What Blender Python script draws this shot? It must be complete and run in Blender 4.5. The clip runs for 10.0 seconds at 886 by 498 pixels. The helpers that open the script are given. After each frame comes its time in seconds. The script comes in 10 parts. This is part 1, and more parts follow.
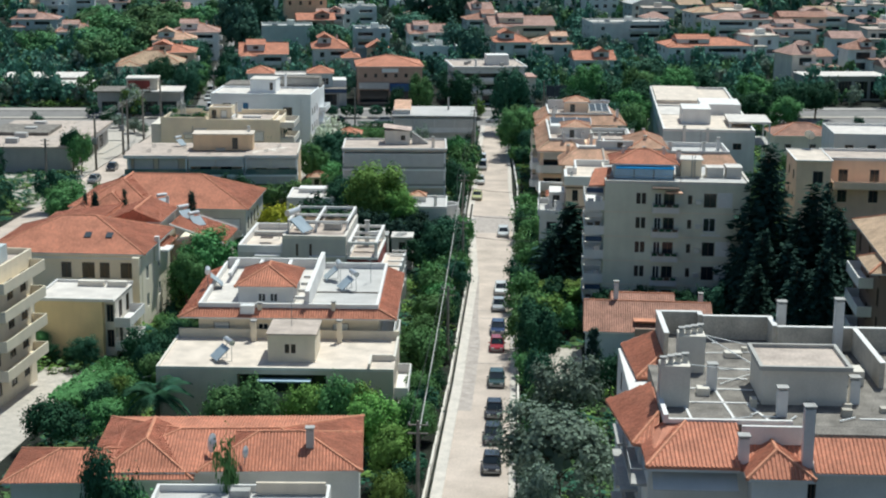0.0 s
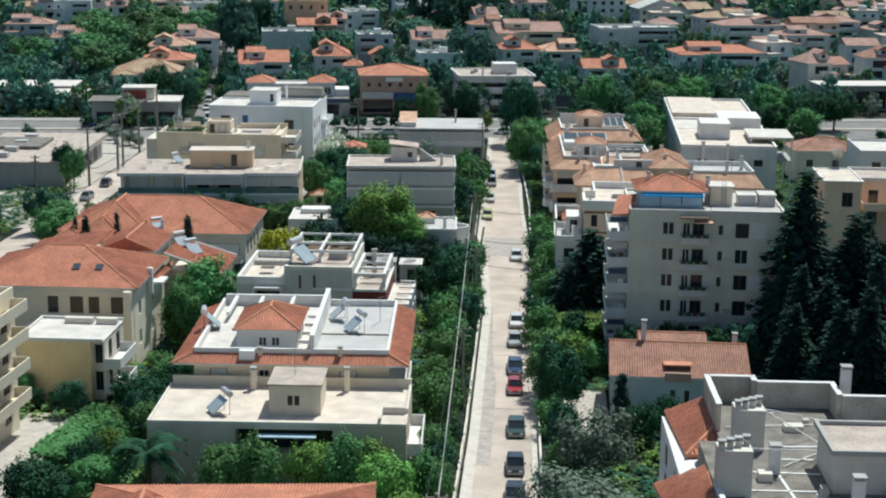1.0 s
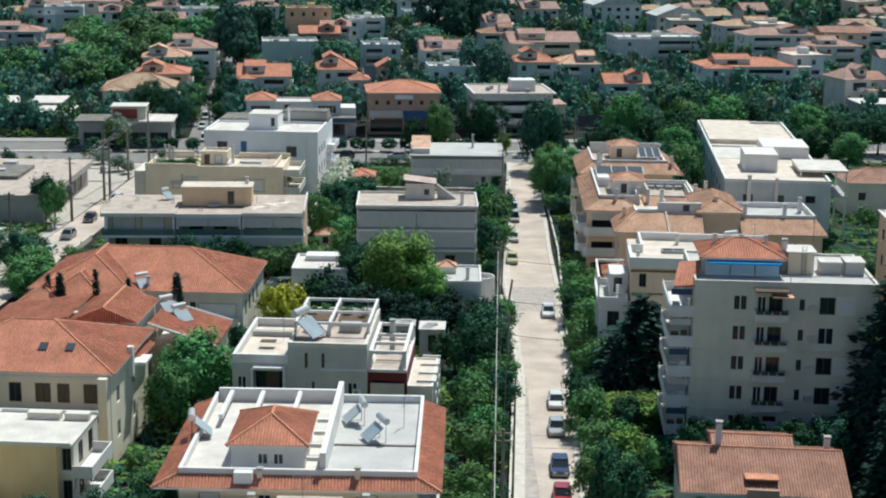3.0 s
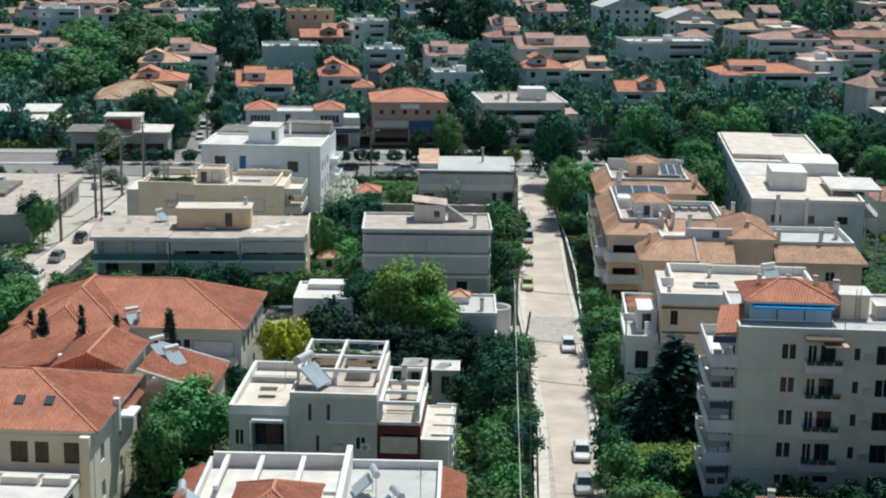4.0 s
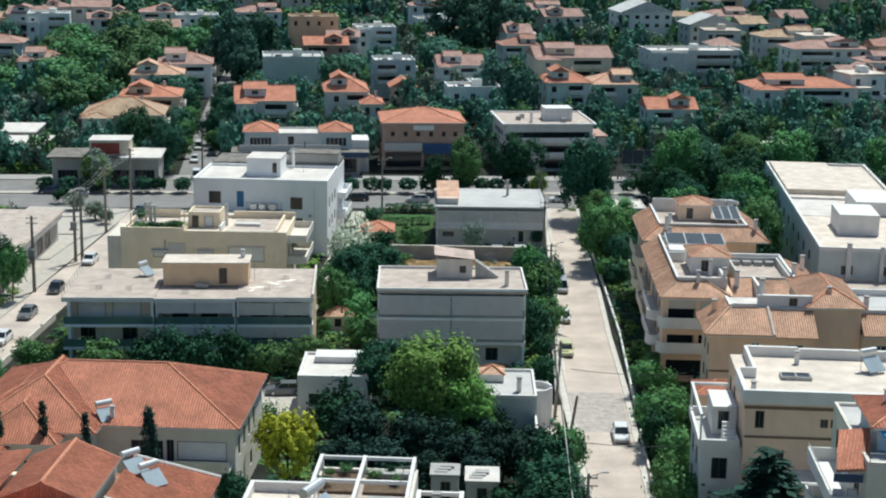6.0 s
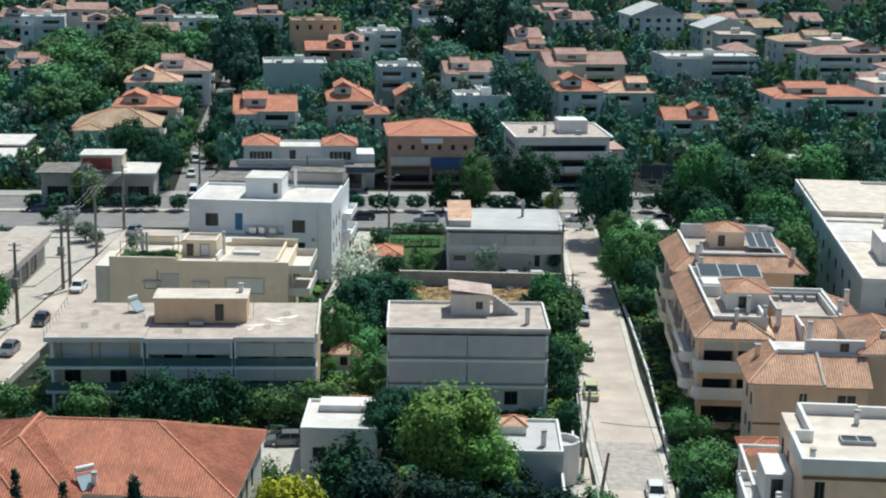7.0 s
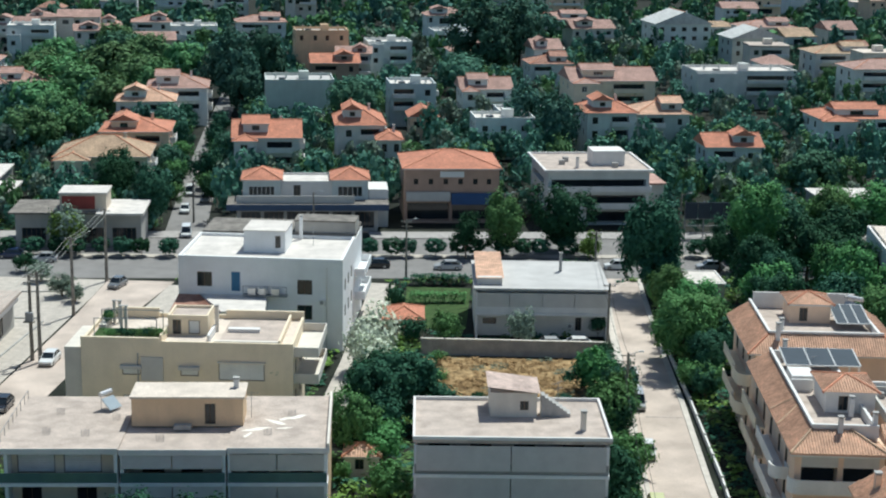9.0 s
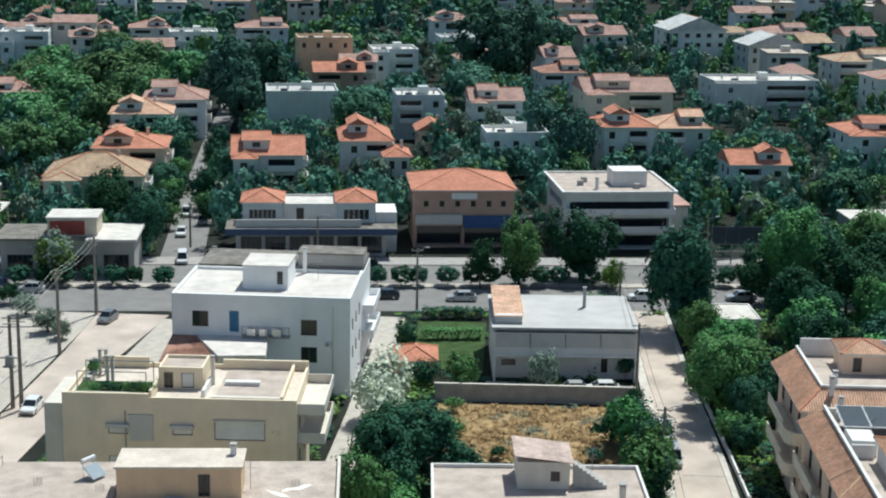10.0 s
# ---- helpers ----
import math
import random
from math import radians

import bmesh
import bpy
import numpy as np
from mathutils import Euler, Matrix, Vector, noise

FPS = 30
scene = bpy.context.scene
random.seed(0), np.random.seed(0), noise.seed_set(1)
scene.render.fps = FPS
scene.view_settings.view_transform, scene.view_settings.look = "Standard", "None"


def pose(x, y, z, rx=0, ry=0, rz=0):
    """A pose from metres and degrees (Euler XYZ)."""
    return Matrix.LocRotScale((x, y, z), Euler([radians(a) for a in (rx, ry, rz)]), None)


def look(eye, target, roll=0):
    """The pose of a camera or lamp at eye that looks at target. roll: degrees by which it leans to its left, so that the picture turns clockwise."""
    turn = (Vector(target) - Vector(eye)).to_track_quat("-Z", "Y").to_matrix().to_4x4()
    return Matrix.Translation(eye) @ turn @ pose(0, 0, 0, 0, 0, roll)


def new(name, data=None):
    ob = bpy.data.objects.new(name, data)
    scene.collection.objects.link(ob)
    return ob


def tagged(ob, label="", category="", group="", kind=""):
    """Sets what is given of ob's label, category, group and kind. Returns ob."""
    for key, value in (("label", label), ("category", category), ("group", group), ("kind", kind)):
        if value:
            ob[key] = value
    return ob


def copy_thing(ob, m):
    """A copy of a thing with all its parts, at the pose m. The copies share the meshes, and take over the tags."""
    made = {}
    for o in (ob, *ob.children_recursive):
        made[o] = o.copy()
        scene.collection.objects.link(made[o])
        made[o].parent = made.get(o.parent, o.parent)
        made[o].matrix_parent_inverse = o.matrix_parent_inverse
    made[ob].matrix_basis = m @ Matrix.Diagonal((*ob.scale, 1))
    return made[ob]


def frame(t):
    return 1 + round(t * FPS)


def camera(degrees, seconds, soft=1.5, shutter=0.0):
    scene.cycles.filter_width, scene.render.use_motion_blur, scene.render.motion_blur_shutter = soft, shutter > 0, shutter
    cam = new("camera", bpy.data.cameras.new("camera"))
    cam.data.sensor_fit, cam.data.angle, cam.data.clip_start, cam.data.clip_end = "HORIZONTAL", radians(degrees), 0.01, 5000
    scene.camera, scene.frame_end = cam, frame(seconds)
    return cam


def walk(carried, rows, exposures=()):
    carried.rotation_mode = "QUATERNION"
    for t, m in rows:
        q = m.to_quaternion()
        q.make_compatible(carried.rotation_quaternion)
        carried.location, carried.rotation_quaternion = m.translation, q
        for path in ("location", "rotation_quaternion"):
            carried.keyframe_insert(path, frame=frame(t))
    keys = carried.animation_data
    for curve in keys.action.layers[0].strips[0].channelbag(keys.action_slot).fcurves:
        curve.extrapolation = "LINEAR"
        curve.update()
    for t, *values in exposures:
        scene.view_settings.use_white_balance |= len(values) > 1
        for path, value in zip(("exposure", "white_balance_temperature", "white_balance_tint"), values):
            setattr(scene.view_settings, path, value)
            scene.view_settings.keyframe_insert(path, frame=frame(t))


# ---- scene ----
cam = camera(31.28, 10.0, soft=2.1)
PATH = [
    (0.0, (-0.000, 0.000, 52.713), (-4.187, 97.499, 30.888), 0.505),
    (0.5, (-1.085, 6.394, 53.199), (-5.246, 103.893, 31.369), 0.553),
    (1.0, (-2.172, 12.951, 53.659), (-6.312, 110.446, 31.809), 0.598),
    (1.5, (-3.264, 19.663, 54.094), (-7.387, 117.152, 32.211), 0.640),
    (2.0, (-4.360, 26.522, 54.506), (-8.471, 124.002, 32.579), 0.679),
    (2.5, (-5.461, 33.519, 54.898), (-9.565, 130.987, 32.918), 0.714),
    (3.0, (-6.567, 40.647, 55.272), (-10.669, 138.102, 33.230), 0.747),
    (3.5, (-7.680, 47.897, 55.631), (-11.784, 145.336, 33.520), 0.778),
    (4.0, (-8.800, 55.262, 55.977), (-12.910, 152.683, 33.792), 0.805),
    (4.5, (-9.928, 62.731, 56.312), (-14.048, 160.134, 34.049), 0.831),
    (5.0, (-11.065, 70.298, 56.639), (-15.199, 167.683, 34.296), 0.855),
    (5.5, (-12.210, 77.955, 56.961), (-16.362, 175.319, 34.536), 0.876),
    (6.0, (-13.365, 85.692, 57.279), (-17.538, 183.037, 34.773), 0.896),
    (6.5, (-14.531, 93.502, 57.596), (-18.729, 190.827, 35.011), 0.914),
    (7.0, (-15.708, 101.376, 57.915), (-19.934, 198.683, 35.254), 0.931),
    (7.5, (-16.896, 109.306, 58.237), (-21.154, 206.595, 35.506), 0.947),
    (8.0, (-18.098, 117.284, 58.565), (-22.390, 214.557, 35.770), 0.961),
    (8.5, (-19.312, 125.302, 58.903), (-23.642, 222.560, 36.051), 0.975),
    (9.0, (-20.540, 133.352, 59.251), (-24.910, 230.596, 36.352), 0.988),
    (9.5, (-21.783, 141.424, 59.612), (-26.195, 238.658, 36.677), 1.000),
    (10.0, (-23.041, 149.511, 59.989), (-27.498, 246.738, 37.030), 1.012),
]
walk(cam, [(t, look(eye, target, roll)) for t, eye, target, roll in PATH], [(0.0, 0.10, 6060, 1), (10.0, 0.15, 5980, 1)])

# ---- light ----
SUN = Vector((0.22, 0.45, 0.93)).normalized()
world = bpy.data.worlds.new("sky")
scene.world = world
world.use_nodes = True
wn = world.node_tree
sky = wn.nodes.new("ShaderNodeTexSky")
sky.sky_type, sky.sun_disc = "NISHITA", False
sky.dust_density, sky.ozone_density = 1.2, 1.6
sky.sun_elevation, sky.sun_rotation = math.asin(SUN.z), math.atan2(SUN.x, SUN.y)
wn.links.new(sky.outputs[0], wn.nodes["Background"].inputs[0])
wn.nodes["Background"].inputs[1].default_value = 0.078
sun = new("sun", bpy.data.lights.new("sun", "SUN"))
sun.data.energy, sun.data.angle, sun.data.color = 4.3, radians(0.5), (1.0, 0.957, 0.89)
sun.matrix_basis = look((0, 0, 300), Vector((0, 0, 300)) - SUN)
scene.view_settings.exposure = 0.0

# ---- materials ----
def material(name, colour, rough=0.85, vary=0.15, size=1.5, fine=0.25, streak=0.0, bump=0.0, metal=0.0, per_object=0.0, spec=0.3):
    """A worn surface: broad stains, fine grain, optional downward streaks, all in world metres."""
    m = bpy.data.materials.new(name)
    m.use_nodes = True
    n, k = m.node_tree.nodes, m.node_tree.links
    b = n["Principled BSDF"]
    geo = n.new("ShaderNodeNewGeometry")
    def cloud(scale, detail, stretch=None):
        t = n.new("ShaderNodeTexNoise")
        t.inputs["Scale"].default_value, t.inputs["Detail"].default_value = scale, detail
        if stretch:
            mp = n.new("ShaderNodeMapping")
            mp.inputs["Scale"].default_value = stretch
            k.new(geo.outputs["Position"], mp.inputs[0])
            k.new(mp.outputs[0], t.inputs["Vector"])
        else:
            k.new(geo.outputs["Position"], t.inputs["Vector"])
        return t.outputs["Fac"]
    def ramp(src, low, high, a, z):
        r = n.new("ShaderNodeMapRange")
        r.inputs[1].default_value, r.inputs[2].default_value, r.inputs[3].default_value, r.inputs[4].default_value = a, z, low, high
        k.new(src, r.inputs[0])
        return r.outputs[0]
    def times(p, q):
        t = n.new("ShaderNodeMath")
        t.operation = "MULTIPLY"
        k.new(p, t.inputs[0])
        k.new(q, t.inputs[1])
        return t.outputs[0]
    f = times(ramp(cloud(1.0 / size, 5), 1 - vary, 1 + vary, 0.3, 0.7), ramp(cloud(9.0, 3), 1 - vary * fine * 2, 1 + vary * fine * 2, 0.3, 0.7))
    if streak:
        f = times(f, ramp(cloud(1.0, 4, (0.9, 0.9, 0.12)), 1 - streak * 0.6, 1.0, 0.3, 0.65))
    if per_object:
        info = n.new("ShaderNodeObjectInfo")
        f = times(f, ramp(info.outputs["Random"], 1 - per_object, 1 + per_object, 0, 1))
    mix = n.new("ShaderNodeVectorMath")
    mix.operation = "SCALE"
    mix.inputs[0].default_value = colour
    k.new(f, mix.inputs["Scale"])
    k.new(mix.outputs[0], b.inputs["Base Color"])
    b.inputs["Roughness"].default_value, b.inputs["Metallic"].default_value = rough, metal
    b.inputs["Specular IOR Level"].default_value = spec
    if bump:
        bp = n.new("ShaderNodeBump")
        bp.inputs["Strength"].default_value, bp.inputs["Distance"].default_value = 0.6, bump
        k.new(cloud(7.0, 4), bp.inputs["Height"])
        k.new(bp.outputs[0], b.inputs["Normal"])
    return m


def tile_material(name, colour, worn=0.2):
    """Clay roof tiles laid by the roof's UV map in metres: rolls 0.25 m wide in courses of 0.36 m."""
    m = material(name, colour, 0.8, worn, 2.2, 0.5)
    n, k = m.node_tree.nodes, m.node_tree.links
    b = n["Principled BSDF"]
    uv = n.new("ShaderNodeUVMap")
    sep = n.new("ShaderNodeSeparateXYZ")
    k.new(uv.outputs[0], sep.inputs[0])
    def op(kind, p, q=None):
        t = n.new("ShaderNodeMath")
        t.operation = kind
        for i, v in enumerate((p, q)):
            if v is None:
                continue
            if isinstance(v, (int, float)):
                t.inputs[i].default_value = v
            else:
                k.new(v, t.inputs[i])
        return t.outputs[0]
    u, v = op("DIVIDE", sep.outputs[0], 0.25), op("DIVIDE", sep.outputs[1], 0.36)
    roll = op("ABSOLUTE", op("SINE", op("MULTIPLY", u, math.pi)))
    step = op("FRACT", v)
    height = op("SUBTRACT", op("MULTIPLY", roll, 0.07), op("MULTIPLY", step, 0.035))
    bp = n.new("ShaderNodeBump")
    bp.inputs["Strength"].default_value, bp.inputs["Distance"].default_value = 0.9, 1.0
    k.new(height, bp.inputs["Height"])
    k.new(bp.outputs[0], b.inputs["Normal"])
    cell = n.new("ShaderNodeCombineXYZ")
    k.new(op("FLOOR", u), cell.inputs[0])
    k.new(op("FLOOR", v), cell.inputs[1])
    white = n.new("ShaderNodeTexWhiteNoise")
    k.new(cell.outputs[0], white.inputs["Vector"])
    one = op("ADD", op("MULTIPLY", white.outputs["Value"], 0.3), 0.85)
    mix = [x for x in n if x.bl_idname == "ShaderNodeVectorMath"][0]
    old = mix.inputs["Scale"].links[0].from_socket
    k.new(op("MULTIPLY", old, one), mix.inputs["Scale"])
    return m


def leaf_material(name, colour, spread=0.27):
    m = bpy.data.materials.new(name)
    m.use_nodes = True
    n, k = m.node_tree.nodes, m.node_tree.links
    b = n["Principled BSDF"]
    geo, info = n.new("ShaderNodeNewGeometry"), n.new("ShaderNodeObjectInfo")
    hsv = n.new("ShaderNodeHueSaturation")
    hsv.inputs["Color"].default_value = (*colour, 1)
    def rng(src, a, z):
        r = n.new("ShaderNodeMapRange")
        r.inputs[3].default_value, r.inputs[4].default_value = a, z
        k.new(src, r.inputs[0])
        return r.outputs[0]
    k.new(rng(info.outputs["Random"], 0.475, 0.52), hsv.inputs["Hue"])
    v = n.new("ShaderNodeMath")
    v.operation = "MULTIPLY"
    k.new(rng(geo.outputs["Random Per Island"], 1 - spread, 1 + spread), v.inputs[0])
    k.new(rng(info.outputs["Random"], 0.75, 1.3), v.inputs[1])
    k.new(v.outputs[0], hsv.inputs["Value"])
    k.new(hsv.outputs[0], b.inputs["Base Color"])
    b.inputs["Roughness"].default_value, b.inputs["Specular IOR Level"].default_value = 0.75, 0.06
    tr = n.new("ShaderNodeBsdfTranslucent")
    k.new(hsv.outputs[0], tr.inputs[0])
    mx = n.new("ShaderNodeMixShader")
    mx.inputs[0].default_value = 0.1
    k.new(b.outputs[0], mx.inputs[1])
    k.new(tr.outputs[0], mx.inputs[2])
    k.new(mx.outputs[0], n["Material Output"].inputs[0])
    return m


def paint_material(name):
    """Car paint: takes each object's own colour."""
    m = bpy.data.materials.new(name)
    m.use_nodes = True
    n, k = m.node_tree.nodes, m.node_tree.links
    info = n.new("ShaderNodeObjectInfo")
    k.new(info.outputs["Color"], n["Principled BSDF"].inputs["Base Color"])
    n["Principled BSDF"].inputs["Roughness"].default_value = 0.25
    n["Principled BSDF"].inputs["Coat Weight"].default_value = 0.6
    return m


white_wall = material("white_render", (0.74, 0.72, 0.69), 0.9, 0.07, 2.5, 0.3, 0.10)
cream_wall = material("cream_render", (0.75, 0.665, 0.52), 0.9, 0.07, 2.5, 0.3, 0.12)
peach_wall = material("peach_render", (0.82, 0.61, 0.45), 0.9, 0.07, 2.5, 0.3, 0.10)
pale_wall = material("pale_render", (0.7, 0.65, 0.57), 0.9, 0.08, 2.5, 0.3, 0.14)
grey_wall = material("grey_render", (0.42, 0.405, 0.375), 0.9, 0.08, 2.5, 0.3, 0.14)
apt_wall = material("pale_cream_render", (0.7, 0.69, 0.56), 0.9, 0.07, 2.5, 0.3, 0.14)
yellow_wall = material("yellow_render", (0.88, 0.68, 0.38), 0.9, 0.06, 2.5, 0.3, 0.10)
ochre_wall = material("ochre_render", (0.74, 0.54, 0.35), 0.9, 0.08, 2.5, 0.3, 0.14)
brown_wall = material("brown_render", (0.22, 0.15, 0.11), 0.9, 0.10, 2.5, 0.3, 0.12)
brick_wall = material("brick_render", (0.46, 0.315, 0.24), 0.9, 0.08, 2.0, 0.4, 0.10)
maroon_wall = material("maroon_render", (0.16, 0.035, 0.03), 0.85, 0.10, 2.0, 0.3)
blue_wall = material("blue_grey_render", (0.54, 0.6, 0.6), 0.9, 0.08, 2.5, 0.3, 0.12)
green_wall = material("grey_green_render", (0.53, 0.58, 0.54), 0.9, 0.07, 2.5, 0.3, 0.12)
roof_white = material("white_roof_coating", (0.625, 0.58, 0.53), 0.9, 0.14, 1.8, 0.5, 0, 0.01)
roof_cream = material("cream_roof_screed", (0.635, 0.55, 0.465), 0.95, 0.16, 1.8, 0.5, 0, 0.01)
roof_grey = material("grey_roof_felt", (0.49, 0.475, 0.455), 0.9, 0.10, 2.5, 0.5, 0, 0.01)
roof_stone = material("weathered_roof_screed", (0.465, 0.39, 0.335), 0.95, 0.20, 1.6, 0.5, 0, 0.01)
roof_slab = material("concrete_roof_slab", (0.2, 0.182, 0.16), 0.95, 0.34, 1.3, 0.5, 0, 0.01)
concrete = material("concrete", (0.40, 0.39, 0.37), 0.95, 0.15, 1.2, 0.5, 0.1, 0.01)
tile_red = tile_material("red_clay_tiles", (0.54, 0.225, 0.14), 0.18)
tile_orange = tile_material("orange_clay_tiles", (0.62, 0.385, 0.262), 0.2)
tile_brown = tile_material("faded_clay_tiles", (0.365, 0.195, 0.14), 0.28)
tile_tan = tile_material("tan_clay_tiles", (0.46, 0.32, 0.21), 0.22)
cap_red = material("ridge_clay", (0.56, 0.25, 0.15), 0.85, 0.2, 0.6, 0.6)
glass = material("window_glass", (0.02, 0.028, 0.035), 0.08, 0.3, 3.0, 0.1, spec=0.5)
frame_white = material("white_window_frame", (0.75, 0.75, 0.73), 0.5, 0.04)
frame_dark = material("dark_window_frame", (0.10, 0.07, 0.05), 0.5, 0.06)
shutter_mat = material("roller_shutter", (0.74, 0.74, 0.71), 0.6, 0.08)
awning_grey = material("grey_awning_cloth", (0.56, 0.54, 0.505), 0.9, 0.06, 1.2)
awning_dark = material("dark_blue_awning_cloth", (0.06, 0.09, 0.15), 0.9, 0.1, 1.2)
awning_blue = material("bright_blue_tarpaulin", (0.03, 0.36, 0.8), 0.5, 0.1, 1.2)
door_blue = material("blue_door_paint", (0.04, 0.15, 0.28), 0.5, 0.1, 1.0)
pale_cable = material("pale_cable_sheath", (0.5, 0.5, 0.46), 0.7, 0.05)
rail_metal = material("painted_rail", (0.30, 0.31, 0.32), 0.5, 0.1, metal=0.5)
sheet_blue = material("pale_blue_sheeting", (0.42, 0.55, 0.64), 0.6, 0.08, 1.0)
pink_roof = tile_material("washed_pink_clay_tiles", (0.56, 0.43, 0.37), 0.2)
cable_black = material("black_cable_sheath", (0.035, 0.035, 0.035), 0.7, 0.05)
rail_glass = material("green_balcony_glass", (0.10, 0.17, 0.16), 0.15, 0.1, spec=0.5)
panel_glass = material("solar_collector_glass", (0.055, 0.07, 0.085), 0.4, 0.1, spec=0.12)
tan_wall = material("tan_render", (0.82, 0.7, 0.52), 0.9, 0.07, 2.5, 0.3, 0.12)
collector_mat = material("pale_collector_glass", (0.36, 0.42, 0.46), 0.2, 0.1, spec=0.5)
sign_red = material("faded_red_sign", (0.30, 0.06, 0.05), 0.6, 0.12, 1.2)
sign_blue = material("deep_blue_sign", (0.035, 0.09, 0.22), 0.5, 0.08, 1.2)
# Paving darkened to take in shadow along the avenue.
kerb_paving = material("grey_paving_slabs", (0.36, 0.34, 0.32), 0.95, 0.16, 1.0, 0.6, 0, 0.005)
leaf_straw = leaf_material("dry_straw_tufts", (0.40, 0.29, 0.13))
light_grey = material("light_grey_render", (0.66, 0.67, 0.64), 0.9, 0.08, 2.5, 0.3, 0.14)
villa_cream = material("bright_cream_render", (0.8, 0.72, 0.57), 0.9, 0.06, 2.5, 0.3, 0.10)
sand_wall = material("sand_render", (0.66, 0.57, 0.46), 0.9, 0.08, 2.5, 0.3, 0.14)
bright_white = material("fresh_white_paint", (0.85, 0.855, 0.85), 0.85, 0.05, 2.5, 0.3, 0.08)
warm_grey = material("warm_grey_render", (0.56, 0.54, 0.50), 0.9, 0.08, 2.5, 0.3, 0.14)
weathered_wall = material("weathered_cement_render", (0.55, 0.505, 0.43), 0.95, 0.18, 1.4, 0.5, 0.3)
# White cooled towards green: a haze tint painted into far walls.
haze_white = material("haze_white_render", (0.74, 0.77, 0.74), 0.9, 0.08, 2.5, 0.3, 0.14)
pale_tile = tile_material("bleached_pale_tiles", (0.58, 0.58, 0.56), 0.15)
mortar = material("pale_mortar_patch", (0.82, 0.77, 0.68), 0.95, 0.1, 0.5, 0.5)
tank_metal = material("water_tank_metal", (0.62, 0.62, 0.62), 0.35, 0.08, metal=0.6)
bark = material("bark", (0.13, 0.09, 0.06), 0.95, 0.25, 0.4, 0.6, 0, 0.02)
wood_pole = material("weathered_timber_pole", (0.235, 0.215, 0.185), 0.95, 0.2, 0.6, 0.6)
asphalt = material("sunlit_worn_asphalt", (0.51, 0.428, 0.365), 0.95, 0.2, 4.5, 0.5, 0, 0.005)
# Grey lowered so the colour includes hedge and tree shadow on the avenue.
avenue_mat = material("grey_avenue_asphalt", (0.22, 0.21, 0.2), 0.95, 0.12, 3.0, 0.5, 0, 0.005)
pavement_mat = material("bleached_concrete_paving", (0.56, 0.515, 0.46), 0.95, 0.12, 1.0, 0.6, 0, 0.005)
# Dark tone for overhead cable shadows painted on the road.
cable_shadow_mat = material("painted_cable_shadow", (0.36, 0.315, 0.285), 0.95, 0.3, 0.5, 0.6, 0, 0.005)
patch_mat = material("grey_resurfaced_asphalt", (0.41, 0.36, 0.325), 0.95, 0.2, 0.8, 0.5, 0, 0.005)
paving = material("pale_paving", (0.47, 0.425, 0.37), 0.95, 0.14, 1.0, 0.6, 0, 0.005)
# Soil taken near black so its colour holds the shade beneath plants.
soil = material("shade_dark_soil_and_weeds", (0.016, 0.019, 0.013), 1.0, 0.5, 4.0, 0.8, 0, 0.05)
dry_grass = material("dry_straw_grass", (0.34, 0.235, 0.115), 1.0, 0.42, 1.5, 0.8, 0, 0.06)
lawn = material("garden_lawn", (0.045, 0.082, 0.024), 1.0, 0.35, 1.5, 0.8, 0, 0.04)
leaf_mid = leaf_material("leaves_mid_green", (0.108, 0.235, 0.085))
leaf_dark = leaf_material("leaves_dark_green", (0.036, 0.1, 0.057))
leaf_olive = leaf_material("leaves_olive_grey", (0.17, 0.225, 0.17))
leaf_bright = leaf_material("leaves_bright_green", (0.155, 0.28, 0.07))
leaf_yellow = leaf_material("leaves_yellow", (0.44, 0.45, 0.05))
leaf_pale = leaf_material("leaves_pale_blossom", (0.48, 0.51, 0.4))
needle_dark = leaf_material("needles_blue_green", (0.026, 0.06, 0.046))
# Bluer than the near leaves: distance haze is put into this colour.
leaf_haze = leaf_material("leaves_haze_blue_green", (0.086, 0.195, 0.132))
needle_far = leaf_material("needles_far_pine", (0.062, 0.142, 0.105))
leaf_wood = leaf_material("leaves_woodland", (0.118, 0.24, 0.102))
# Clay red dulled to carry the haze over the distant roofs.
haze_tile = tile_material("haze_muted_clay_tiles", (0.42, 0.262, 0.215), 0.2)
car_paint = paint_material("car_paint")
tyre_mat = material("tyre_rubber", (0.02, 0.02, 0.02), 0.9, 0.1)
chrome = material("wheel_metal", (0.5, 0.5, 0.5), 0.35, 0.05, metal=0.9)
red_lamp = material("red_lamp_glass", (0.35, 0.02, 0.02), 0.2, 0.05)
clear_lamp = material("clear_lamp_glass", (0.6, 0.6, 0.58), 0.15, 0.05)


# ---- tools ----
def ground_z(y):
    """The street falls gently away from the start of the flight, then lies level."""
    return 0.03 * max(0.0, 240 - y)


def link(name, mesh, parent=None, m=None, label=""):
    ob = new(name, mesh)
    if parent:
        ob.parent = parent
    if m:
        ob.matrix_basis = m
    return tagged(ob, label)


def mesh_of(name, bm, mat, smooth=False):
    me = bpy.data.meshes.new(name)
    bmesh.ops.recalc_face_normals(bm, faces=bm.faces)
    bm.to_mesh(me)
    bm.free()
    me.materials.append(mat)
    if smooth:
        for p in me.polygons:
            p.use_smooth = True
    return me


def part(name, bm, mat, parent, label="", m=None):
    return link(name, mesh_of(name, bm, mat), parent, m, label)


def thing(name, label, category, x, y, yaw=0.0, z=None, group=""):
    ob = new(name)
    ob.empty_display_size = 0.5
    ob.matrix_basis = pose(x, y, ground_z(y) if z is None else z, 0, 0, yaw)
    return tagged(ob, label, category, group)


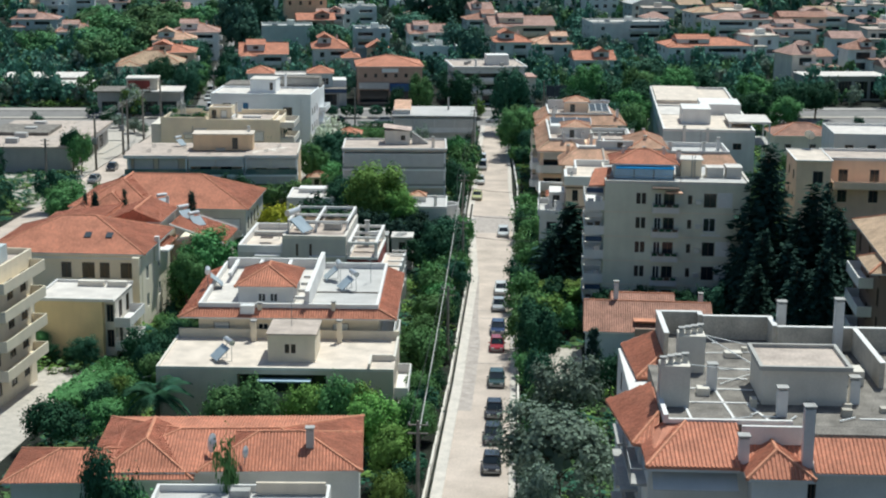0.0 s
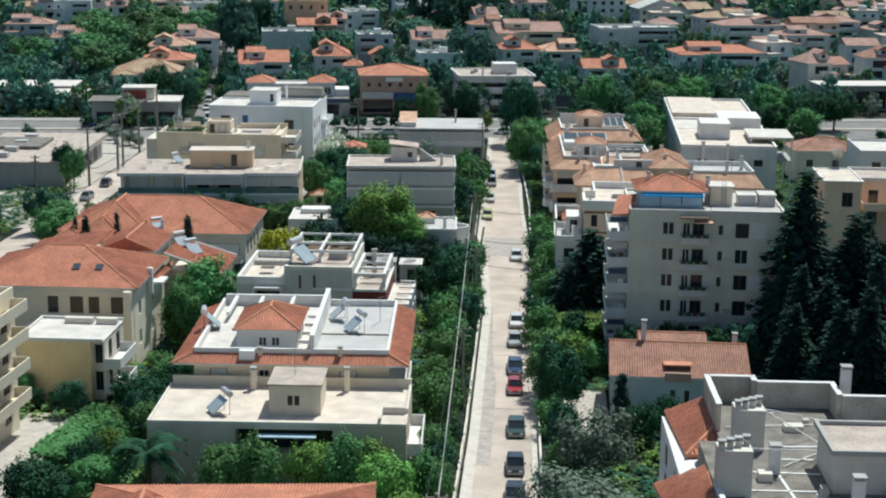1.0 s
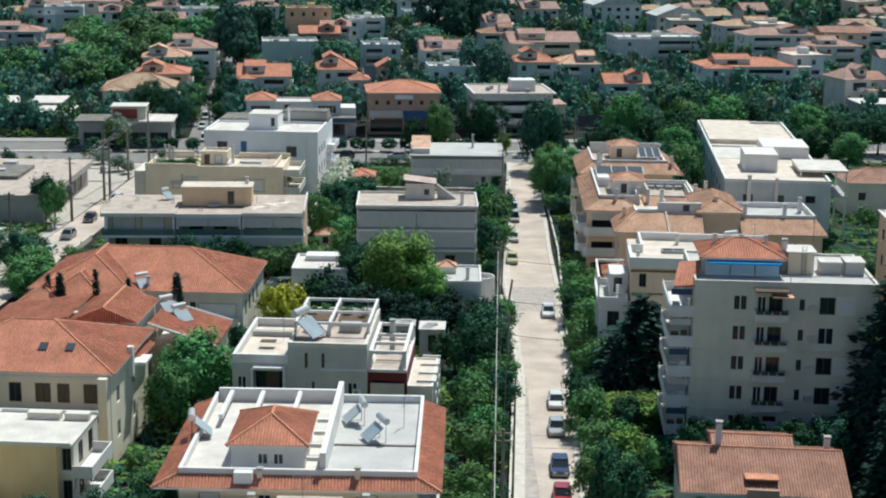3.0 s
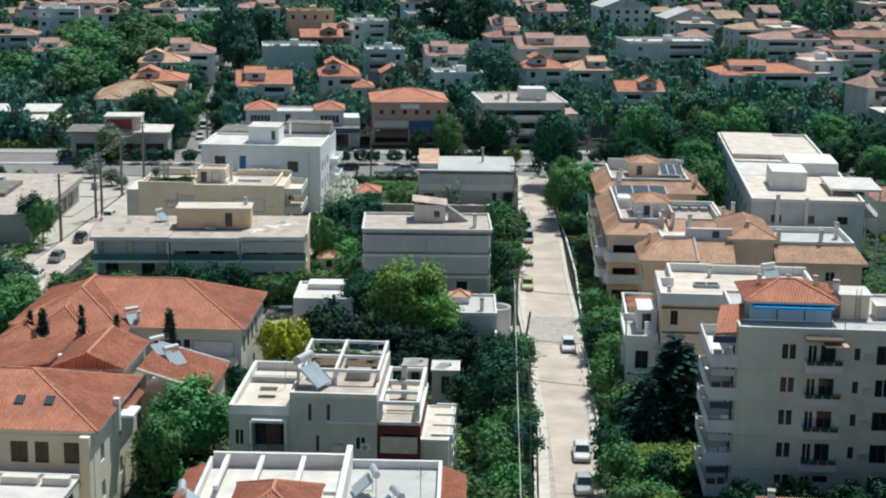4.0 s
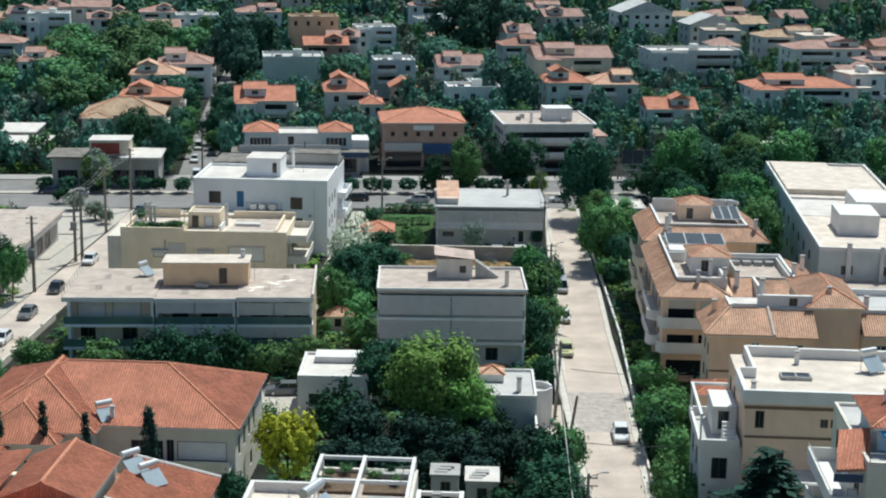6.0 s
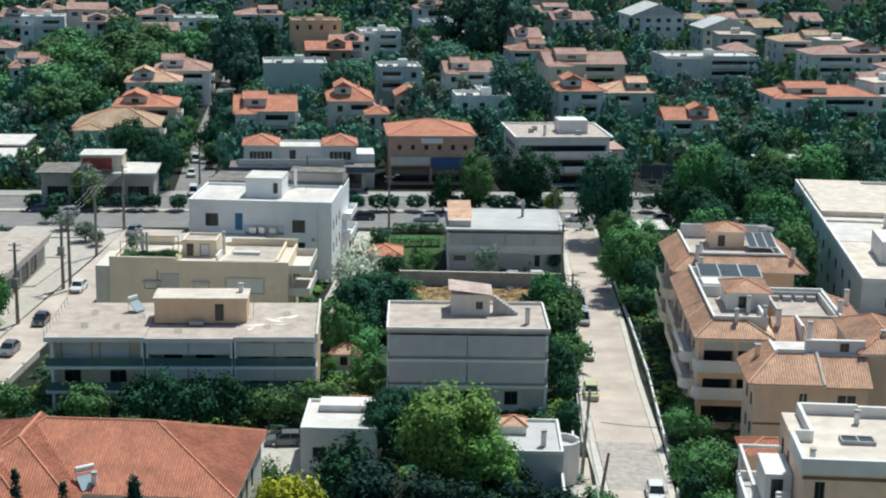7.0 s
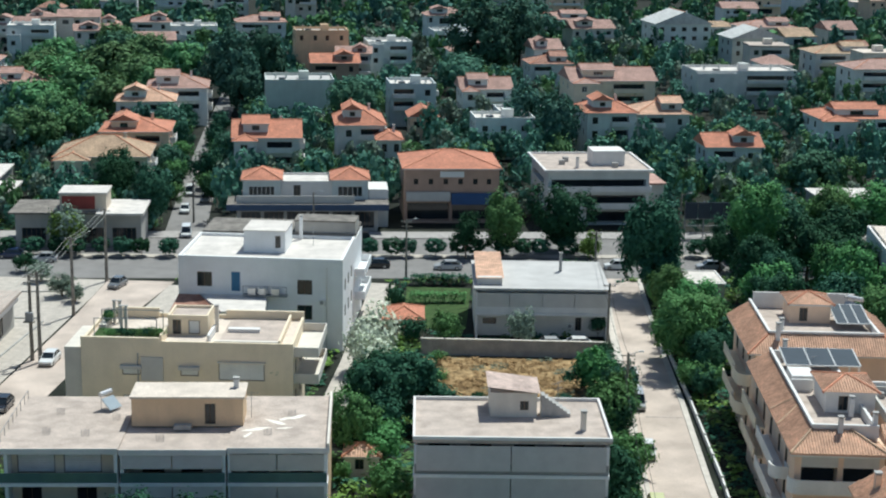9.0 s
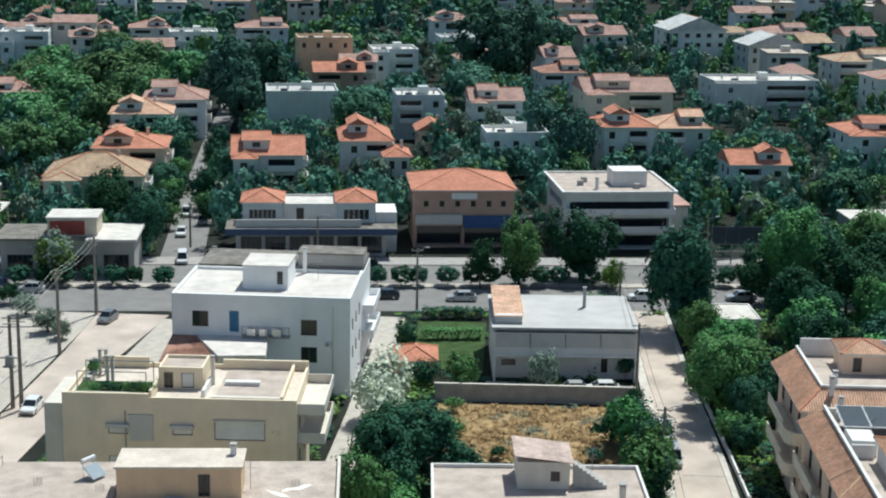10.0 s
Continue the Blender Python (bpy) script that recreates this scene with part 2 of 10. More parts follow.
def box(bm, x0, y0, z0, x1, y1, z1, m=None):
    v = [bm.verts.new((x, y, z)) for z in (z0, z1) for y in (y0, y1) for x in (x0, x1)]
    for a in ((0, 1, 3, 2), (4, 6, 7, 5), (0, 4, 5, 1), (1, 5, 7, 3), (3, 7, 6, 2), (2, 6, 4, 0)):
        bm.faces.new([v[i] for i in a])
    if m:
        bmesh.ops.transform(bm, matrix=m, verts=v)
    return v


def bar(bm, a, b, r, sides=6, r2=None):
    """A round bar from a to b."""
    a, b = Vector(a), Vector(b)
    q = (b - a).to_track_quat("Z", "Y")
    rings = []
    for c, rad in ((a, r), (b, r if r2 is None else r2)):
        rings.append([bm.verts.new(c + q @ Vector((rad * math.cos(2 * math.pi * i / sides), rad * math.sin(2 * math.pi * i / sides), 0))) for i in range(sides)])
    for i in range(sides):
        j = (i + 1) % sides
        bm.faces.new((rings[0][i], rings[0][j], rings[1][j], rings[1][i]))
    bm.faces.new(rings[0][::-1])
    bm.faces.new(rings[1])


def boxes(*rows):
    bm = bmesh.new()
    for r in rows:
        box(bm, *r)
    return bm


def sides_of(w, d):
    """For each side of a w x d block: the matrix from (along, outward, up) to the block."""
    def mk(o, along, out):
        return Matrix(((along[0], out[0], 0, o[0]), (along[1], out[1], 0, o[1]), (0, 0, 1, 0), (0, 0, 0, 1)))
    return {"f": mk((0, 0), (1, 0), (0, -1)), "r": mk((w, 0), (0, 1), (1, 0)), "l": mk((0, d), (0, -1), (-1, 0)), "b": mk((w, d), (-1, 0), (0, 1))}


def shell(bm, w, d, z0, z1, holes, at=(0, 0), depth=0.22, top=True):
    """Outer walls of a block, one welded skin, with rectangular openings that have reveals. holes: side -> [(u0, u1, z0, z1, depth)]."""
    place = Matrix.Translation((at[0], at[1], 0))
    grid = {}
    def vert(p):
        key = (round(p.x, 3), round(p.y, 3), round(p.z, 3))
        if key not in grid:
            grid[key] = bm.verts.new(p)
        return grid[key]
    every = {s: [tuple(round(v, 3) for v in (h if len(h) > 4 else (*h, depth))) for h in holes.get(s, ())] for s in "frbl"}
    zs = sorted({round(z, 3) for z in (z0, z1, *[v for hs in every.values() for h in hs for v in h[2:4]])})
    rim = []
    for side in "frbl":
        m = place @ sides_of(w, d)[side]
        length, hs = (w if side in "fb" else d), every[side]
        us = sorted({round(u, 3) for u in (0, length, *[v for h in hs for v in h[:2]])})
        for i in range(len(us) - 1):
            for j in range(len(zs) - 1):
                cu, cz = (us[i] + us[i + 1]) / 2, (zs[j] + zs[j + 1]) / 2
                if any(h[0] < cu < h[1] and h[2] < cz < h[3] for h in hs):
                    continue
                bm.faces.new([vert(m @ Vector(t)) for t in ((us[i], 0, zs[j]), (us[i + 1], 0, zs[j]), (us[i + 1], 0, zs[j + 1]), (us[i], 0, zs[j + 1]))])
        for a, b, c, e, dp in hs:
            hu, hz = [u for u in us if a <= u <= b], [z for z in zs if c <= z <= e]
            ring = [(u, c) for u in hu] + [(b, z) for z in hz[1:]] + [(u, e) for u in hu[::-1][1:]] + [(a, z) for z in hz[::-1][1:-1]]
            for p, q in zip(ring, ring[1:] + ring[:1]):
                bm.faces.new([vert(m @ Vector(t)) for t in ((p[0], 0, p[1]), (q[0], 0, q[1]), (q[0], -dp, q[1]), (p[0], -dp, p[1]))])
            bm.faces.new([vert(m @ Vector((u, -dp, z))) for u, z in ring])
        rim += [vert(m @ Vector((u, 0, round(z1, 3)))) for u in us[:-1]]
    if top:
        bm.faces.new(rim)


MESHES = {}
FOOT = []


def window_meshes(w, h, style):
    key = (round(w, 2), round(h, 2), style)
    if key not in MESHES:
        fr, pane, t = bmesh.new(), bmesh.new(), 0.07
        leaves = max(2, round(w / 0.8)) if style in "wd" else 1
        edges = [0.0, t] + [w * i / leaves + k * t / 2 for i in range(1, leaves) for k in (-1, 1)] + [w - t, w]
        for i in range(len(edges) - 1):
            if i % 2 == 0:
                box(fr, edges[i], -0.14, t, edges[i + 1], -0.05, h - t)
            box(fr, edges[i], -0.14, 0, edges[i + 1], -0.05, t)
            box(fr, edges[i], -0.14, h - t, edges[i + 1], -0.05, h)
        bmesh.ops.remove_doubles(fr, verts=fr.verts, dist=0.001)
        if style == "s":
            n = max(4, int(h / 0.12))
            last = None
            for i in range(n + 1):
                z, o = t + (h - 2 * t) * i / n, -0.10 + 0.03 * (i % 2)
                row = [pane.verts.new((t, o, z)), pane.verts.new((w - t, o, z))]
                if last:
                    pane.faces.new((last[0], last[1], row[1], row[0]))
                last = row
        else:
            box(pane, t, -0.115, t, w - t, -0.10, h - t)
        MESHES[key] = (mesh_of("frame", fr, frame_white if style == "w" else frame_dark), mesh_of("pane", pane, shutter_mat if style == "s" else glass))
    return MESHES[key]


def windows(ob, w, d, holes, at=(0, 0)):
    """A window in each opening: (u, z, width, height, style); w: white frame, d: dark frame, s: closed shutter."""
    for side, m in sides_of(w, d).items():
        for u, z, ww, hh, style in holes.get(side, ()):
            fr, pane = window_meshes(ww, hh, style)
            win = link("window", fr, ob, Matrix.Translation((at[0], at[1], 0)) @ m @ Matrix.Translation((u, 0, z)))
            link("shutter" if style == "s" else "pane", pane, win)


def walls(ob, w, d, h, mat, wins=None, deep=None, at=(0, 0), z0=-1.0, label="", name="wall"):
    """Walls with windows; deep: side -> [(u, z, width, height, depth)] recesses with no window, their shade put in as
    dark glass.
    """
    wins, deep = wins or {}, deep or {}
    FOOT.append((ob.matrix_basis.inverted(), at[0], at[1], at[0] + w, at[1] + d))
    holes = {s: [(u, u + a, z, z + b) for u, z, a, b, _ in wins.get(s, ())] + [(u, u + a, z, z + b, dp) for u, z, a, b, dp in deep.get(s, ())] for s in "frlb"}
    bm = bmesh.new()
    shell(bm, w, d, z0, h, holes, at)
    part(name, bm, mat, ob, label)
    windows(ob, w, d, wins, at)
    # A dark sheet at the back of each recess paints its shade.
    for s, m in sides_of(w, d).items():
        for u, z, a, b, dp in deep.get(s, ()):
            part("glazing", boxes((u + 0.05, -dp + 0.004, z + 0.05, u + a - 0.05, -dp + 0.05, z + b - 0.05)), glass, ob, "", Matrix.Translation((at[0], at[1], 0)) @ m)


def rows(us, zs, w, h, style="w"):
    return [(u, z, w, h, style) for z in zs for u in us]


def balcony(ob, w, d, side, u0, u1, z, out, wall=white_wall, high=0.95, rail=False, at=(0, 0)):
    m = Matrix.Translation((at[0], at[1], 0)) @ sides_of(w, d)[side]
    b = part("balcony", boxes((u0, 0.003, z - 0.16, u1, out, z)), wall, ob, "", m)
    bm = bmesh.new()
    if rail:
        for r in ((u0, out - 0.05, z + high - 0.05, u1, out, z + high), (u0, 0, z + high - 0.05, u0 + 0.05, out - 0.05, z + high), (u1 - 0.05, 0, z + high - 0.05, u1, out - 0.05, z + high)):
            box(bm, *r)
        n = int((u1 - u0) / 0.22)
        for i in range(n + 1):
            u = u0 + 0.025 + (u1 - u0 - 0.05) * i / n
            box(bm, u - 0.015, out - 0.04, z, u + 0.015, out - 0.01, z + high - 0.05)
        part("railing", bm, rail_metal, b)
    else:
        for r in ((u0, out - 0.12, z, u1, out, z + high), (u0, 0.003, z, u0 + 0.12, out - 0.12, z + high), (u1 - 0.12, 0.003, z, u1, out - 0.12, z + high)):
            box(bm, *r)
        part("parapet", bm, wall, b)


def flat_roof(ob, x0, y0, x1, y1, z, deck, wall=white_wall, high=0.5, thick=0.22, sides="frlb", over=0.0):
    """A roof deck with its parapet round the chosen sides."""
    part("roof", boxes((x0 + 0.004 - over, y0 + 0.004 - over, z + 0.004, x1 - 0.004 + over, y1 - 0.004 + over, z + (0.06 if not over else 0.22))), deck, ob)
    t = thick
    spans = {"f": (x0, y0, x1, y0 + t), "b": (x0, y1 - t, x1, y1), "l": (x0, y0 + t, x0 + t, y1 - t), "r": (x1 - t, y0 + t, x1, y1 - t)}
    if high:
        for s in sides:
            a = spans[s]
            part("parapet", boxes((a[0], a[1], z + 0.008, a[2], a[3], z + high)), wall, ob)


def slope(bm, uv, pts):
    """One roof plane, with a UV map in metres: u along the eave, v up the slope."""
    vs = [bm.verts.new(p) for p in pts]
    f = bm.faces.new(vs)
    n = (Vector(pts[1]) - Vector(pts[0])).cross(Vector(pts[2]) - Vector(pts[0])).normalized()
    a = Vector((0, 0, 1)).cross(n).normalized()
    b = n.cross(a)
    for l in f.loops:
        l[uv].uv = (a.dot(l.vert.co), b.dot(l.vert.co))


def rolls(bm, uv, pts):
    """Rolled tile rows as real relief on one plane: rounded ribs 0.25 m apart, cut to the plane's outline."""
    P = [Vector(p) for p in pts]
    n = (P[1] - P[0]).cross(P[2] - P[0]).normalized()
    if n.z < 0:
        n = -n
    a = Vector((0, 0, 1)).cross(n).normalized()
    b = n.cross(a)
    U, V = [a.dot(p - P[0]) for p in P], [b.dot(p - P[0]) for p in P]
    def span(u):
        out = []
        for i in range(len(P)):
            j = (i + 1) % len(P)
            if (U[i] - u) * (U[j] - u) < 0:
                s = (u - U[i]) / (U[j] - U[i])
                out.append(V[i] + s * (V[j] - V[i]))
        return (min(out), max(out)) if len(out) >= 2 else None
    u = math.floor(min(U) / 0.25) * 0.25 + 0.125
    while u < max(U):
        s = span(u)
        if s and s[1] - s[0] > 0.3:
            ring = []
            for v in (s[0] + 0.02, s[1] - 0.02):
                ring.append([bm.verts.new(P[0] + a * (u + du) + b * v + n * dn) for du, dn in ((-0.085, 0.004), (-0.045, 0.055), (0.045, 0.055), (0.085, 0.004))])
            for i in range(3):
                f = bm.faces.new((ring[0][i], ring[0][i + 1], ring[1][i + 1], ring[1][i]))
                for l in f.loops:
                    q = l.vert.co - P[0]
                    l[uv].uv = (a.dot(q), b.dot(q))
            bm.faces.new(ring[0])
        u += 0.25


def tile_rows(roof, planes, mat):
    """The rolled tile rows of a roof: far more than one could count, so one part."""
    if not planes:
        return
    bm = bmesh.new()
    uv = bm.loops.layers.uv.new("tiles")
    for p in planes:
        rolls(bm, uv, p)
    me = bpy.data.meshes.new("tile_relief")
    bm.to_mesh(me)
    bm.free()
    me.materials.append(mat)
    tagged(link("tile_relief", me, roof), kind="stuff")


def cap(ob, a, b, mat=None):
    bm = bmesh.new()
    bar(bm, a, b, 0.14, 6)
    part("ridge", bm, mat or cap_red, ob)


def tiled_roof(ob, x0, y0, x1, y1, z, rise, mat, hips="lr", along="x", relief=False, over=0.5, soffit=white_wall):
    """A tiled roof over a rectangle: ridge along x or y; hips: which ends are hipped (l/r, or f/b for a ridge along y); the others are gables."""
    x0, y0, x1, y1 = x0 - over, y0 - over, x1 + over, y1 + over
    w, d = x1 - x0, y1 - y0
    t = 0.16
    lo, hi = z + t, z + t + rise
    bm = bmesh.new()
    tiles = []
    uv = bm.loops.layers.uv.new("tiles")
    c = [(x0, y0, lo), (x1, y0, lo), (x1, y1, lo), (x0, y1, lo)]
    if along == "x":
        k = min(d / 2, w / 2)
        r0, r1 = (x0 + (k if "l" in hips else 0), (y0 + y1) / 2, hi), (x1 - (k if "r" in hips else 0), (y0 + y1) / 2, hi)
        planes = [(c[0], c[1], r1, r0), (c[2], c[3], r0, r1), (c[1], c[2], r1), (c[3], c[0], r0)]
        lines = [(r0, r1)] + ([(c[0], r0), (c[3], r0)] if "l" in hips else []) + ([(c[1], r1), (c[2], r1)] if "r" in hips else [])
    else:
        k = min(d / 2, w / 2)
        r0, r1 = ((x0 + x1) / 2, y0 + (k if "f" in hips else 0), hi), ((x0 + x1) / 2, y1 - (k if "b" in hips else 0), hi)
        planes = [(c[1], c[2], r1, r0), (c[3], c[0], r0, r1), (c[0], c[1], r0), (c[2], c[3], r1)]
        lines = [(r0, r1)] + ([(c[0], r0), (c[1], r0)] if "f" in hips else []) + ([(c[2], r1), (c[3], r1)] if "b" in hips else [])
    for p in planes:
        flat = [Vector(q) for q in p]
        if len(flat) == 4 and (flat[2] - flat[3]).length < 0.01:
            flat = flat[:3]
        slope(bm, uv, flat)
        if relief:
            tiles.append(flat)
    me = bpy.data.meshes.new("roof")
    bm.to_mesh(me)
    bm.free()
    me.materials.append(mat)
    tile_rows(link("roof", me, ob), tiles, mat)
    part("eave", boxes((x0 + 0.02, y0 + 0.02, z, x1 - 0.02, y1 - 0.02, z + t - 0.006)), soffit, ob)
    for a, b in lines:
        if (Vector(a) - Vector(b)).length > 0.3:
            cap(ob, a, b)


def skirt(ob, x0, y0, x1, y1, z0, z1, out, mat, sides="flr", relief=False, front=None):
    """A lean-to band of tiles round a block: rises from z0 at the outside to z1 at the wall."""
    bm = bmesh.new()
    uv = bm.loops.layers.uv.new("tiles")
    X0, Y0, X1, Y1 = x0 - out * ("l" in sides), y0 - (front or out) * ("f" in sides), x1 + out * ("r" in sides), y1
    P = {"f": ((X0, Y0, z0), (X1, Y0, z0), (x1, y0, z1), (x0, y0, z1)), "r": ((X1, Y0, z0), (X1, Y1, z0), (x1, y1, z1), (x1, y0, z1)), "l": ((X0, Y1, z0), (X0, Y0, z0), (x0, y0, z1), (x0, y1, z1))}
    for s in sides:
        slope(bm, uv, P[s])
    me = bpy.data.meshes.new("tile_skirt")
    bm.to_mesh(me)
    bm.free()
    me.materials.append(mat)
    tile_rows(link("tile_skirt", me, ob), [P[s] for s in sides] if relief else [], mat)
    part("eave", boxes((X0 + 0.02, Y0 + 0.02, z0 - 0.14, X1 - 0.02, Y1, z0 - 0.01)), white_wall, ob)
    if "f" in sides and "r" in sides:
        cap(ob, (X1, Y0, z0), (x1, y0, z1))
    if "f" in sides and "l" in sides:
        cap(ob, (X0, Y0, z0), (x0, y0, z1))


def tile_plane(ob, pts, mat, name="roof_slope", thick=0.16, relief=True):
    """One sloping sheet of tiles with its own thickness; pts run round the plane, eave first."""
    bm = bmesh.new()
    uv = bm.loops.layers.uv.new("tiles")
    slope(bm, uv, [Vector(p) for p in pts])
    low = [bm.verts.new((p[0], p[1], p[2] - thick)) for p in pts]
    bm.verts.ensure_lookup_table()
    n = len(pts)
    bm.faces.new(low[::-1])
    for i in range(n):
        j = (i + 1) % n
        bm.faces.new((bm.verts[i], low[i], low[j], bm.verts[j]))
    me = bpy.data.meshes.new(name)
    bm.to_mesh(me)
    bm.free()
    me.materials.append(mat)
    sheet_ob = link(name, me, ob)
    tile_rows(sheet_ob, [[Vector(p) for p in pts]] if relief else [], mat)
    return sheet_ob


def bowed_balcony(ob, x0, x1, y_wall, out, z, high, mat, ends="l", r=1.1):
    """A balcony whose outer corners are rounded: slab with a solid parapet that follows the curve."""
    def line(inset):
        a, b, f, q = x0 + inset, x1 - inset, y_wall - out + inset, max(0.1, r - inset)
        pts = [(a, y_wall - 0.004)]
        pts += [(a + q - q * math.cos(k * math.pi / 10), f + q - q * math.sin(k * math.pi / 10)) for k in range(6)] if "l" in ends else [(a, f)]
        pts += [(b - q + q * math.sin(k * math.pi / 10), f + q - q * math.cos(k * math.pi / 10)) for k in range(6)] if "r" in ends else [(b, f)]
        return pts + [(b, y_wall - 0.004)]
    outer, inner = line(0.0), line(0.14)
    bm = bmesh.new()
    lo, hi = [bm.verts.new((*p, z - 0.18)) for p in outer], [bm.verts.new((*p, z)) for p in outer]
    bm.faces.new(lo[::-1])
    bm.faces.new(hi)
    for i in range(len(outer)):
        j = (i + 1) % len(outer)
        bm.faces.new((lo[i], lo[j], hi[j], hi[i]))
    b = part("balcony", bm, mat, ob)
    bm = bmesh.new()
    rings = [[bm.verts.new((*p, zz)) for p in path] for path, zz in ((outer, z + 0.003), (outer, z + high), (inner, z + high), (inner, z + 0.003))]
    for k in range(4):
        a, c = rings[k], rings[(k + 1) % 4]
        for i in range(len(outer) - 1):
            bm.faces.new((a[i], a[i + 1], c[i + 1], c[i]))
    for e in (0, -1):
        bm.faces.new([q[e] for q in rings])
    part("parapet", bm, mat, b)


def glazed_roof(ob, x0, y0, x1, y1, z0, z1, bays):
    """A lean-to of dark panes between pale rafters on posts."""
    g = part("glazed_roof", boxes((x0, y0, z0 - 0.1, x1, y0 + 0.12, z0)), frame_white, ob, "white-framed glazed roof")
    part("beam", boxes((x0, y1 - 0.12, z1 - 0.1, x1, y1, z1)), frame_white, g)
    for i in range(bays):
        a, b = x0 + (x1 - x0) * i / bays + 0.09, x0 + (x1 - x0) * (i + 1) / bays - 0.09
        bm = bmesh.new()
        v = [bm.verts.new(p) for p in ((a, y0 + 0.1, z0 + 0.01), (b, y0 + 0.1, z0 + 0.01), (b, y1 - 0.1, z1 + 0.01), (a, y1 - 0.1, z1 + 0.01))]
        w = [bm.verts.new((q.co.x, q.co.y, q.co.z - 0.04)) for q in v]
        bm.faces.new(v)
        bm.faces.new(w[::-1])
        for k in range(4):
            bm.faces.new((v[k], w[k], w[(k + 1) % 4], v[(k + 1) % 4]))
        part("pane", bm, panel_glass, g)
    for i in range(bays + 1):
        u = x0 + (x1 - x0) * i / bays
        bm = bmesh.new()
        bar(bm, (u, y0, z0), (u, y1, z1), 0.08, 4)
        part("rafter", bm, frame_white, g)


def chimney(ob, x, y, z, h=1.4, wall=white_wall, s=0.5):
    c = part("chimney", boxes((x, y, z, x + s, y + s, z + h)), wall, ob)
    part("chimney_cap", boxes((x - 0.06, y - 0.06, z + h + 0.12, x + s + 0.06, y + s + 0.06, z + h + 0.22), (x + 0.08, y + 0.08, z + h, x + s - 0.08, y + s - 0.08, z + h + 0.12)), concrete, c)


def solar_heater(x, y, z, yaw=0.0, size=1.0, label="rooftop solar water heater with white tank and blue collector"):
    """Tilted collector on a frame with a lying tank at its upper edge."""
    ob = thing("solar_heater", label, "solar heater", x, y, yaw, z)
    ob.matrix_basis = ob.matrix_basis @ Matrix.Diagonal((size, size, size, 1))
    tilt = pose(0, 0, 0.25, 40)
    part("collector", boxes((0, 0, 0, 1.9, 1.7, 0.1)), collector_mat, ob, "", tilt)
    bm = bmesh.new()
    bar(bm, (0.1, 1.55, 1.85), (1.9, 1.55, 1.85), 0.28, 12)
    part("tank", bm, tank_metal, ob)
    for xx in (0.25, 1.7):
        bm = bmesh.new()
        bar(bm, (xx, 1.55, 0), (xx, 1.55, 1.6), 0.03, 5)
        bar(bm, (xx, 0.05, 0), (xx, 0.1, 0.3), 0.03, 5)
        bar(bm, (xx, 0.05, 0.05), (xx, 1.55, 0.05), 0.03, 5)
        part("stand", bm, rail_metal, ob)
    return ob


# ---- ground and roads ----
def sheet(name, outline, z, mat, label, lift=0.0, thick=0.0):
    """A flat piece of ground that follows the fall of the street; outline: (left x, right x, y) rows."""
    bm = bmesh.new()
    last = None
    for x0, x1, y in outline:
        row = [bm.verts.new((x0, y, ground_z(y) + z)), bm.verts.new((x1, y, ground_z(y) + z))]
        if last:
            bm.faces.new((last[0], last[1], row[1], row[0]))
        last = row
    if thick:
        r = bmesh.ops.extrude_face_region(bm, geom=bm.faces[:])
        bmesh.ops.translate(bm, verts=[v for v in r["geom"] if isinstance(v, bmesh.types.BMVert)], vec=(0, 0, -thick))
    ob = link(name, mesh_of(name, bm, mat))
    return tagged(ob, label, "ground", "", "structure")


sheet("ground", [(-900, 900, -200), (-900, 900, 60), (-900, 900, 240), (-900, 900, 420), (-2500, 2500, 2600)], 0.0, soil, "garden soil with weeds, darkened for shade between the houses")
STREET = [(-6.4, 0.4, -190), (-6.4, 0.4, 20), (-6.2, 0.4, 120), (-5.5, 0.45, 160), (-5.1, 0.4, 215), (-6.3, 0.45, 248), (-7.1, 0.4, 262), (-7.0, -0.25, 285), (-7.0, -0.5, 310), (-7.1, -1.2, 336), (-7.0, -1.4, 364), (-7.2, -1.4, 368.3)]
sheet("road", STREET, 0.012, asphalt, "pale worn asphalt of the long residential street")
AV = math.tan(radians(6.3))
def avenue(name, y0, y1, z, mat, label, x0=-260, x1=260):
    bm = bmesh.new()
    n = 12
    rowa = []
    for i in range(n + 1):
        x = x0 + (x1 - x0) * i / n
        rowa.append([bm.verts.new((x, y + AV * (x + 40), z)) for y in (y0, y1)])
        if i:
            bm.faces.new((rowa[i - 1][0], rowa[i][0], rowa[i][1], rowa[i - 1][1]))
    return tagged(link(name, mesh_of(name, bm, mat)), label, "road", "", "structure")
avenue("road_avenue", 364.5, 391.5, 0.008, avenue_mat, "grey asphalt of the wide cross avenue")
avenue("median", 377.4, 379.6, 0.14, paving, "raised kerbed median strip of the avenue")
avenue("pavement_avenue", 391.5, 396.5, 0.12, kerb_paving, "paved pavement in front of the shops")
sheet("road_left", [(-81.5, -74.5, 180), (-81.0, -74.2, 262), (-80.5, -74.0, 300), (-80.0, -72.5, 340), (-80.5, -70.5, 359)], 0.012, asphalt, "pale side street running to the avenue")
FAR = [(-79.0, -72.0, 390), (-87.5, -81.0, 450), (-94.0, -89.0, 500), (-106.0, -101.0, 600)]
sheet("road_far", FAR, 0.010, avenue_mat, "narrow side street climbing between houses")
for name, off0, off1 in (("pavement_west", -0.15, 0.85), ("pavement_east", -0.1, 0.55)):
    o = [((l + off0, l + off1, y) if off0 < -0.1 else (r + off0, r + off1, y)) for l, r, y in STREET]
    sheet(name, o, 0.13, pavement_mat, "narrow raised pavement with a concrete kerb along the street", thick=0.2)
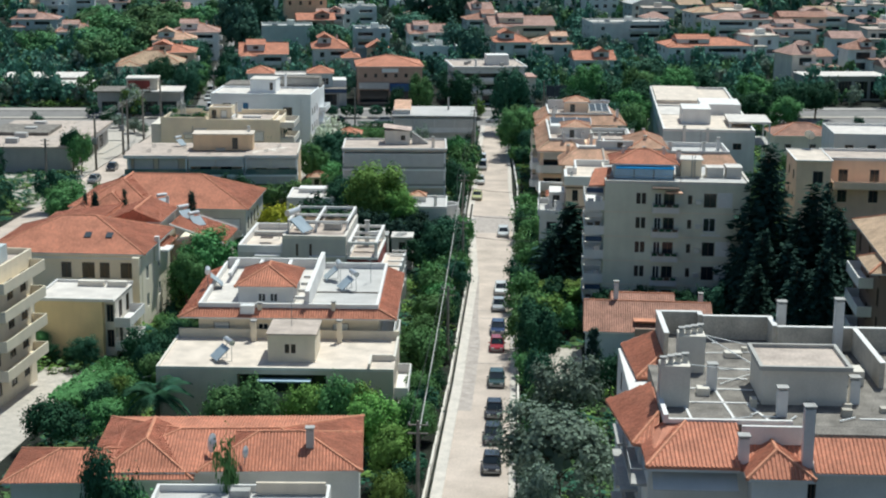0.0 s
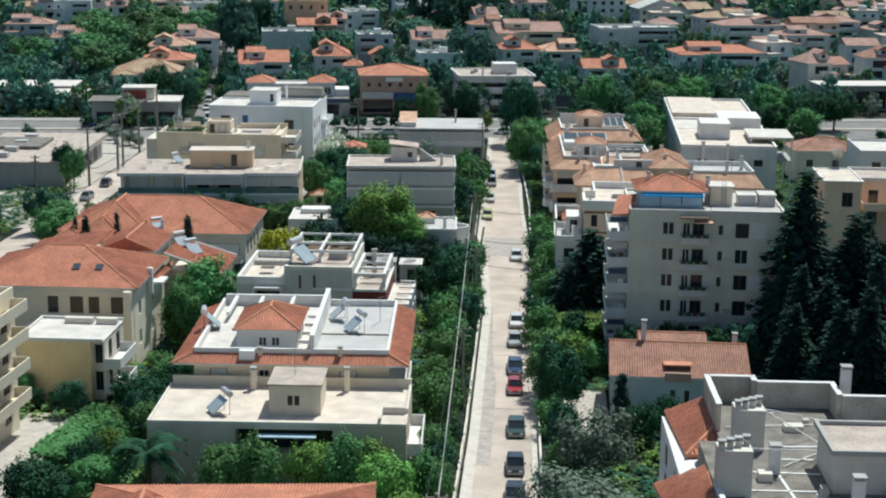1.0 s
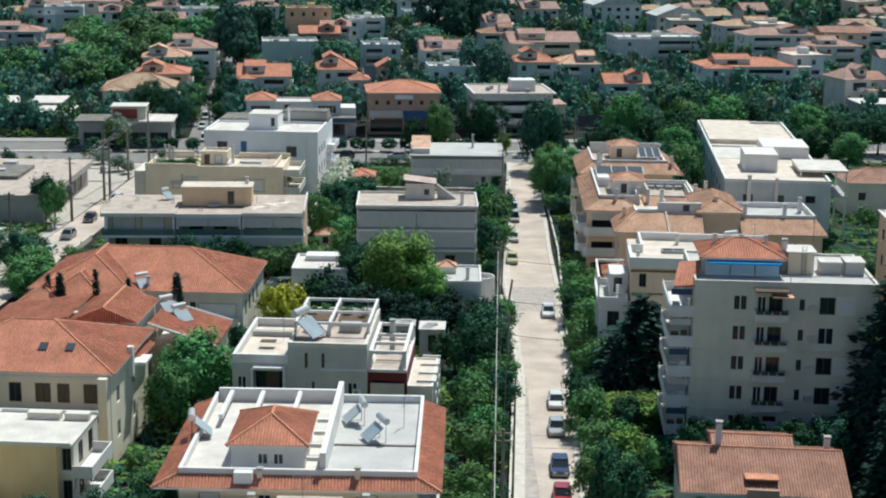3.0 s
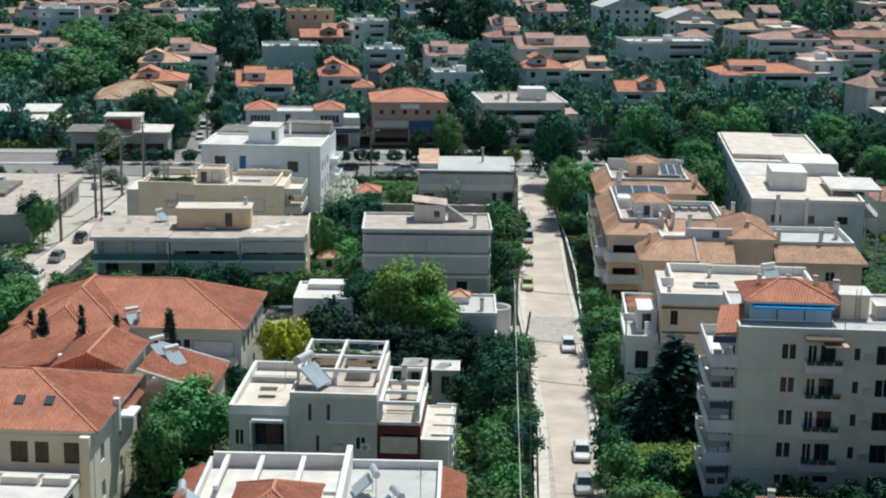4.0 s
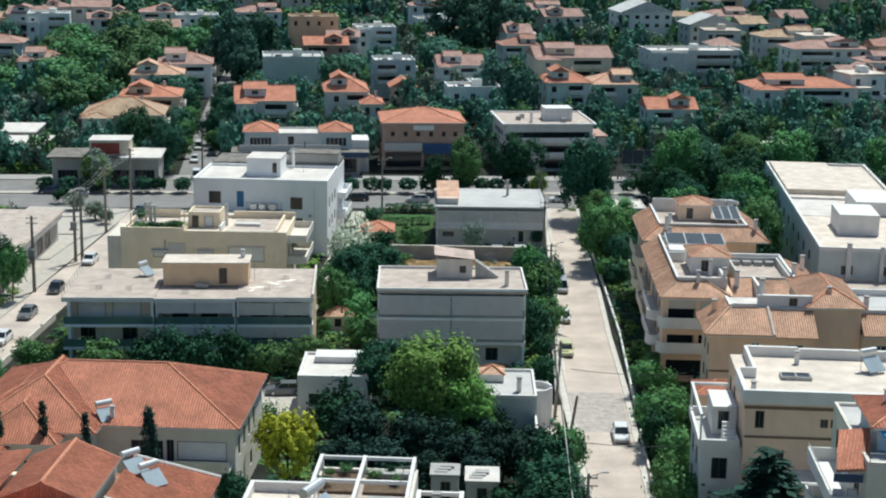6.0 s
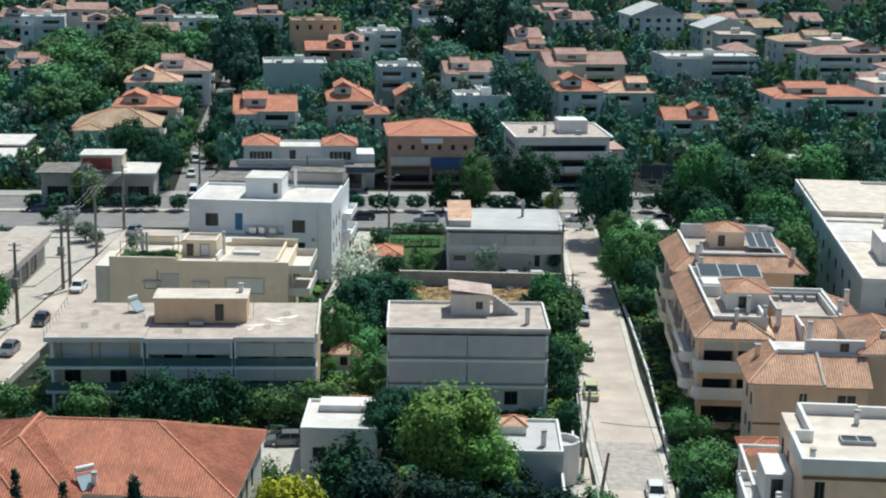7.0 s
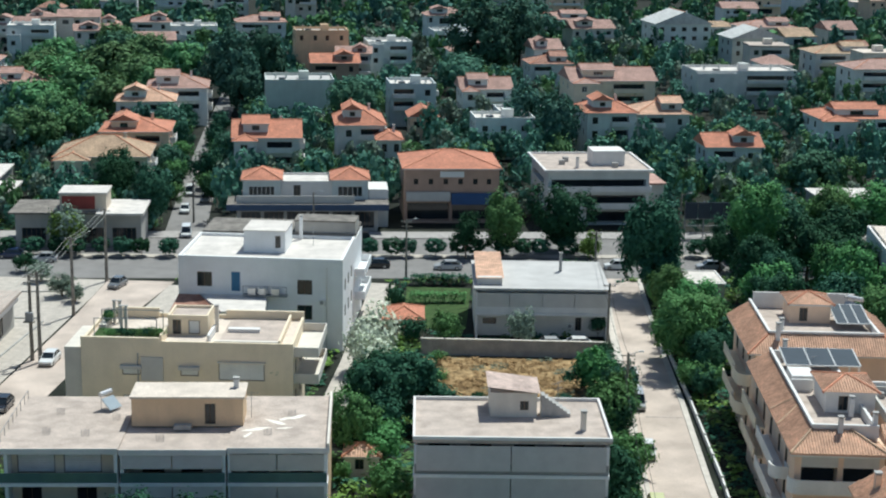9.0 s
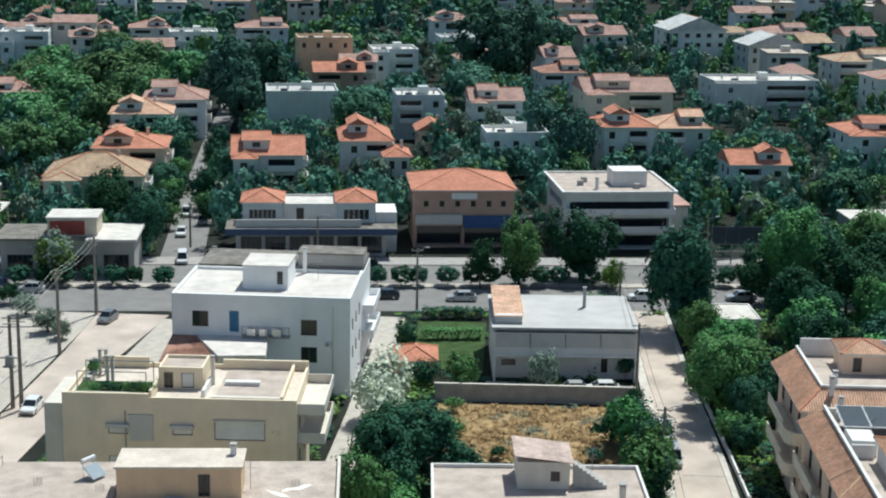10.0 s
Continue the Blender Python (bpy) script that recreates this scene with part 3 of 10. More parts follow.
sheet("vacant_lot", [(-30.0, -8.6, 306.5), (-31.5, -8.4, 325.5)], 0.02, dry_grass, "vacant lot of dry straw-coloured grass")
sheet("yard", [(-84, -80.9, 262), (-99, -80.7, 300), (-99, -80.3, 350), (-99, -80.6, 359)], 0.014, paving, "pale paved forecourt beside the side street")
sheet("yard_left", [(-54, -45.0, 126), (-54, -43.6, 163)], 0.02, paving, "pale paved driveway beside the yellow flats")
sheet("yard_red_house", [(2.5, 8, 158), (3.5, 8.5, 176)], 0.02, paving, "small pale paved patio beside a house")
sheet("yard_parking", [(-42, -34, 244), (-42, -33, 262)], 0.02, paving, "pale paved parking court")
sheet("road_patch", [(-5.9, -3.5, 150), (-5.5, -3.3, 163), (-5.4, -3.2, 177), (-5.2, -3.6, 186), (-5.0, -3.8, 194), (-4.9, -4.1, 217), (-4.9, -4.0, 232), (-5.2, -4.2, 245)], 0.018, patch_mat, "darker grey resurfaced strip of the street")
sheet("road_patch_junction", [(-6.0, 0.1, 246.5), (-6.6, 0.1, 254.0), (-6.8, 0.1, 261.5)], 0.016, patch_mat, "greyer patched asphalt where a lane meets the street")
sheet("road_junction", [(-14.0, -7.0, 249.0), (-14.5, -7.1, 256.5)], 0.012, asphalt, "pale mouth of a lane joining the street")
# Thin dark strips painted where cable shadows cross the street.
for y, dx in ((256.6, 0.2), (236.6, -0.1), (217.6, 0.15), (193.7, 0.1), (189.6, -0.2), (168.0, 0.1), (304.5, 0.0)):
    sheet("road_joint", [(-5.0 + dx, -0.2, y), (-4.8 + dx, -0.1, y + 0.32)], 0.022, cable_shadow_mat, "narrow dark cable shadow painted across the street")
sheet("yard_entrance", [(-9.8, -6.0, 240.2), (-9.9, -6.6, 248.9)], 0.014, paving, "pale paved entrance beside the lane")
sheet("driveway", [(-42.6, -39.6, 290), (-41.6, -38.2, 322), (-41.4, -37.8, 361.5)], 0.014, paving, "pale concrete drive beside the white building")
sheet("yard_white_building", [(-73.2, -63.6, 318), (-70.8, -63.4, 357)], 0.013, paving, "pale paved ground in front of the white building")
sheet("lawn", [(-35, -26.5, 338), (-36, -26.5, 360)], 0.02, lawn, "hedged green lawn beside the grey house")
sheet("yard_grey_house", [(-26, -8.2, 326.6), (-26, -8.2, 334)], 0.02, paving, "paved yard in front of the grey house")


def low_wall(rows_, thick, high, mat, label):
    """A low garden wall that follows a line of points."""
    ob = thing("garden_wall", label, "wall", 0, 0, 0, 0)
    for (x0, y0), (x1, y1) in zip(rows_, rows_[1:]):
        n = max(1, round(math.hypot(x1 - x0, y1 - y0) / 6))
        for i in range(n):
            a, b = Vector((x0, y0, 0)).lerp(Vector((x1, y1, 0)), i / n), Vector((x0, y0, 0)).lerp(Vector((x1, y1, 0)), (i + 1) / n)
            length = (b - a).length
            m = pose(a.x, a.y, ground_z((a.y + b.y) / 2), 0, 0, math.degrees(math.atan2(b.y - a.y, b.x - a.x)))
            part("wall_panel", boxes((0.01, -thick / 2, -0.4, length - 0.01, thick / 2, high)), mat, ob, "", m)
            part("post", boxes((-0.14, -0.14, -0.4, 0.005, 0.14, high + 0.18)), mat, ob, "", m)


low_wall([(1.25, 256.5), (1.3, 285), (0.6, 310), (-0.35, 336)], 0.2, 0.7, white_wall, "low white rendered garden wall along the pavement")
low_wall([(1.15, 96), (1.15, 160), (1.1, 215), (1.15, 247)], 0.2, 0.8, pale_wall, "low pale garden wall under overhanging shrubs")
low_wall([(-6.9, 112), (-6.0, 160), (-5.6, 215), (-6.2, 239)], 0.2, 0.9, pale_wall, "low pale garden wall along the narrow pavement")
low_wall([(-7.6, 258), (-7.6, 300), (-7.7, 326)], 0.2, 1.0, concrete, "grey garden wall along the street")
low_wall([(-15.5, 258.6), (-8.6, 258.8), (-8.5, 266.0)], 0.22, 1.5, white_wall, "white rendered corner wall round a garden")
low_wall([(-10.0, 241.0), (-10.1, 246.0)], 0.24, 2.4, white_wall, "white rendered wall beside a paved entrance")
low_wall([(-9.5, 239.6), (-8.0, 239.8)], 0.3, 1.2, white_wall, "white rendered wall beside a paved entrance")
low_wall([(-73.6, 262), (-73.4, 286)], 0.2, 0.9, pale_wall, "low pale garden wall of the apartment block")


# ---- houses on the near left ----
def satellite_dish(x, y, z, size):
    tv = thing("satellite_dish", "white satellite dish on a tiled roof", "satellite dish", x, y, 0, z)
    bm = bmesh.new()
    bmesh.ops.create_cone(bm, cap_ends=True, segments=16, radius1=0.55 * size, radius2=0.12 * size, depth=0.16 * size, matrix=pose(0, 0, 0.6, 75, 0, -55))
    part("dish", bm, frame_white, tv)
    bm = bmesh.new()
    bar(bm, (0, 0, -0.9), (0, 0, 0.6), 0.035)
    part("mast", bm, rail_metal, tv)


def house_t():
    ob = thing("house", "single-storey house under a long red hipped clay tile roof", "house", -35.6, 108.8, 5)
    walls(ob, 19.6, 11.6, 6.8, white_wall, {"f": rows((4, 11, 16), (2.0,), 1.4, 1.4), "r": rows((3, 8), (2.0,), 1.2, 1.4)}, at=(5.2, 0.6))
    walls(ob, 6.3, 6.2, 5.9, white_wall, {"f": rows((1.8,), (1.8,), 1.4, 1.4)}, at=(-1.1, 0.8))
    walls(ob, 6.0, 0.7, 6.3, white_wall, at=(5.6, -0.12))
    tiled_roof(ob, 5.2, -0.2, 12.2, 8.0, 6.35, 1.85, tile_red, "f", "y", relief=True, over=0.4)
    tiled_roof(ob, 13.2, 0.2, 24.5, 8.0, 6.82, 1.6, tile_red, "lr", relief=True, over=0.4)
    tiled_roof(ob, 5.0, 0.4, 24.6, 12.3, 6.75, 1.15, tile_red, "lr", relief=True)
    tiled_roof(ob, -1.2, 0.6, 9.0, 7.2, 5.9, 1.3, tile_red, "l", relief=True)
    chimney(ob, 20.8, 2.2, 7.0, 2.3, warm_grey, 0.6)
    for x, y, z, size in ((-22.2, 112.2, 7.9, 1.35), (-19.4, 110.8, 7.7, 0.85)):
        satellite_dish(x, y, ground_z(y) + z, size)


def house_front():
    ob = thing("house", "low house with a flat white-edged terrace roof", "house", -24.6, 97.8, 3)
    walls(ob, 12.5, 9, 6.2, white_wall, {"f": rows((2, 7), (3.2,), 1.4, 1.4)})
    flat_roof(ob, 0, 0, 12.5, 9, 6.2, roof_grey, white_wall, 0.6)
    part("awning", boxes((2, 9.02, 5.6, 6.4, 10.6, 5.75)), awning_grey, ob, "pale fabric awning")
    part("parapet", boxes((7.2, 8.2, 6.27, 12.2, 8.5, 7.2)), sand_wall, ob, "low sand-coloured terrace wall")
    part("planter", boxes((5.4, 7.6, 6.27, 6.8, 8.4, 6.8)), concrete, ob)


def house_c():
    ob = thing("apartment_block", "cream two-storey block with a wide pale flat roof terrace", "building", -32.9, 141.0, 1.2)
    w, d, h = 22.3, 11.0, 6.2
    walls(ob, w, d, h, sand_wall, {"f": rows((17.8,), (1.2,), 1.4, 1.4), "r": rows((2, 6), (1.0, 4.0), 1.4, 1.5)}, {"f": [(7.6, 3.6, 8.4, 2.2, 1.5)]})
    flat_roof(ob, 0, 0, w, d, h, roof_cream, pale_wall, 0.25, 0.2, "fl")
    part("parapet", boxes((0.2, d - 0.3, h + 0.01, w, d, h + 0.95)), cream_wall, ob, "tall cream back parapet")
    part("parapet", boxes((w - 0.22, 3.5, h + 0.01, w, d - 0.3, h + 0.5)), pale_wall, ob)
    part("parapet", boxes((w - 2.4, 0.2, h + 0.01, w - 2.2, 3.4, h + 0.7), (w - 2.2, 3.2, h + 0.01, w - 0.22, 3.4, h + 0.7)), pale_wall, ob)
    walls(ob, 4.5, 5.0, h + 2.7, cream_wall, {"f": [(1.6, h + 0.9, 0.45, 0.9, "d"), (2.2, h + 0.9, 0.45, 0.9, "d")]}, at=(10.2, 2.6), z0=h + 0.02, name="stair_house")
    part("stair_roof", boxes((10.05, 2.45, h + 2.704, 14.85, 7.75, h + 2.85)), roof_stone, ob)
    part("awning", boxes((9.6, -0.9, 5.3, 14.6, 0.0, 5.42)), sheet_blue, ob, "pale blue shade awning")
    chimney(ob, 7.6, 9.4, h, 2.0, cream_wall)
    chimney(ob, 16.2, 9.2, h, 2.2, cream_wall, 0.45)
    for z in (0.4, 3.2):
        balcony(ob, w, d, "r", 1.0, 9.0, z + 0.2, 1.3, white_wall)
    m = ob.matrix_basis
    p = m @ Vector((4.6, 3.2, h + 0.06))
    solar_heater(p.x, p.y, p.z, -60)


def house_wr():
    ob = thing("apartment_block", "apartment block with white roof terraces and a red tile skirt", "building", -31.1, 152.6, 1.6)
    w, d, h = 18.1, 18.6, 9.2
    walls(ob, w, d, h, cream_wall, {"f": rows((1.5, 13.5), (6.5,), 1.6, 1.5, "s") + rows((6, 10), (6.5,), 1.0, 1.4), "r": rows((2, 6, 10, 14), (1, 4, 6.8), 1.3, 1.5)})
    skirt(ob, 0, 0, w, d, 8.75, 9.5, 1.9, tile_red, relief=True, front=1.1)
    flat_roof(ob, 0, 0, w, d, h, roof_white, white_wall, 0.75, 0.28)
    part("roof", boxes((11.2, 0.3, h + 0.064, w - 0.3, d - 0.3, h + 0.11)), roof_grey, ob, "pale grey coated deck")
    part("roof_joint", boxes((11.2, 7.2, h + 0.11, w - 0.3, 7.45, h + 0.22)), roof_slab, ob)
    walls(ob, 5.6, 6.2, h + 2.0, white_wall, {"f": rows((2.0, 3.2), (h + 0.5,), 0.8, 0.9)}, at=(3.8, 1.6), z0=h + 0.05, name="stair_house")
    tiled_roof(ob, 3.8, 1.6, 9.4, 9.0, h + 2.0, 1.5, tile_red, "fb", "y", relief=True, over=0.35)
    part("dividing_wall", boxes((10.7, 0.3, h + 0.07, 11.15, d - 0.3, h + 2.0)), white_wall, ob)
    for y in (2.0, 5.0, 8.0, 11.0):
        part("pergola_beam", boxes((9.5, y, h + 0.7, 10.7, y + 0.35, h + 1.0)), white_wall, ob)
    for x in (1.3, 4.0, 7.2):
        part("pergola_beam", boxes((x, 11.5, h + 0.76, x + 0.35, d - 0.4, h + 1.1)), white_wall, ob)
    part("pergola_beam", boxes((0.3, d - 0.4, h + 0.76, 10.7, d - 0.05, h + 1.2)), white_wall, ob)
    part("fan_box", boxes((4.3, -0.75, h - 0.6, 5.7, -0.01, h + 0.7)), frame_white, ob)
    chimney(ob, 6.0, -0.3, h - 1.2, 1.9, cream_wall, 0.4)
    chimney(ob, 13.4, -0.3, h - 1.2, 2.1, cream_wall, 0.4)
    for z in (3.0, 6.0):
        balcony(ob, w, d, "r", 0.5, 17.5, z - 0.2, 1.5, white_wall)
    m = ob.matrix_basis
    for u, v, a in ((13.2, 9.0, -65), (1.2, 8.2, 100), (11.4, 13.5, -75)):
        p = m @ Vector((u, v, h + 0.1))
        solar_heater(p.x, p.y, p.z, a)


def house_a():
    ob = thing("apartment_block", "pale grey modern house with framed roof pergolas and a maroon bay", "building", -34.0, 192.2, -0.5)
    w, d = 16.6, 14.0
    walls(ob, 5.6, d, 7.4, warm_grey, {"f": rows((0.5,), (4.4,), 0.9, 1.6), "l": rows((3, 8), (1.2, 4.4), 1.2, 1.4)}, {"f": [(2.1, 3.9, 3.2, 2.7, 1.5)]}, at=(0, 0))
    part("loggia_door", boxes((3.2, 1.3, 3.95, 4.5, 1.42, 6.2)), frame_dark, ob)
    for u in (2.0, 5.2):
        part("column", boxes((u, -0.75, 3.9, u + 0.22, -0.55, 6.99)), white_wall, ob)
    part("balcony", boxes((1.9, -0.9, 3.68, 5.5, -0.004, 3.88)), white_wall, ob)
    for k in range(9):
        part("baluster", boxes((2.0 + 0.4 * k, -0.86, 3.884, 2.05 + 0.4 * k, -0.8, 4.8)), rail_metal, ob)
    part("handrail", boxes((1.95, -0.88, 4.8, 5.45, -0.78, 4.87)), rail_metal, ob)
    flat_roof(ob, 0, 0, 5.6, d, 7.4, roof_cream, white_wall, 0.9, 0.35)
    part("canopy", boxes((2.2, -0.9, 7.0, 5.4, 0.0, 7.2)), white_wall, ob)
    walls(ob, 8.0, d, 9.2, warm_grey, {"f": rows((1.7,), (7.0,), 0.3, 1.6, "d") + rows((3.4,), (7.0,), 0.3, 1.6, "d") + rows((6.0,), (4.3,), 1.0, 1.3) + rows((2.4,), (4.0,), 0.3, 1.6, "d")}, at=(5.62, 0.02))
    flat_roof(ob, 5.62, 0.02, 13.62, d, 9.2, roof_stone, pale_wall, 0.45, 0.35)
    part("roof_hatch", boxes((6.4, 5.0, 9.27, 8.8, 8.0, 9.5)), roof_cream, ob)
    part("water_tank", boxes((10.2, 5.4, 9.27, 12.4, 7.0, 10.1)), concrete, ob)
    part("planter", boxes((9.8, 12.2, 9.27, 13.0, 13.2, 9.9)), concrete, ob)
    part("ledge", boxes((9.0, -0.35, 6.9, 13.5, 0.02, 7.1)), white_wall, ob)
    bm = bmesh.new()
    for x in (5.7, 9.2, 13.2):
        box(bm, x, 4.0, 10.4, x + 0.28, d, 10.75)
        box(bm, x, d - 0.28, 9.3, x + 0.28, d, 10.4)
        box(bm, x, 4.0, 9.3, x + 0.28, 4.28, 10.4)
    part("pergola", bm, white_wall, ob)
    for y in (4.0, 8.5, d - 0.4):
        part("pergola_beam", boxes((5.98, y, 10.45, 9.2, y + 0.25, 10.73), (9.48, y, 10.45, 13.2, y + 0.25, 10.73)), white_wall, ob)
    walls(ob, 3.9, d - 2.0, 6.6, maroon_wall, {}, {"f": [(0.4, 4.0, 3.1, 1.7, 1.1)]}, at=(13.64, 0.6))
    flat_roof(ob, 13.64, 0.6, 17.54, d - 1.4, 6.6, roof_cream, white_wall, 0.3, 0.25)
    part("bay_panel", boxes((13.9, 0.28, 4.0, 17.3, 0.59, 5.5)), roof_cream, ob, "pale balcony front on the maroon bay")
    bm = bmesh.new()
    for x in (13.7, 17.1):
        box(bm, x, 1.0, 8.4, x + 0.35, d - 2, 8.75)
        for y in (1.0, d - 2.4):
            box(bm, x, y, 6.9, x + 0.35, y + 0.35, 8.4)
    for y in (1.0, 4.2, 7.4, d - 2.4):
        box(bm, 14.05, y, 8.4, 17.1, y + 0.3, 8.72)
    part("pergola", bm, white_wall, ob)
    chimney(ob, 15.2, 7.8, 6.7, 3.2, warm_grey, 0.55)
    walls(ob, 2.6, 10.0, 4.9, pale_wall, at=(17.56, 1.2))
    flat_roof(ob, 17.56, 1.2, 20.16, 11.2, 4.9, roof_cream, white_wall, 0.2)
    for y in (0.2, 3.0, 6.0, 9.0):
        part("trellis_post", boxes((20.3, y, 0, 20.5, y + 0.2, 6.0)), white_wall, ob)
        part("trellis_beam", boxes((18.6, y, 5.8, 20.298, y + 0.2, 6.0)), white_wall, ob)
    for z in (2.2, 4.0, 5.6):
        part("trellis_rail", boxes((20.32, 0.4, z, 20.46, 9.0, z + 0.14)), white_wall, ob)
    part("planter", boxes((0.5, 9.5, 7.47, 5.0, 10.3, 8.0)), concrete, ob)
    # Bed colour stands for plants and for shade cast by the beams.
    for u0, u1 in ((6.2, 9.0), (9.6, 13.0)):
        part("planted_bed", boxes((u0, 9.2, 9.27, u1, 13.4, 9.5)), bark, ob, "planted bed, its dark brown also holding pergola shade")
    part("fan_unit", boxes((9.6, -0.5, 4.2, 10.5, -0.03, 4.9)), tank_metal, ob)
    part("deck_table", boxes((2.0, 5.0, 8.1, 3.6, 6.0, 8.18)), frame_dark, ob)
    for v in (1.2, 4.4, 7.6):
        part("deck_board", boxes((14.1, v, 6.67, 17.0, v + 2.4, 6.8)), roof_stone, ob)
    m = ob.matrix_basis
    p = m @ Vector((8.0, 1.2, 9.3))
    solar_heater(p.x, p.y, p.z, 68, 1.45)


def house_y():
    ob = thing("apartment_block", "yellow rendered flats with a white flat roof and white balconies", "building", -52.4, 167.4, -1)
    walls(ob, 7.6, 8.6, 6.4, yellow_wall, {"f": []})
    flat_roof(ob, -0.1, -0.1, 8.9, 8.6, 6.4, roof_white, white_wall, 0.35, 0.2, "flb")
    walls(ob, 1.2, 7.6, 6.4, pale_wall, {"f": rows((0.2,), (1.0, 3.9), 0.8, 2.0, "d"), "r": rows((1.5, 4.6), (1.0, 3.9), 1.4, 2.0, "d")}, at=(7.62, 0.9))
    part("roof_bench", boxes((3.0, 6.6, 6.47, 6.0, 7.4, 7.1)), pale_wall, ob)
    part("roof_bench", boxes((6.4, 6.6, 6.47, 8.6, 7.4, 7.1)), pale_wall, ob)
    for z in (1.0, 3.7):
        balcony(ob, 8.9, 8.6, "r", 0.0, 6.5, z, 1.8, white_wall)
    ob = thing("apartment_block", "tall beige flats with stacked white balconies", "building", -61.6, 146.5, -4)
    walls(ob, 11.4, 12, 13.2, cream_wall, {"f": rows((9.0,), (1.2, 4.2, 7.2, 10.2), 1.2, 1.5, "d"), "r": rows((1.0, 5.0, 8.5), (1.0, 4.0, 7.0, 10.0), 1.6, 2.1, "d")})
    flat_roof(ob, 0, 0, 11.4, 12, 13.2, roof_stone, cream_wall, 0.7)
    for z in (3.2, 6.2, 9.2, 12.0):
        balcony(ob, 11.4, 12, "r", 0.4, 11.4, z, 1.6, cream_wall)
    part("roof_hut", boxes((5.0, 4.0, 13.3, 10.0, 9.0, 15.0)), blue_wall, ob)


def house_r():
    ob = thing("house", "long house under a large red hipped roof with stepped front wings", "house", -63.4, 222.6, 0)
    walls(ob, 25.3, 15.6, 7.6, pale_wall, {"f": [(18.9, 4.2, 0.7, 2.2, "d"), (19.9, 4.4, 4.6, 1.9, "s"), (15.6, 4.4, 3.0, 1.9, "d")], "r": rows((1.6, 4.4, 7.2, 10.0), (4.4,), 1.0, 1.9, "d") + rows((2, 8), (1.0,), 1.2, 1.5, "d")})
    tiled_roof(ob, 0, 0, 25.3, 15.6, 7.6, 3.6, tile_red, "lr", relief=True)
    tiled_roof(ob, 1.0, -2.4, 12.6, 9.0, 7.62, 3.45, tile_red, "f", "y", relief=True)
    walls(ob, 11.6, 2.39, 7.6, pale_wall, {"f": rows((7.4, 9.4), (4.4,), 1.2, 1.6, "d")}, at=(1.0, -2.4))
    tiled_roof(ob, 2.2, -4.6, 9.8, 5.0, 7.2, 2.6, tile_red, "f", "y", relief=True, over=0.4)
    walls(ob, 7.6, 2.19, 7.2, pale_wall, {"f": rows((1.6, 4.8), (4.2,), 1.2, 1.5, "d")}, at=(2.2, -4.6))
    tiled_roof(ob, -0.6, -6.6, 5.4, 2.0, 6.7, 2.1, tile_red, "f", "y", relief=True, over=0.4)
    walls(ob, 6.0, 1.99, 6.7, pale_wall, {"f": rows((2.0,), (3.8,), 1.2, 1.5, "d")}, at=(-0.6, -6.6))
    part("terrace_slab", boxes((14.6, -1.6, 3.9, 25.0, -0.004, 4.1)), white_wall, ob)
    part("terrace_parapet", boxes((14.6, -1.6, 4.103, 25.0, -1.48, 4.9)), pale_wall, ob)
    chimney(ob, 13.6, 0.5, 7.6, 1.5, white_wall, 0.4)
    m = ob.matrix_basis
    p = m @ Vector((13.0, -0.3, 7.7))
    solar_heater(p.x, p.y, p.z, 40, 0.9)
    # the villa in front
    ob = thing("house", "cream villa under several red clay tile roofs with a white eave", "house", -62.0, 180.8, -0.5)
    w, d, h = 18.6, 14.6, 9.1
    walls(ob, w, d, h, villa_cream, {"f": [(8.9, 6.2, 1.2, 1.9, "d"), (11.4, 6.2, 1.5, 1.9, "d"), (13.5, 6.2, 1.2, 1.9, "d"), (16.0, 6.2, 1.9, 1.9, "d"), (3.0, 6.2, 1.2, 1.9, "d")], "r": rows((2, 8), (2.2, 5.6), 1.2, 1.6)}, {"f": [(10.6, 1.2, 2.4, 2.4, 1.2)]})
    tiled_roof(ob, 0, 0, w, d, h, 3.0, tile_red, "lr", relief=True)
    part("balcony", boxes((8.0, -1.4, 4.6, 17.6, -0.004, 4.8)), white_wall, ob)
    part("balcony_front", boxes((8.0, -1.4, 4.803, 17.6, -1.26, 5.45)), white_wall, ob)
    for i in range(11):
        part("flower_trough", boxes((8.2 + 0.85 * i, -1.42, 5.453, 8.9 + 0.85 * i, -1.2, 5.8)), leaf_dark if i % 4 else frame_dark, ob, "dark planted flower trough")
    part("corner_pier", boxes((17.7, -1.3, -0.5, 18.55, -0.004, 9.0)), villa_cream, ob)
    part("string_course", boxes((0, -0.08, 8.5, w, -0.004, 8.75)), white_wall, ob)
    for u in (11.0, 13.6):
        part("skylight", boxes((0, 0, 0, 0.8, 1.1, 0.12)), panel_glass, ob, "small roof window", pose(u, 2.6, 10.5, 22))
    # raised gable behind, with a lower slope to its right
    walls(ob, 6.4, 9.0, 9.9, villa_cream, {"f": [(1.3, 8.9, 0.8, 0.8, "w")], "r": rows((2, 5.6), (2, 5.0), 1.2, 1.5)}, at=(10.9, 14.9))
    bm = bmesh.new()
    v = [bm.verts.new(p) for p in ((10.9, 14.9, 9.9), (17.3, 14.9, 9.9), (14.1, 14.9, 11.2), (10.9, 15.15, 9.9), (17.3, 15.15, 9.9), (14.1, 15.15, 11.2))]
    for q in ((0, 1, 2), (5, 4, 3), (0, 3, 4, 1), (1, 4, 5, 2), (2, 5, 3, 0)):
        bm.faces.new([v[i] for i in q])
    part("gable", bm, white_wall, ob)
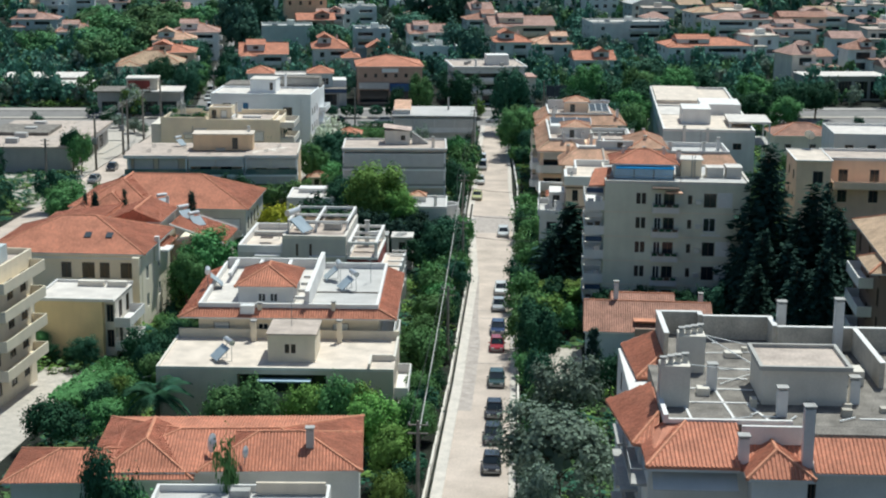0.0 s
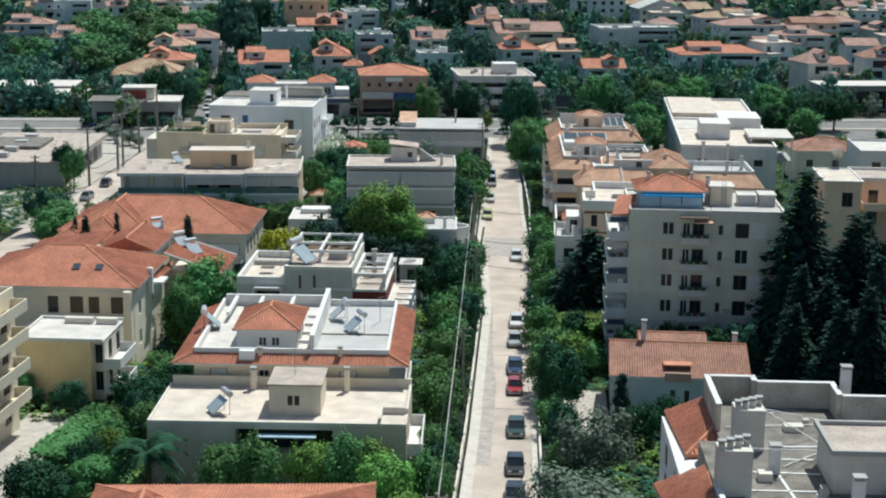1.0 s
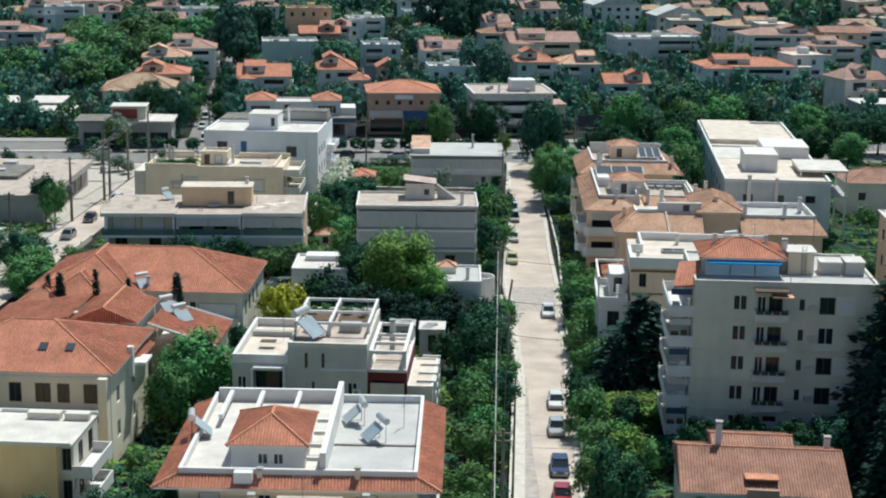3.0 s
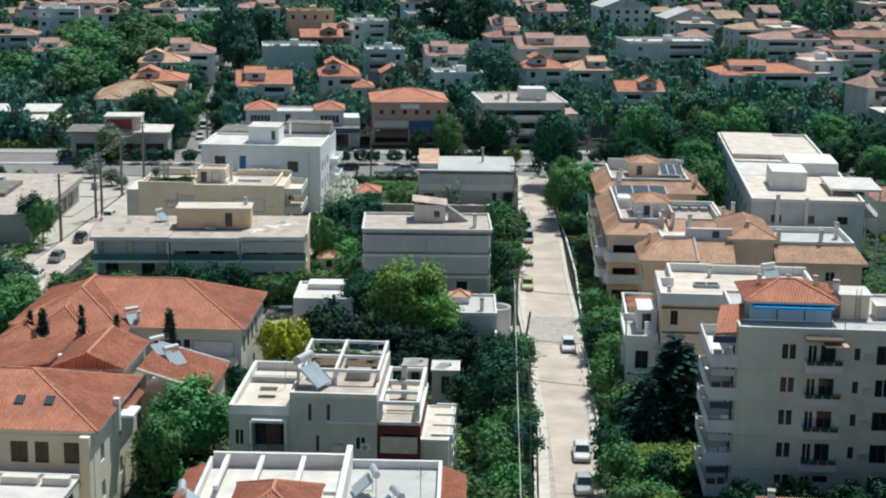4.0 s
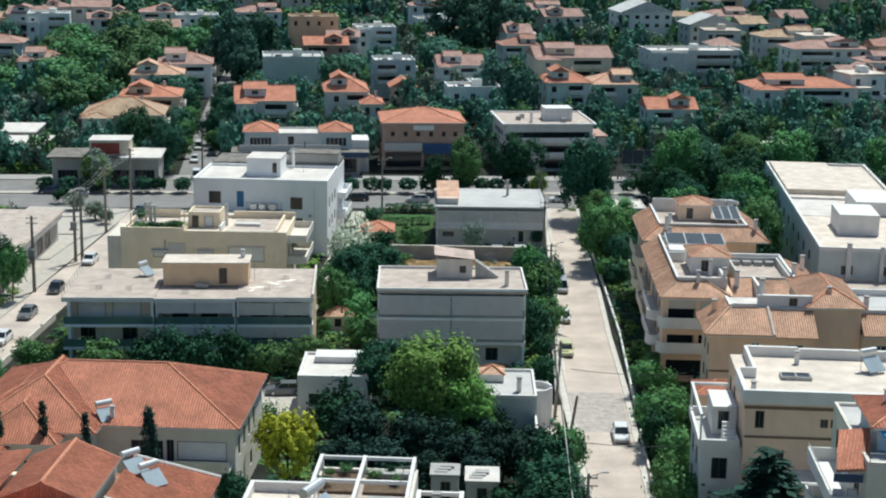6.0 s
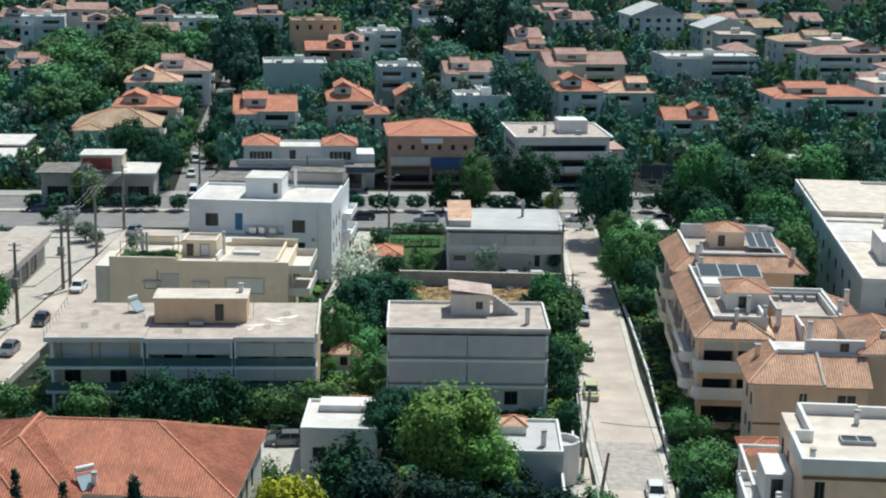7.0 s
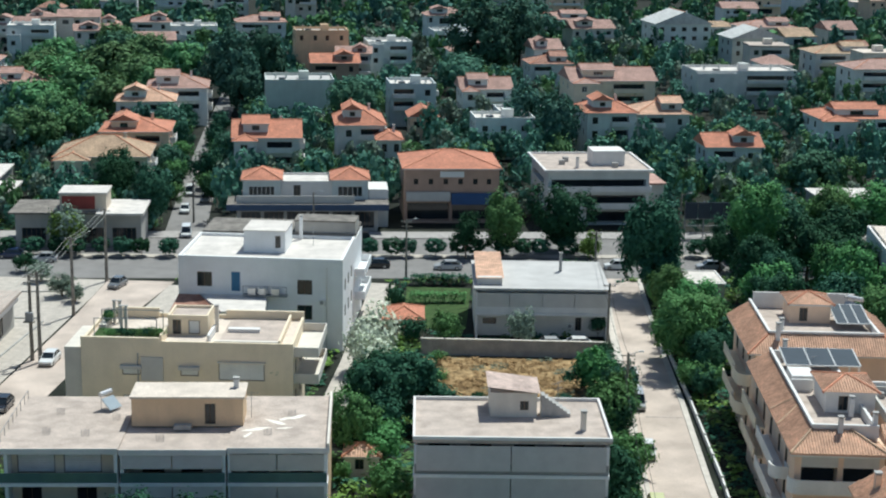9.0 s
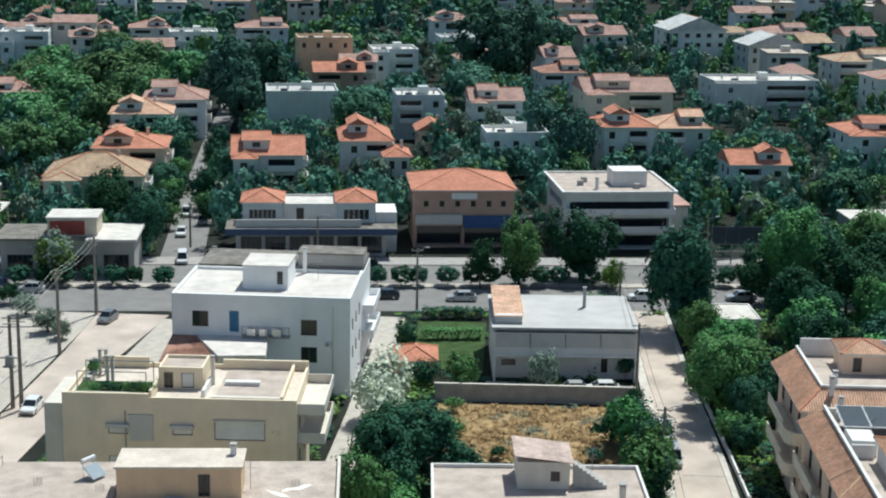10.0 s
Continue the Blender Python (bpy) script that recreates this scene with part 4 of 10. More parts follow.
    tiled_roof(ob, 10.9, 14.8, 17.3, 23.6, 9.95, 1.5, tile_red, "", "y", relief=True, over=0.4)
    tile_plane(ob, ((1.0, 13.4, 9.0), (1.0, 25.0, 9.0), (10.4, 24.0, 10.6), (10.4, 14.4, 10.6)), tile_red)
    tile_plane(ob, ((24.4, 30.6, 6.0), (24.4, 20.6, 6.0), (17.8, 18.2, 9.0), (17.8, 27.4, 9.0)), tile_red)
    bm = bmesh.new()
    bar(bm, (17.8, 27.5, 9.05), (24.4, 30.7, 6.1), 0.16, 6)
    part("verge", bm, white_wall, ob, "white mortar verge")
    bm = bmesh.new()
    bar(bm, (17.8, 18.1, 9.05), (24.4, 20.5, 6.1), 0.16, 6)
    part("verge", bm, white_wall, ob, "white mortar verge")
    walls(ob, 6.6, 8.8, 5.6, villa_cream, {"r": rows((2, 5.6), (1.6,), 1.2, 1.5)}, at=(17.32, 21.4))
    walls(ob, 8.0, 9.0, 8.6, villa_cream, at=(2.0, 15.0))
    tile_plane(ob, ((19.4, 9.0, 8.0), (19.4, 14.6, 8.0), (15.4, 14.6, 10.2), (15.4, 9.0, 10.2)), tile_red)
    m = ob.matrix_basis
    for u, v, z in ((18.5, 24.0, 8.2), (20.1, 23.4, 7.45)):
        p = m @ Vector((u, v, z))
        solar_heater(p.x, p.y, p.z, 50, 0.95)
    part("side_chimney", boxes((18.65, 6.2, 7.0, 19.2, 6.8, 10.0)), white_wall, ob, "white rendered chimney stack")
    part("side_terrace", boxes((18.62, 7.2, 7.9, 20.2, 10.0, 8.15)), white_wall, ob, "white slab over a side terrace")


house_t()
house_front()
house_c()
house_wr()
house_a()
house_y()
house_r()


# ---- blocks between the near houses and the avenue ----
def terrace_front(ob, u0, u1, z_list, out, piers, slab=white_wall, awn=awning_grey, drop=1.5, rail_mat=None, glass_front=False, panel=5.0, lean=0.0):
    """Full-width balconies in front of a recessed wall: slabs, end piers, hanging awnings and a rail."""
    for z in z_list:
        b = part("balcony", boxes((u0 - 0.06, -out - 0.12, z - 0.32, u1 + 0.06, -0.004, z)), slab, ob)
        part("railing", boxes((u0 + 0.05, -out, z + 0.004, u1 - 0.05, -out + 0.05, z + 0.95)), rail_glass if glass_front else (rail_mat or slab), b)
        if awn:
            n = max(1, round((u1 - u0) / panel))
            for i in range(n):
                a, c = u0 + 0.2 + (u1 - u0 - 0.4) * i / n, u0 + 0.1 + (u1 - u0 - 0.4) * (i + 1) / n
                bm = bmesh.new()
                edge = [(-out - 0.02 - lean, z + 2.75 - drop), (-out + 0.03 - lean, z + 2.75 - drop), (-out + 0.03, z + 2.72), (-out - 0.02, z + 2.72)]
                near, far = [bm.verts.new((a, y, h)) for y, h in edge], [bm.verts.new((c, y, h)) for y, h in edge]
                for q in (near, far[::-1], *((near[k], far[k], far[(k + 1) % 4], near[(k + 1) % 4]) for k in range(4))):
                    bm.faces.new(q)
                part("awning", bm, awn, ob)
    for u in piers:
        part("pier", boxes((u, -out + 0.02, 0, u + 0.3, -0.004, z_list[-1] + 2.75)), slab, ob)


def block_b():
    ob = thing("apartment_block", "low beige block with three balcony bays and weathered flat roof", "building", -66.2, 267.0, 5.5)
    w, d, h = 29.4, 13.0, 8.3
    walls(ob, w, d, h, cream_wall, {"f": rows((1.2, 5.4), (5.7,), 3.4, 2.2, "s") + rows((1.5, 6.5), (2.9,), 1.8, 2.1, "d") + rows((12.5, 16, 22, 26), (2.9, 5.7), 2.0, 2.1, "d"), "l": rows((3, 8), (2.9, 5.7), 1.2, 1.4)})
    for a, b, dz in ((-0.3, 10.6, 0.0), (10.62, 20.3, -0.12), (20.32, w + 0.2, 0.05)):
        part("roof", boxes((a, -1.9, h + dz + 0.004, b, d, h + dz + 0.35)), roof_stone, ob, "weathered screed roof slab with a pale edge")
        part("fascia", boxes((a + 0.02, -1.97, h + dz - 0.1, b - 0.02, -1.904, h + dz + 0.45)), white_wall, ob)
    terrace_front(ob, -0.2, 10.5, (2.6, 5.4), 1.8, (0.4, 10.2), awn=None, slab=bright_white, glass_front=True)
    terrace_front(ob, 10.7, 20.2, (2.6, 5.4), 1.8, (10.75, 19.9), drop=1.3, slab=bright_white, glass_front=True, lean=0.25)
    terrace_front(ob, 20.4, w, (2.6, 5.4), 1.8, (20.4, w - 0.3), drop=1.6, slab=bright_white, glass_front=True)
    part("side_panel", boxes((w + 0.004, 0.1, 0, w + 0.06, d - 0.1, h - 0.02)), ochre_wall, ob, "ochre rendered end wall")
    walls(ob, 10.4, 4.2, h + 3.1, ochre_wall, {"f": rows((6.8,), (h + 0.6,), 1.0, 2.0, "d")}, at=(11.0, 4.2), z0=h + 0.36, name="stair_house")
    part("stair_roof", boxes((10.85, 4.05, h + 3.104, 21.55, 8.55, h + 3.3)), roof_cream, ob)
    chimney(ob, 20.3, 6.8, h + 3.2, 0.9)
    part("parapet", boxes((w - 0.05, -1.9, h + 0.4, w + 0.18, d, h + 0.9)), pale_wall, ob)
    rr = random.Random(3)
    for u, v, size, turn in ((22.8, 3.4, 1.5, 20), (24.4, 5.2, 1.3, -40), (26.0, 6.6, 1.5, 30), (22.0, 1.8, 0.9, 70), (25.2, 3.6, 0.8, 10)):
        bm = bmesh.new()
        bm.faces.new([bm.verts.new((math.cos(k * 0.5236) * size * rr.uniform(0.6, 1.2), math.sin(k * 0.5236) * size * 0.25 * rr.uniform(0.5, 1.3), 0)) for k in range(12)])
        part("mortar_patch", bm, mortar, ob, "pale splash of mortar", pose(u, v, h + 0.41, 0, 0, turn))
    for k in range(9):
        part("rail_post", boxes((-0.25, -1.8 + 1.75 * k, h + 0.36, -0.2, -1.75 + 1.75 * k, h + 1.2)), rail_metal, ob)
    part("roof_rail", boxes((-0.25, -1.8, h + 1.2, -0.2, 12.3, h + 1.25)), rail_metal, ob)
    part("roof_bench", boxes((15.0, 3.2, h + 0.36, 16.6, 3.8, h + 0.8)), concrete, ob)
    for i in range(7):
        u, v = ((3.2, 2.0), (6.8, 1.6), (9.0, 6.0), (3.5, 7.5), (13.8, 0.2), (23.5, 1.8), (25.5, 7.0))[i]
        for k in range(5):
            bm = bmesh.new()
            bar(bm, (u + 0.16 * k, v, h + 0.3), (u + 0.16 * k + 0.05 * (k % 2), v + 0.1 * (k % 3), h + 1.0), 0.025, 4)
            part("starter_bar", bm, rail_metal, ob)
    m = ob.matrix_basis
    p = m @ Vector((8.4, 8.0, h + 0.36))
    solar_heater(p.x, p.y, p.z, 62, 0.85)


def block_g():
    ob = thing("apartment_block", "pale grey apartment block with long awning-hung balconies", "building", -28.9, 269.6, 3.5)
    w, d, h = 17.5, 9.6, 9.6
    walls(ob, w, d, h, white_wall, {"f": rows((1.2, 5, 9, 13.5), (3.9, 6.9), 2.0, 2.0, "d") + rows((3, 8, 13), (0.8,), 1.5, 1.6, "d"), "r": rows((2, 6), (4, 7), 1.0, 1.2)})
    part("roof", boxes((-0.2, -1.8, h + 0.004, w + 0.3, d, h + 0.3)), roof_stone, ob, "weathered pale roof slab")
    for a in ((-0.22, -1.82, w + 0.32, -1.6), (-0.22, -1.6, 0, d), (w + 0.1, -1.6, w + 0.32, d), (0, d - 0.2, w + 0.1, d)):
        part("parapet", boxes((a[0], a[1], h + 0.31, a[2], a[3], h + 0.62)), white_wall, ob)
    terrace_front(ob, -0.1, w + 0.1, (3.6, 6.6), 1.7, (-0.1, w - 0.2), drop=2.3, slab=bright_white, panel=8.8, lean=0.35, rail_mat=rail_metal)
    walls(ob, 4.4, 4.4, h + 2.7, pale_wall, {"f": rows((2.8,), (h + 1.0,), 0.8, 0.9, "d")}, at=(7.0, 4.6), z0=h + 0.31, name="stair_house")
    bm = bmesh.new()
    uv = bm.loops.layers.uv.new("tiles")
    slope(bm, uv, ((6.7, 4.3, h + 3.35), (11.7, 4.3, h + 2.75), (11.7, 9.3, h + 2.75), (6.7, 9.3, h + 3.35)))
    me = bpy.data.meshes.new("lean_to_roof")
    bm.to_mesh(me)
    bm.free()
    me.materials.append(pink_roof)
    link("lean_to_roof", me, ob)
    for i in range(8):
        part("step", boxes((11.8 + 0.35 * i, 4.8, h + 0.31, 12.14 + 0.35 * i, 6.0, h + 2.4 - 0.25 * i)), concrete, ob)
    chimney(ob, 15.2, 1.0, h + 0.3, 1.7, pale_wall)


def block_low():
    ob = thing("house", "small white flat-roofed house below a big tree", "house", -39.6, 249.2, 2)
    walls(ob, 7.6, 9.0, 4.6, white_wall, {"f": rows((1.2, 4.5), (1.4,), 1.4, 1.5, "d"), "r": rows((3,), (1.4,), 1.2, 1.3)}, at=(3.6, 0))
    flat_roof(ob, 3.6, 0, 11.2, 9.0, 4.6, roof_white, white_wall, 0.35, 0.3)
    part("vault", boxes((5.0, 5.6, 4.7, 10.2, 8.4, 5.4)), white_wall, ob)
    ob = thing("house", "low pale grey flat-roofed house beside the street corner", "house", -20.5, 245.5, 2)
    walls(ob, 10.5, 9.5, 4.2, blue_wall, {"f": rows((2, 6), (1.3,), 1.3, 1.4), "r": rows((3, 6.4), (1.2,), 1.2, 1.5)})
    flat_roof(ob, 0, 0, 10.5, 9.5, 4.2, roof_grey, white_wall, 0.35, 0.25)
    tiled_roof(ob, 4.6, 5.4, 7.0, 7.8, 5.0, 0.7, tile_orange, "lr", over=0.2)
    part("roof_hut", boxes((4.5, 5.3, 4.3, 7.1, 7.9, 5.0)), white_wall, ob)
    chimney(ob, 8.4, 2.0, 4.3, 1.4)
    bm = bmesh.new()
    arc = [(10.5 + 1.9 * math.sin(k * math.pi / 10), 4.2 - 1.9 * math.cos(k * math.pi / 10)) for k in range(11)]
    for (ax, ay), (bx, by) in zip(arc, arc[1:]):
        v = [bm.verts.new(p) for p in ((ax, ay, -0.4), (bx, by, -0.4), (bx, by, 4.3), (ax, ay, 4.3), (10.505 + (ax - 10.5) * 0.85, 4.2 + (ay - 4.2) * 0.85, 4.3), (10.505 + (bx - 10.5) * 0.85, 4.2 + (by - 4.2) * 0.85, 4.3), (10.505 + (ax - 10.5) * 0.85, 4.2 + (ay - 4.2) * 0.85, 3.6), (10.505 + (bx - 10.5) * 0.85, 4.2 + (by - 4.2) * 0.85, 3.6))]
        for q in ((0, 1, 2, 3), (3, 2, 5, 4), (4, 5, 7, 6)):
            bm.faces.new([v[i] for i in q])
    bmesh.ops.remove_doubles(bm, verts=bm.verts, dist=0.001)
    part("bow_wall", bm, white_wall, ob, "white rounded terrace wall")
    bm = bmesh.new()
    bm.faces.new([bm.verts.new((10.505 + (x - 10.5) * 0.85, 4.2 + (y - 4.2) * 0.85, 3.6)) for x, y in arc])
    part("bow_floor", bm, roof_white, ob)


def block_big_b():
    ob = thing("apartment_block", "tan rendered apartment block with roof garden and pale parapets", "building", -65.2, 289.6, 1.5)
    w, d, h = 22.2, 11.0, 11.2
    walls(ob, w, d, h, tan_wall, {"f": rows((4.3, 10.4), (8.0,), 1.9, 1.0, "s") + [(14.4, 7.6, 4.8, 1.9, "s"), (6.7, 7.6, 1.7, 2.2, "s")] + rows((4.3, 10.4, 15.5), (4.6,), 1.7, 1.2, "s"), "r": rows((2, 6), (4.5, 7.8), 1.2, 1.6, "d")})
    flat_roof(ob, 0, 0, w, d, h, roof_cream, tan_wall, 0.5, 0.25)
    part("roof_garden", boxes((0.7, 1.4, h + 0.07, 8.1, 5.4, h + 0.25)), lawn, ob, "green planted roof garden bed")
    part("side_bay", boxes((-2.0, 1.0, 2.5, -0.004, 9.0, 10.6)), pale_wall, ob)
    walls(ob, 4.3, 4.2, h + 1.9, tan_wall, {"f": rows((0.5,), (h + 0.15,), 0.9, 1.6, "d") + rows((2.2,), (h + 0.2,), 1.2, 1.5, "s")}, at=(8.4, 4.0), z0=h + 0.07, name="stair_house")
    flat_roof(ob, 8.4, 4.0, 12.7, 8.2, h + 1.9, roof_stone, tan_wall, 0.35, 0.22)
    part("parapet", boxes((13.6, d - 0.35, h + 0.08, w, d - 0.05, h + 1.05)), tan_wall, ob, "tall cream back wall of the roof terrace")
    part("parapet", boxes((1.2, d - 0.6, h + 0.08, 6.2, d - 0.3, h + 1.2)), tan_wall, ob)
    part("parapet", boxes((0.0, -0.03, h - 0.2, 8.2, 0.26, h + 0.85)), tan_wall, ob)
    part("ramp_wall", boxes((13.0, 1.2, h + 0.08, 13.3, 5.6, h + 0.9)), white_wall, ob)
    part("terrace_floor", boxes((14.2, 1.2, h + 0.072, 20.4, d - 0.6, h + 0.12)), roof_stone, ob)
    for u, v in ((1.6, 8.0), (2.2, 8.0), (2.8, 6.0), (3.3, 6.0)):
        chimney(ob, u, v, h, 2.4, pale_wall, 0.3)
    chimney(ob, 13.2, 5.5, h, 2.8, pale_wall, 0.35)
    for u, v, a, b in ((0.6, 0.5, 7.6, 1.3), (0.6, 5.6, 1.4, 8.6), (13.9, 0.4, 20.6, 0.9)):
        part("planter", boxes((u, v, h + 0.08, a, b, h + 0.55)), pale_wall, ob)
    part("parapet", boxes((20.6, 0.3, h + 0.08, 20.85, d - 0.4, h + 0.75)), tan_wall, ob)
    part("dividing_wall", boxes((8.2, 0.3, h + 0.08, 8.45, 3.9, h + 1.1)), tan_wall, ob)
    part("roof_bench", boxes((14.6, 5.2, h + 0.08, 18.0, 6.0, h + 0.5)), white_wall, ob)
    for i, z in enumerate((7.4, 10.3)):
        balcony(ob, w, d, "r", 0.6, 10.0, z, 2.6, pale_wall, 0.9)
    for u in (4.3, 10.4):
        part("awning", boxes((u - 0.15, -0.55, 8.75, u + 2.05, -0.02, 9.1)), awning_grey, ob, "short grey window awning")
    part("shutter_hood", boxes((14.3, -0.3, 9.5, 19.3, -0.02, 9.66)), pale_wall, ob)
    part("hall_door", boxes((6.3, -0.14, 7.4, 8.6, -0.02, 10.0)), warm_grey, ob)
    part("downpipe", boxes((5.9, -0.12, 0.2, 6.02, -0.02, 10.4)), rail_metal, ob)
    bm = bmesh.new()
    for i, (x0, x1) in enumerate(((1.0, 7.6),)):
        for y in (2.0, 5.5):
            bar(bm, (x0, y, h), (x0, y, h + 2.3), 0.05)
            bar(bm, (x1, y, h), (x1, y, h + 2.3), 0.05)
            bar(bm, (x0, y, h + 2.3), (x1, y, h + 2.3), 0.05)
    part("garden_frame", bm, rail_metal, ob)


def block_w():
    ob = thing("office_building", "tall plain white building with a white flat roof", "building", -62.8, 326.4, -0.6)
    w, d, h = 21.0, 22.0, 11.6
    walls(ob, w, d, h, bright_white, {"f": [(2.4, 8.1, 1.9, 1.9, "d"), (15.2, 7.4, 1.9, 1.9, "d"), (15.2, 4.1, 1.9, 1.9, "d"), (2.6, 4.0, 1.9, 1.9, "d")], "r": rows((2.0, 5.5, 9.0), (4.0, 7.4), 1.2, 1.6, "d")})
    flat_roof(ob, 0, 0, w, 13.5, h, roof_white, bright_white, 0.45, 0.3)
    part("roof", boxes((0.3, 13.6, h + 0.004, w - 0.1, d, h + 0.7)), roof_slab, ob, "dark grey felt rear roof")
    walls(ob, 5.4, 6.0, h + 2.9, bright_white, {"f": rows((4.1,), (h + 0.7,), 0.7, 1.6, "d")}, at=(7.6, 4.4), z0=h + 0.06, name="stair_house")
    part("stair_roof", boxes((7.5, 4.3, h + 2.904, 13.1, 10.5, h + 3.0)), roof_white, ob)
    walls(ob, 8.2, 4.0, h + 2.2, grey_wall, at=(12.8, 14.0), z0=h + 0.7, name="machine_room")
    part("machine_roof", boxes((12.7, 13.9, h + 2.204, 21.0, 18.1, h + 2.4)), roof_slab, ob)
    part("door", boxes((6.8, -0.06, 7.6, 7.9, -0.004, 10.1)), door_blue, ob, "blue panelled rooftop door")
    bm = bmesh.new()
    lo = [bm.verts.new(p) for p in ((2.8, -0.01, 6.4), (11.3, -0.01, 6.4), (12.3, -7.3, 6.4), (7.0, -8.0, 6.4))]
    hi = [bm.verts.new((v.co.x, v.co.y, 7.1)) for v in lo]
    bm.faces.new(hi)
    for i in range(4):
        bm.faces.new((lo[i], lo[(i + 1) % 4], hi[(i + 1) % 4], hi[i]))
    bm.faces.new(lo[::-1])
    part("canopy", bm, roof_white, ob, "projecting white wedge-shaped canopy roof")
    tile_plane(ob, ((0.0, -8.0, 5.7), (6.9, -8.02, 6.6), (2.7, -0.02, 7.0), (0.0, -0.02, 7.0)), tile_brown, "lean_to_roof")
    part("wing", boxes((3.6, -6.6, 0, 11.4, -0.01, 6.38)), bright_white, ob)
    part("pipe", boxes((18.9, -0.12, 0, 19.02, -0.004, 11.0)), tank_metal, ob)
    part("plant_deck", boxes((8.4, -1.0, 7.2, 14.0, -0.004, 7.35)), rail_metal, ob)
    for u in (9.0, 10.4, 12.0):
        part("fan_unit", boxes((u, -0.8, 7.36, u + 1.0, -0.1, 8.2)), tank_metal, ob)
    for u in (8.4, 11.2, 13.9):
        part("deck_post", boxes((u, -1.0, 7.36, u + 0.08, -0.92, 8.5)), rail_metal, ob)
    part("deck_rail", boxes((8.4, -1.0, 8.5, 14.0, -0.94, 8.56)), rail_metal, ob)
    for z in (3.6, 6.8):
        balcony(ob, w, d, "r", 13.0, 21.5, z, 1.4, bright_white)
    chimney(ob, 13.6, 12.6, h + 0.1, 3.0, bright_white, 0.4)


def block_h():
    ob = thing("house", "two-storey house with a pale metal roof and a long grey awning", "house", -25.2, 335.6, 3.2)
    w, d, h = 17.5, 14.0, 6.6
    walls(ob, w, d, h, white_wall, {"f": rows((1.2, 5, 9.5, 14), (3.7,), 1.8, 2.0, "d") + rows((1.0,), (1.6,), 1.8, 0.8, "d") + rows((13.3, 15.9), (0.8,), 0.8, 1.8, "d"), "r": rows((3, 8), (1, 3.8), 1.2, 1.5)})
    part("roof", boxes((-0.3, -1.6, h + 0.004, w + 0.2, d, h + 0.28)), roof_grey, ob, "pale grey metal sheet roof")
    terrace_front(ob, 0, w, (3.5,), 1.5, (0.0, w - 0.3), drop=1.9, awn=awning_grey)
    walls(ob, 3.3, 12.0, h + 1.3, white_wall, at=(0.2, 0.3), z0=h + 0.3, name="roof_hut")
    bm = bmesh.new()
    uv = bm.loops.layers.uv.new("tiles")
    slope(bm, uv, ((0.0, 0.0, h + 1.25), (3.7, 0.0, h + 1.25), (3.7, 12.5, h + 1.9), (0.0, 12.5, h + 1.9)))
    me = bpy.data.meshes.new("lean_to_roof")
    bm.to_mesh(me)
    bm.free()
    me.materials.append(tile_orange)
    link("lean_to_roof", me, ob)
    chimney(ob, 11.6, 8.0, h + 0.3, 2.4, concrete, 0.4)
    wall = thing("garden_wall", "long plain concrete block wall behind the vacant lot", "wall", -31.8, 326.0, 1.5)
    part("wall_body", boxes((0, 0, 0, 23.6, 0.25, 2.1)), concrete, wall)
    part("wall_cap", boxes((-0.05, -0.05, 2.1, 23.65, 0.3, 2.2)), pale_wall, wall)
    ob = thing("hut", "small hut with an orange clay tile roof in the garden", "house", -37.0, 332.5, 4)
    walls(ob, 5.0, 6.0, 2.6, peach_wall, {"f": rows((1.0, 3.0), (1.0,), 1.0, 1.2)})
    tiled_roof(ob, 0, 0, 5.0, 6.0, 2.6, 1.1, tile_red, "fb", "y", over=0.3)
    ob = thing("kiosk", "low beige flat-roofed hut by the avenue", "house", 3.3, 353.8, 5)
    walls(ob, 6.7, 7.5, 3.1, cream_wall, {"f": rows((0.8,), (0.8,), 1.6, 1.6, "d")})
    flat_roof(ob, -0.2, -0.2, 6.9, 7.7, 3.1, roof_white, white_wall, 0.2, 0.2)


def small_huts():
    for x, y, yaw, w, d, h, wall, roof, label in ((-34.0, 262.0, 4, 4.6, 3.6, 2.4, peach_wall, tile_red, "small garden shed with a red tile roof"), (-36.8, 283.0, 3, 3.4, 3.0, 2.2, pale_wall, tile_orange, "small garden shed with an orange tile roof"), (-52.5, 214.5, -3, 5.0, 3.4, 4.2, pale_wall, tile_red, "small annexe with a red tile roof")):
        ob = thing("shed", label, "shed", x, y, yaw)
        walls(ob, w, d, h, wall, {"f": rows((w * 0.3,), (0.9,), 0.9, 1.1, "d")})
        tiled_roof(ob, 0, 0, w, d, h, 0.9, roof, "lr", over=0.3)
    for x, y, w, d, label in ((-19.9, 220.2, 2.5, 2.7, "grey flat-roofed garden store with stacked sheets on top"), (-16.7, 218.8, 2.9, 3.5, "pale grey block shed with a cream flat roof")):
        ob = thing("shed", label, "shed", x, y, 1)
        walls(ob, w, d, 4.5, warm_grey, {"f": rows((w * 0.35,), (2.0,), 0.9, 2.0, "d")})
        part("roof", boxes((-0.12, -0.15, 4.504, w + 0.12, d + 0.1, 4.72)), roof_white if w > 2.6 else concrete, ob)
        for k in range(3):
            part("roof_board", boxes((0.3 + 0.25 * k, 0.5 + 0.5 * k, 4.73 + 0.07 * k, 1.5 + 0.3 * k, 1.3 + 0.5 * k, 4.79 + 0.07 * k)), concrete, ob)


small_huts()
block_b()
block_g()
block_low()
block_big_b()
block_w()
block_h()


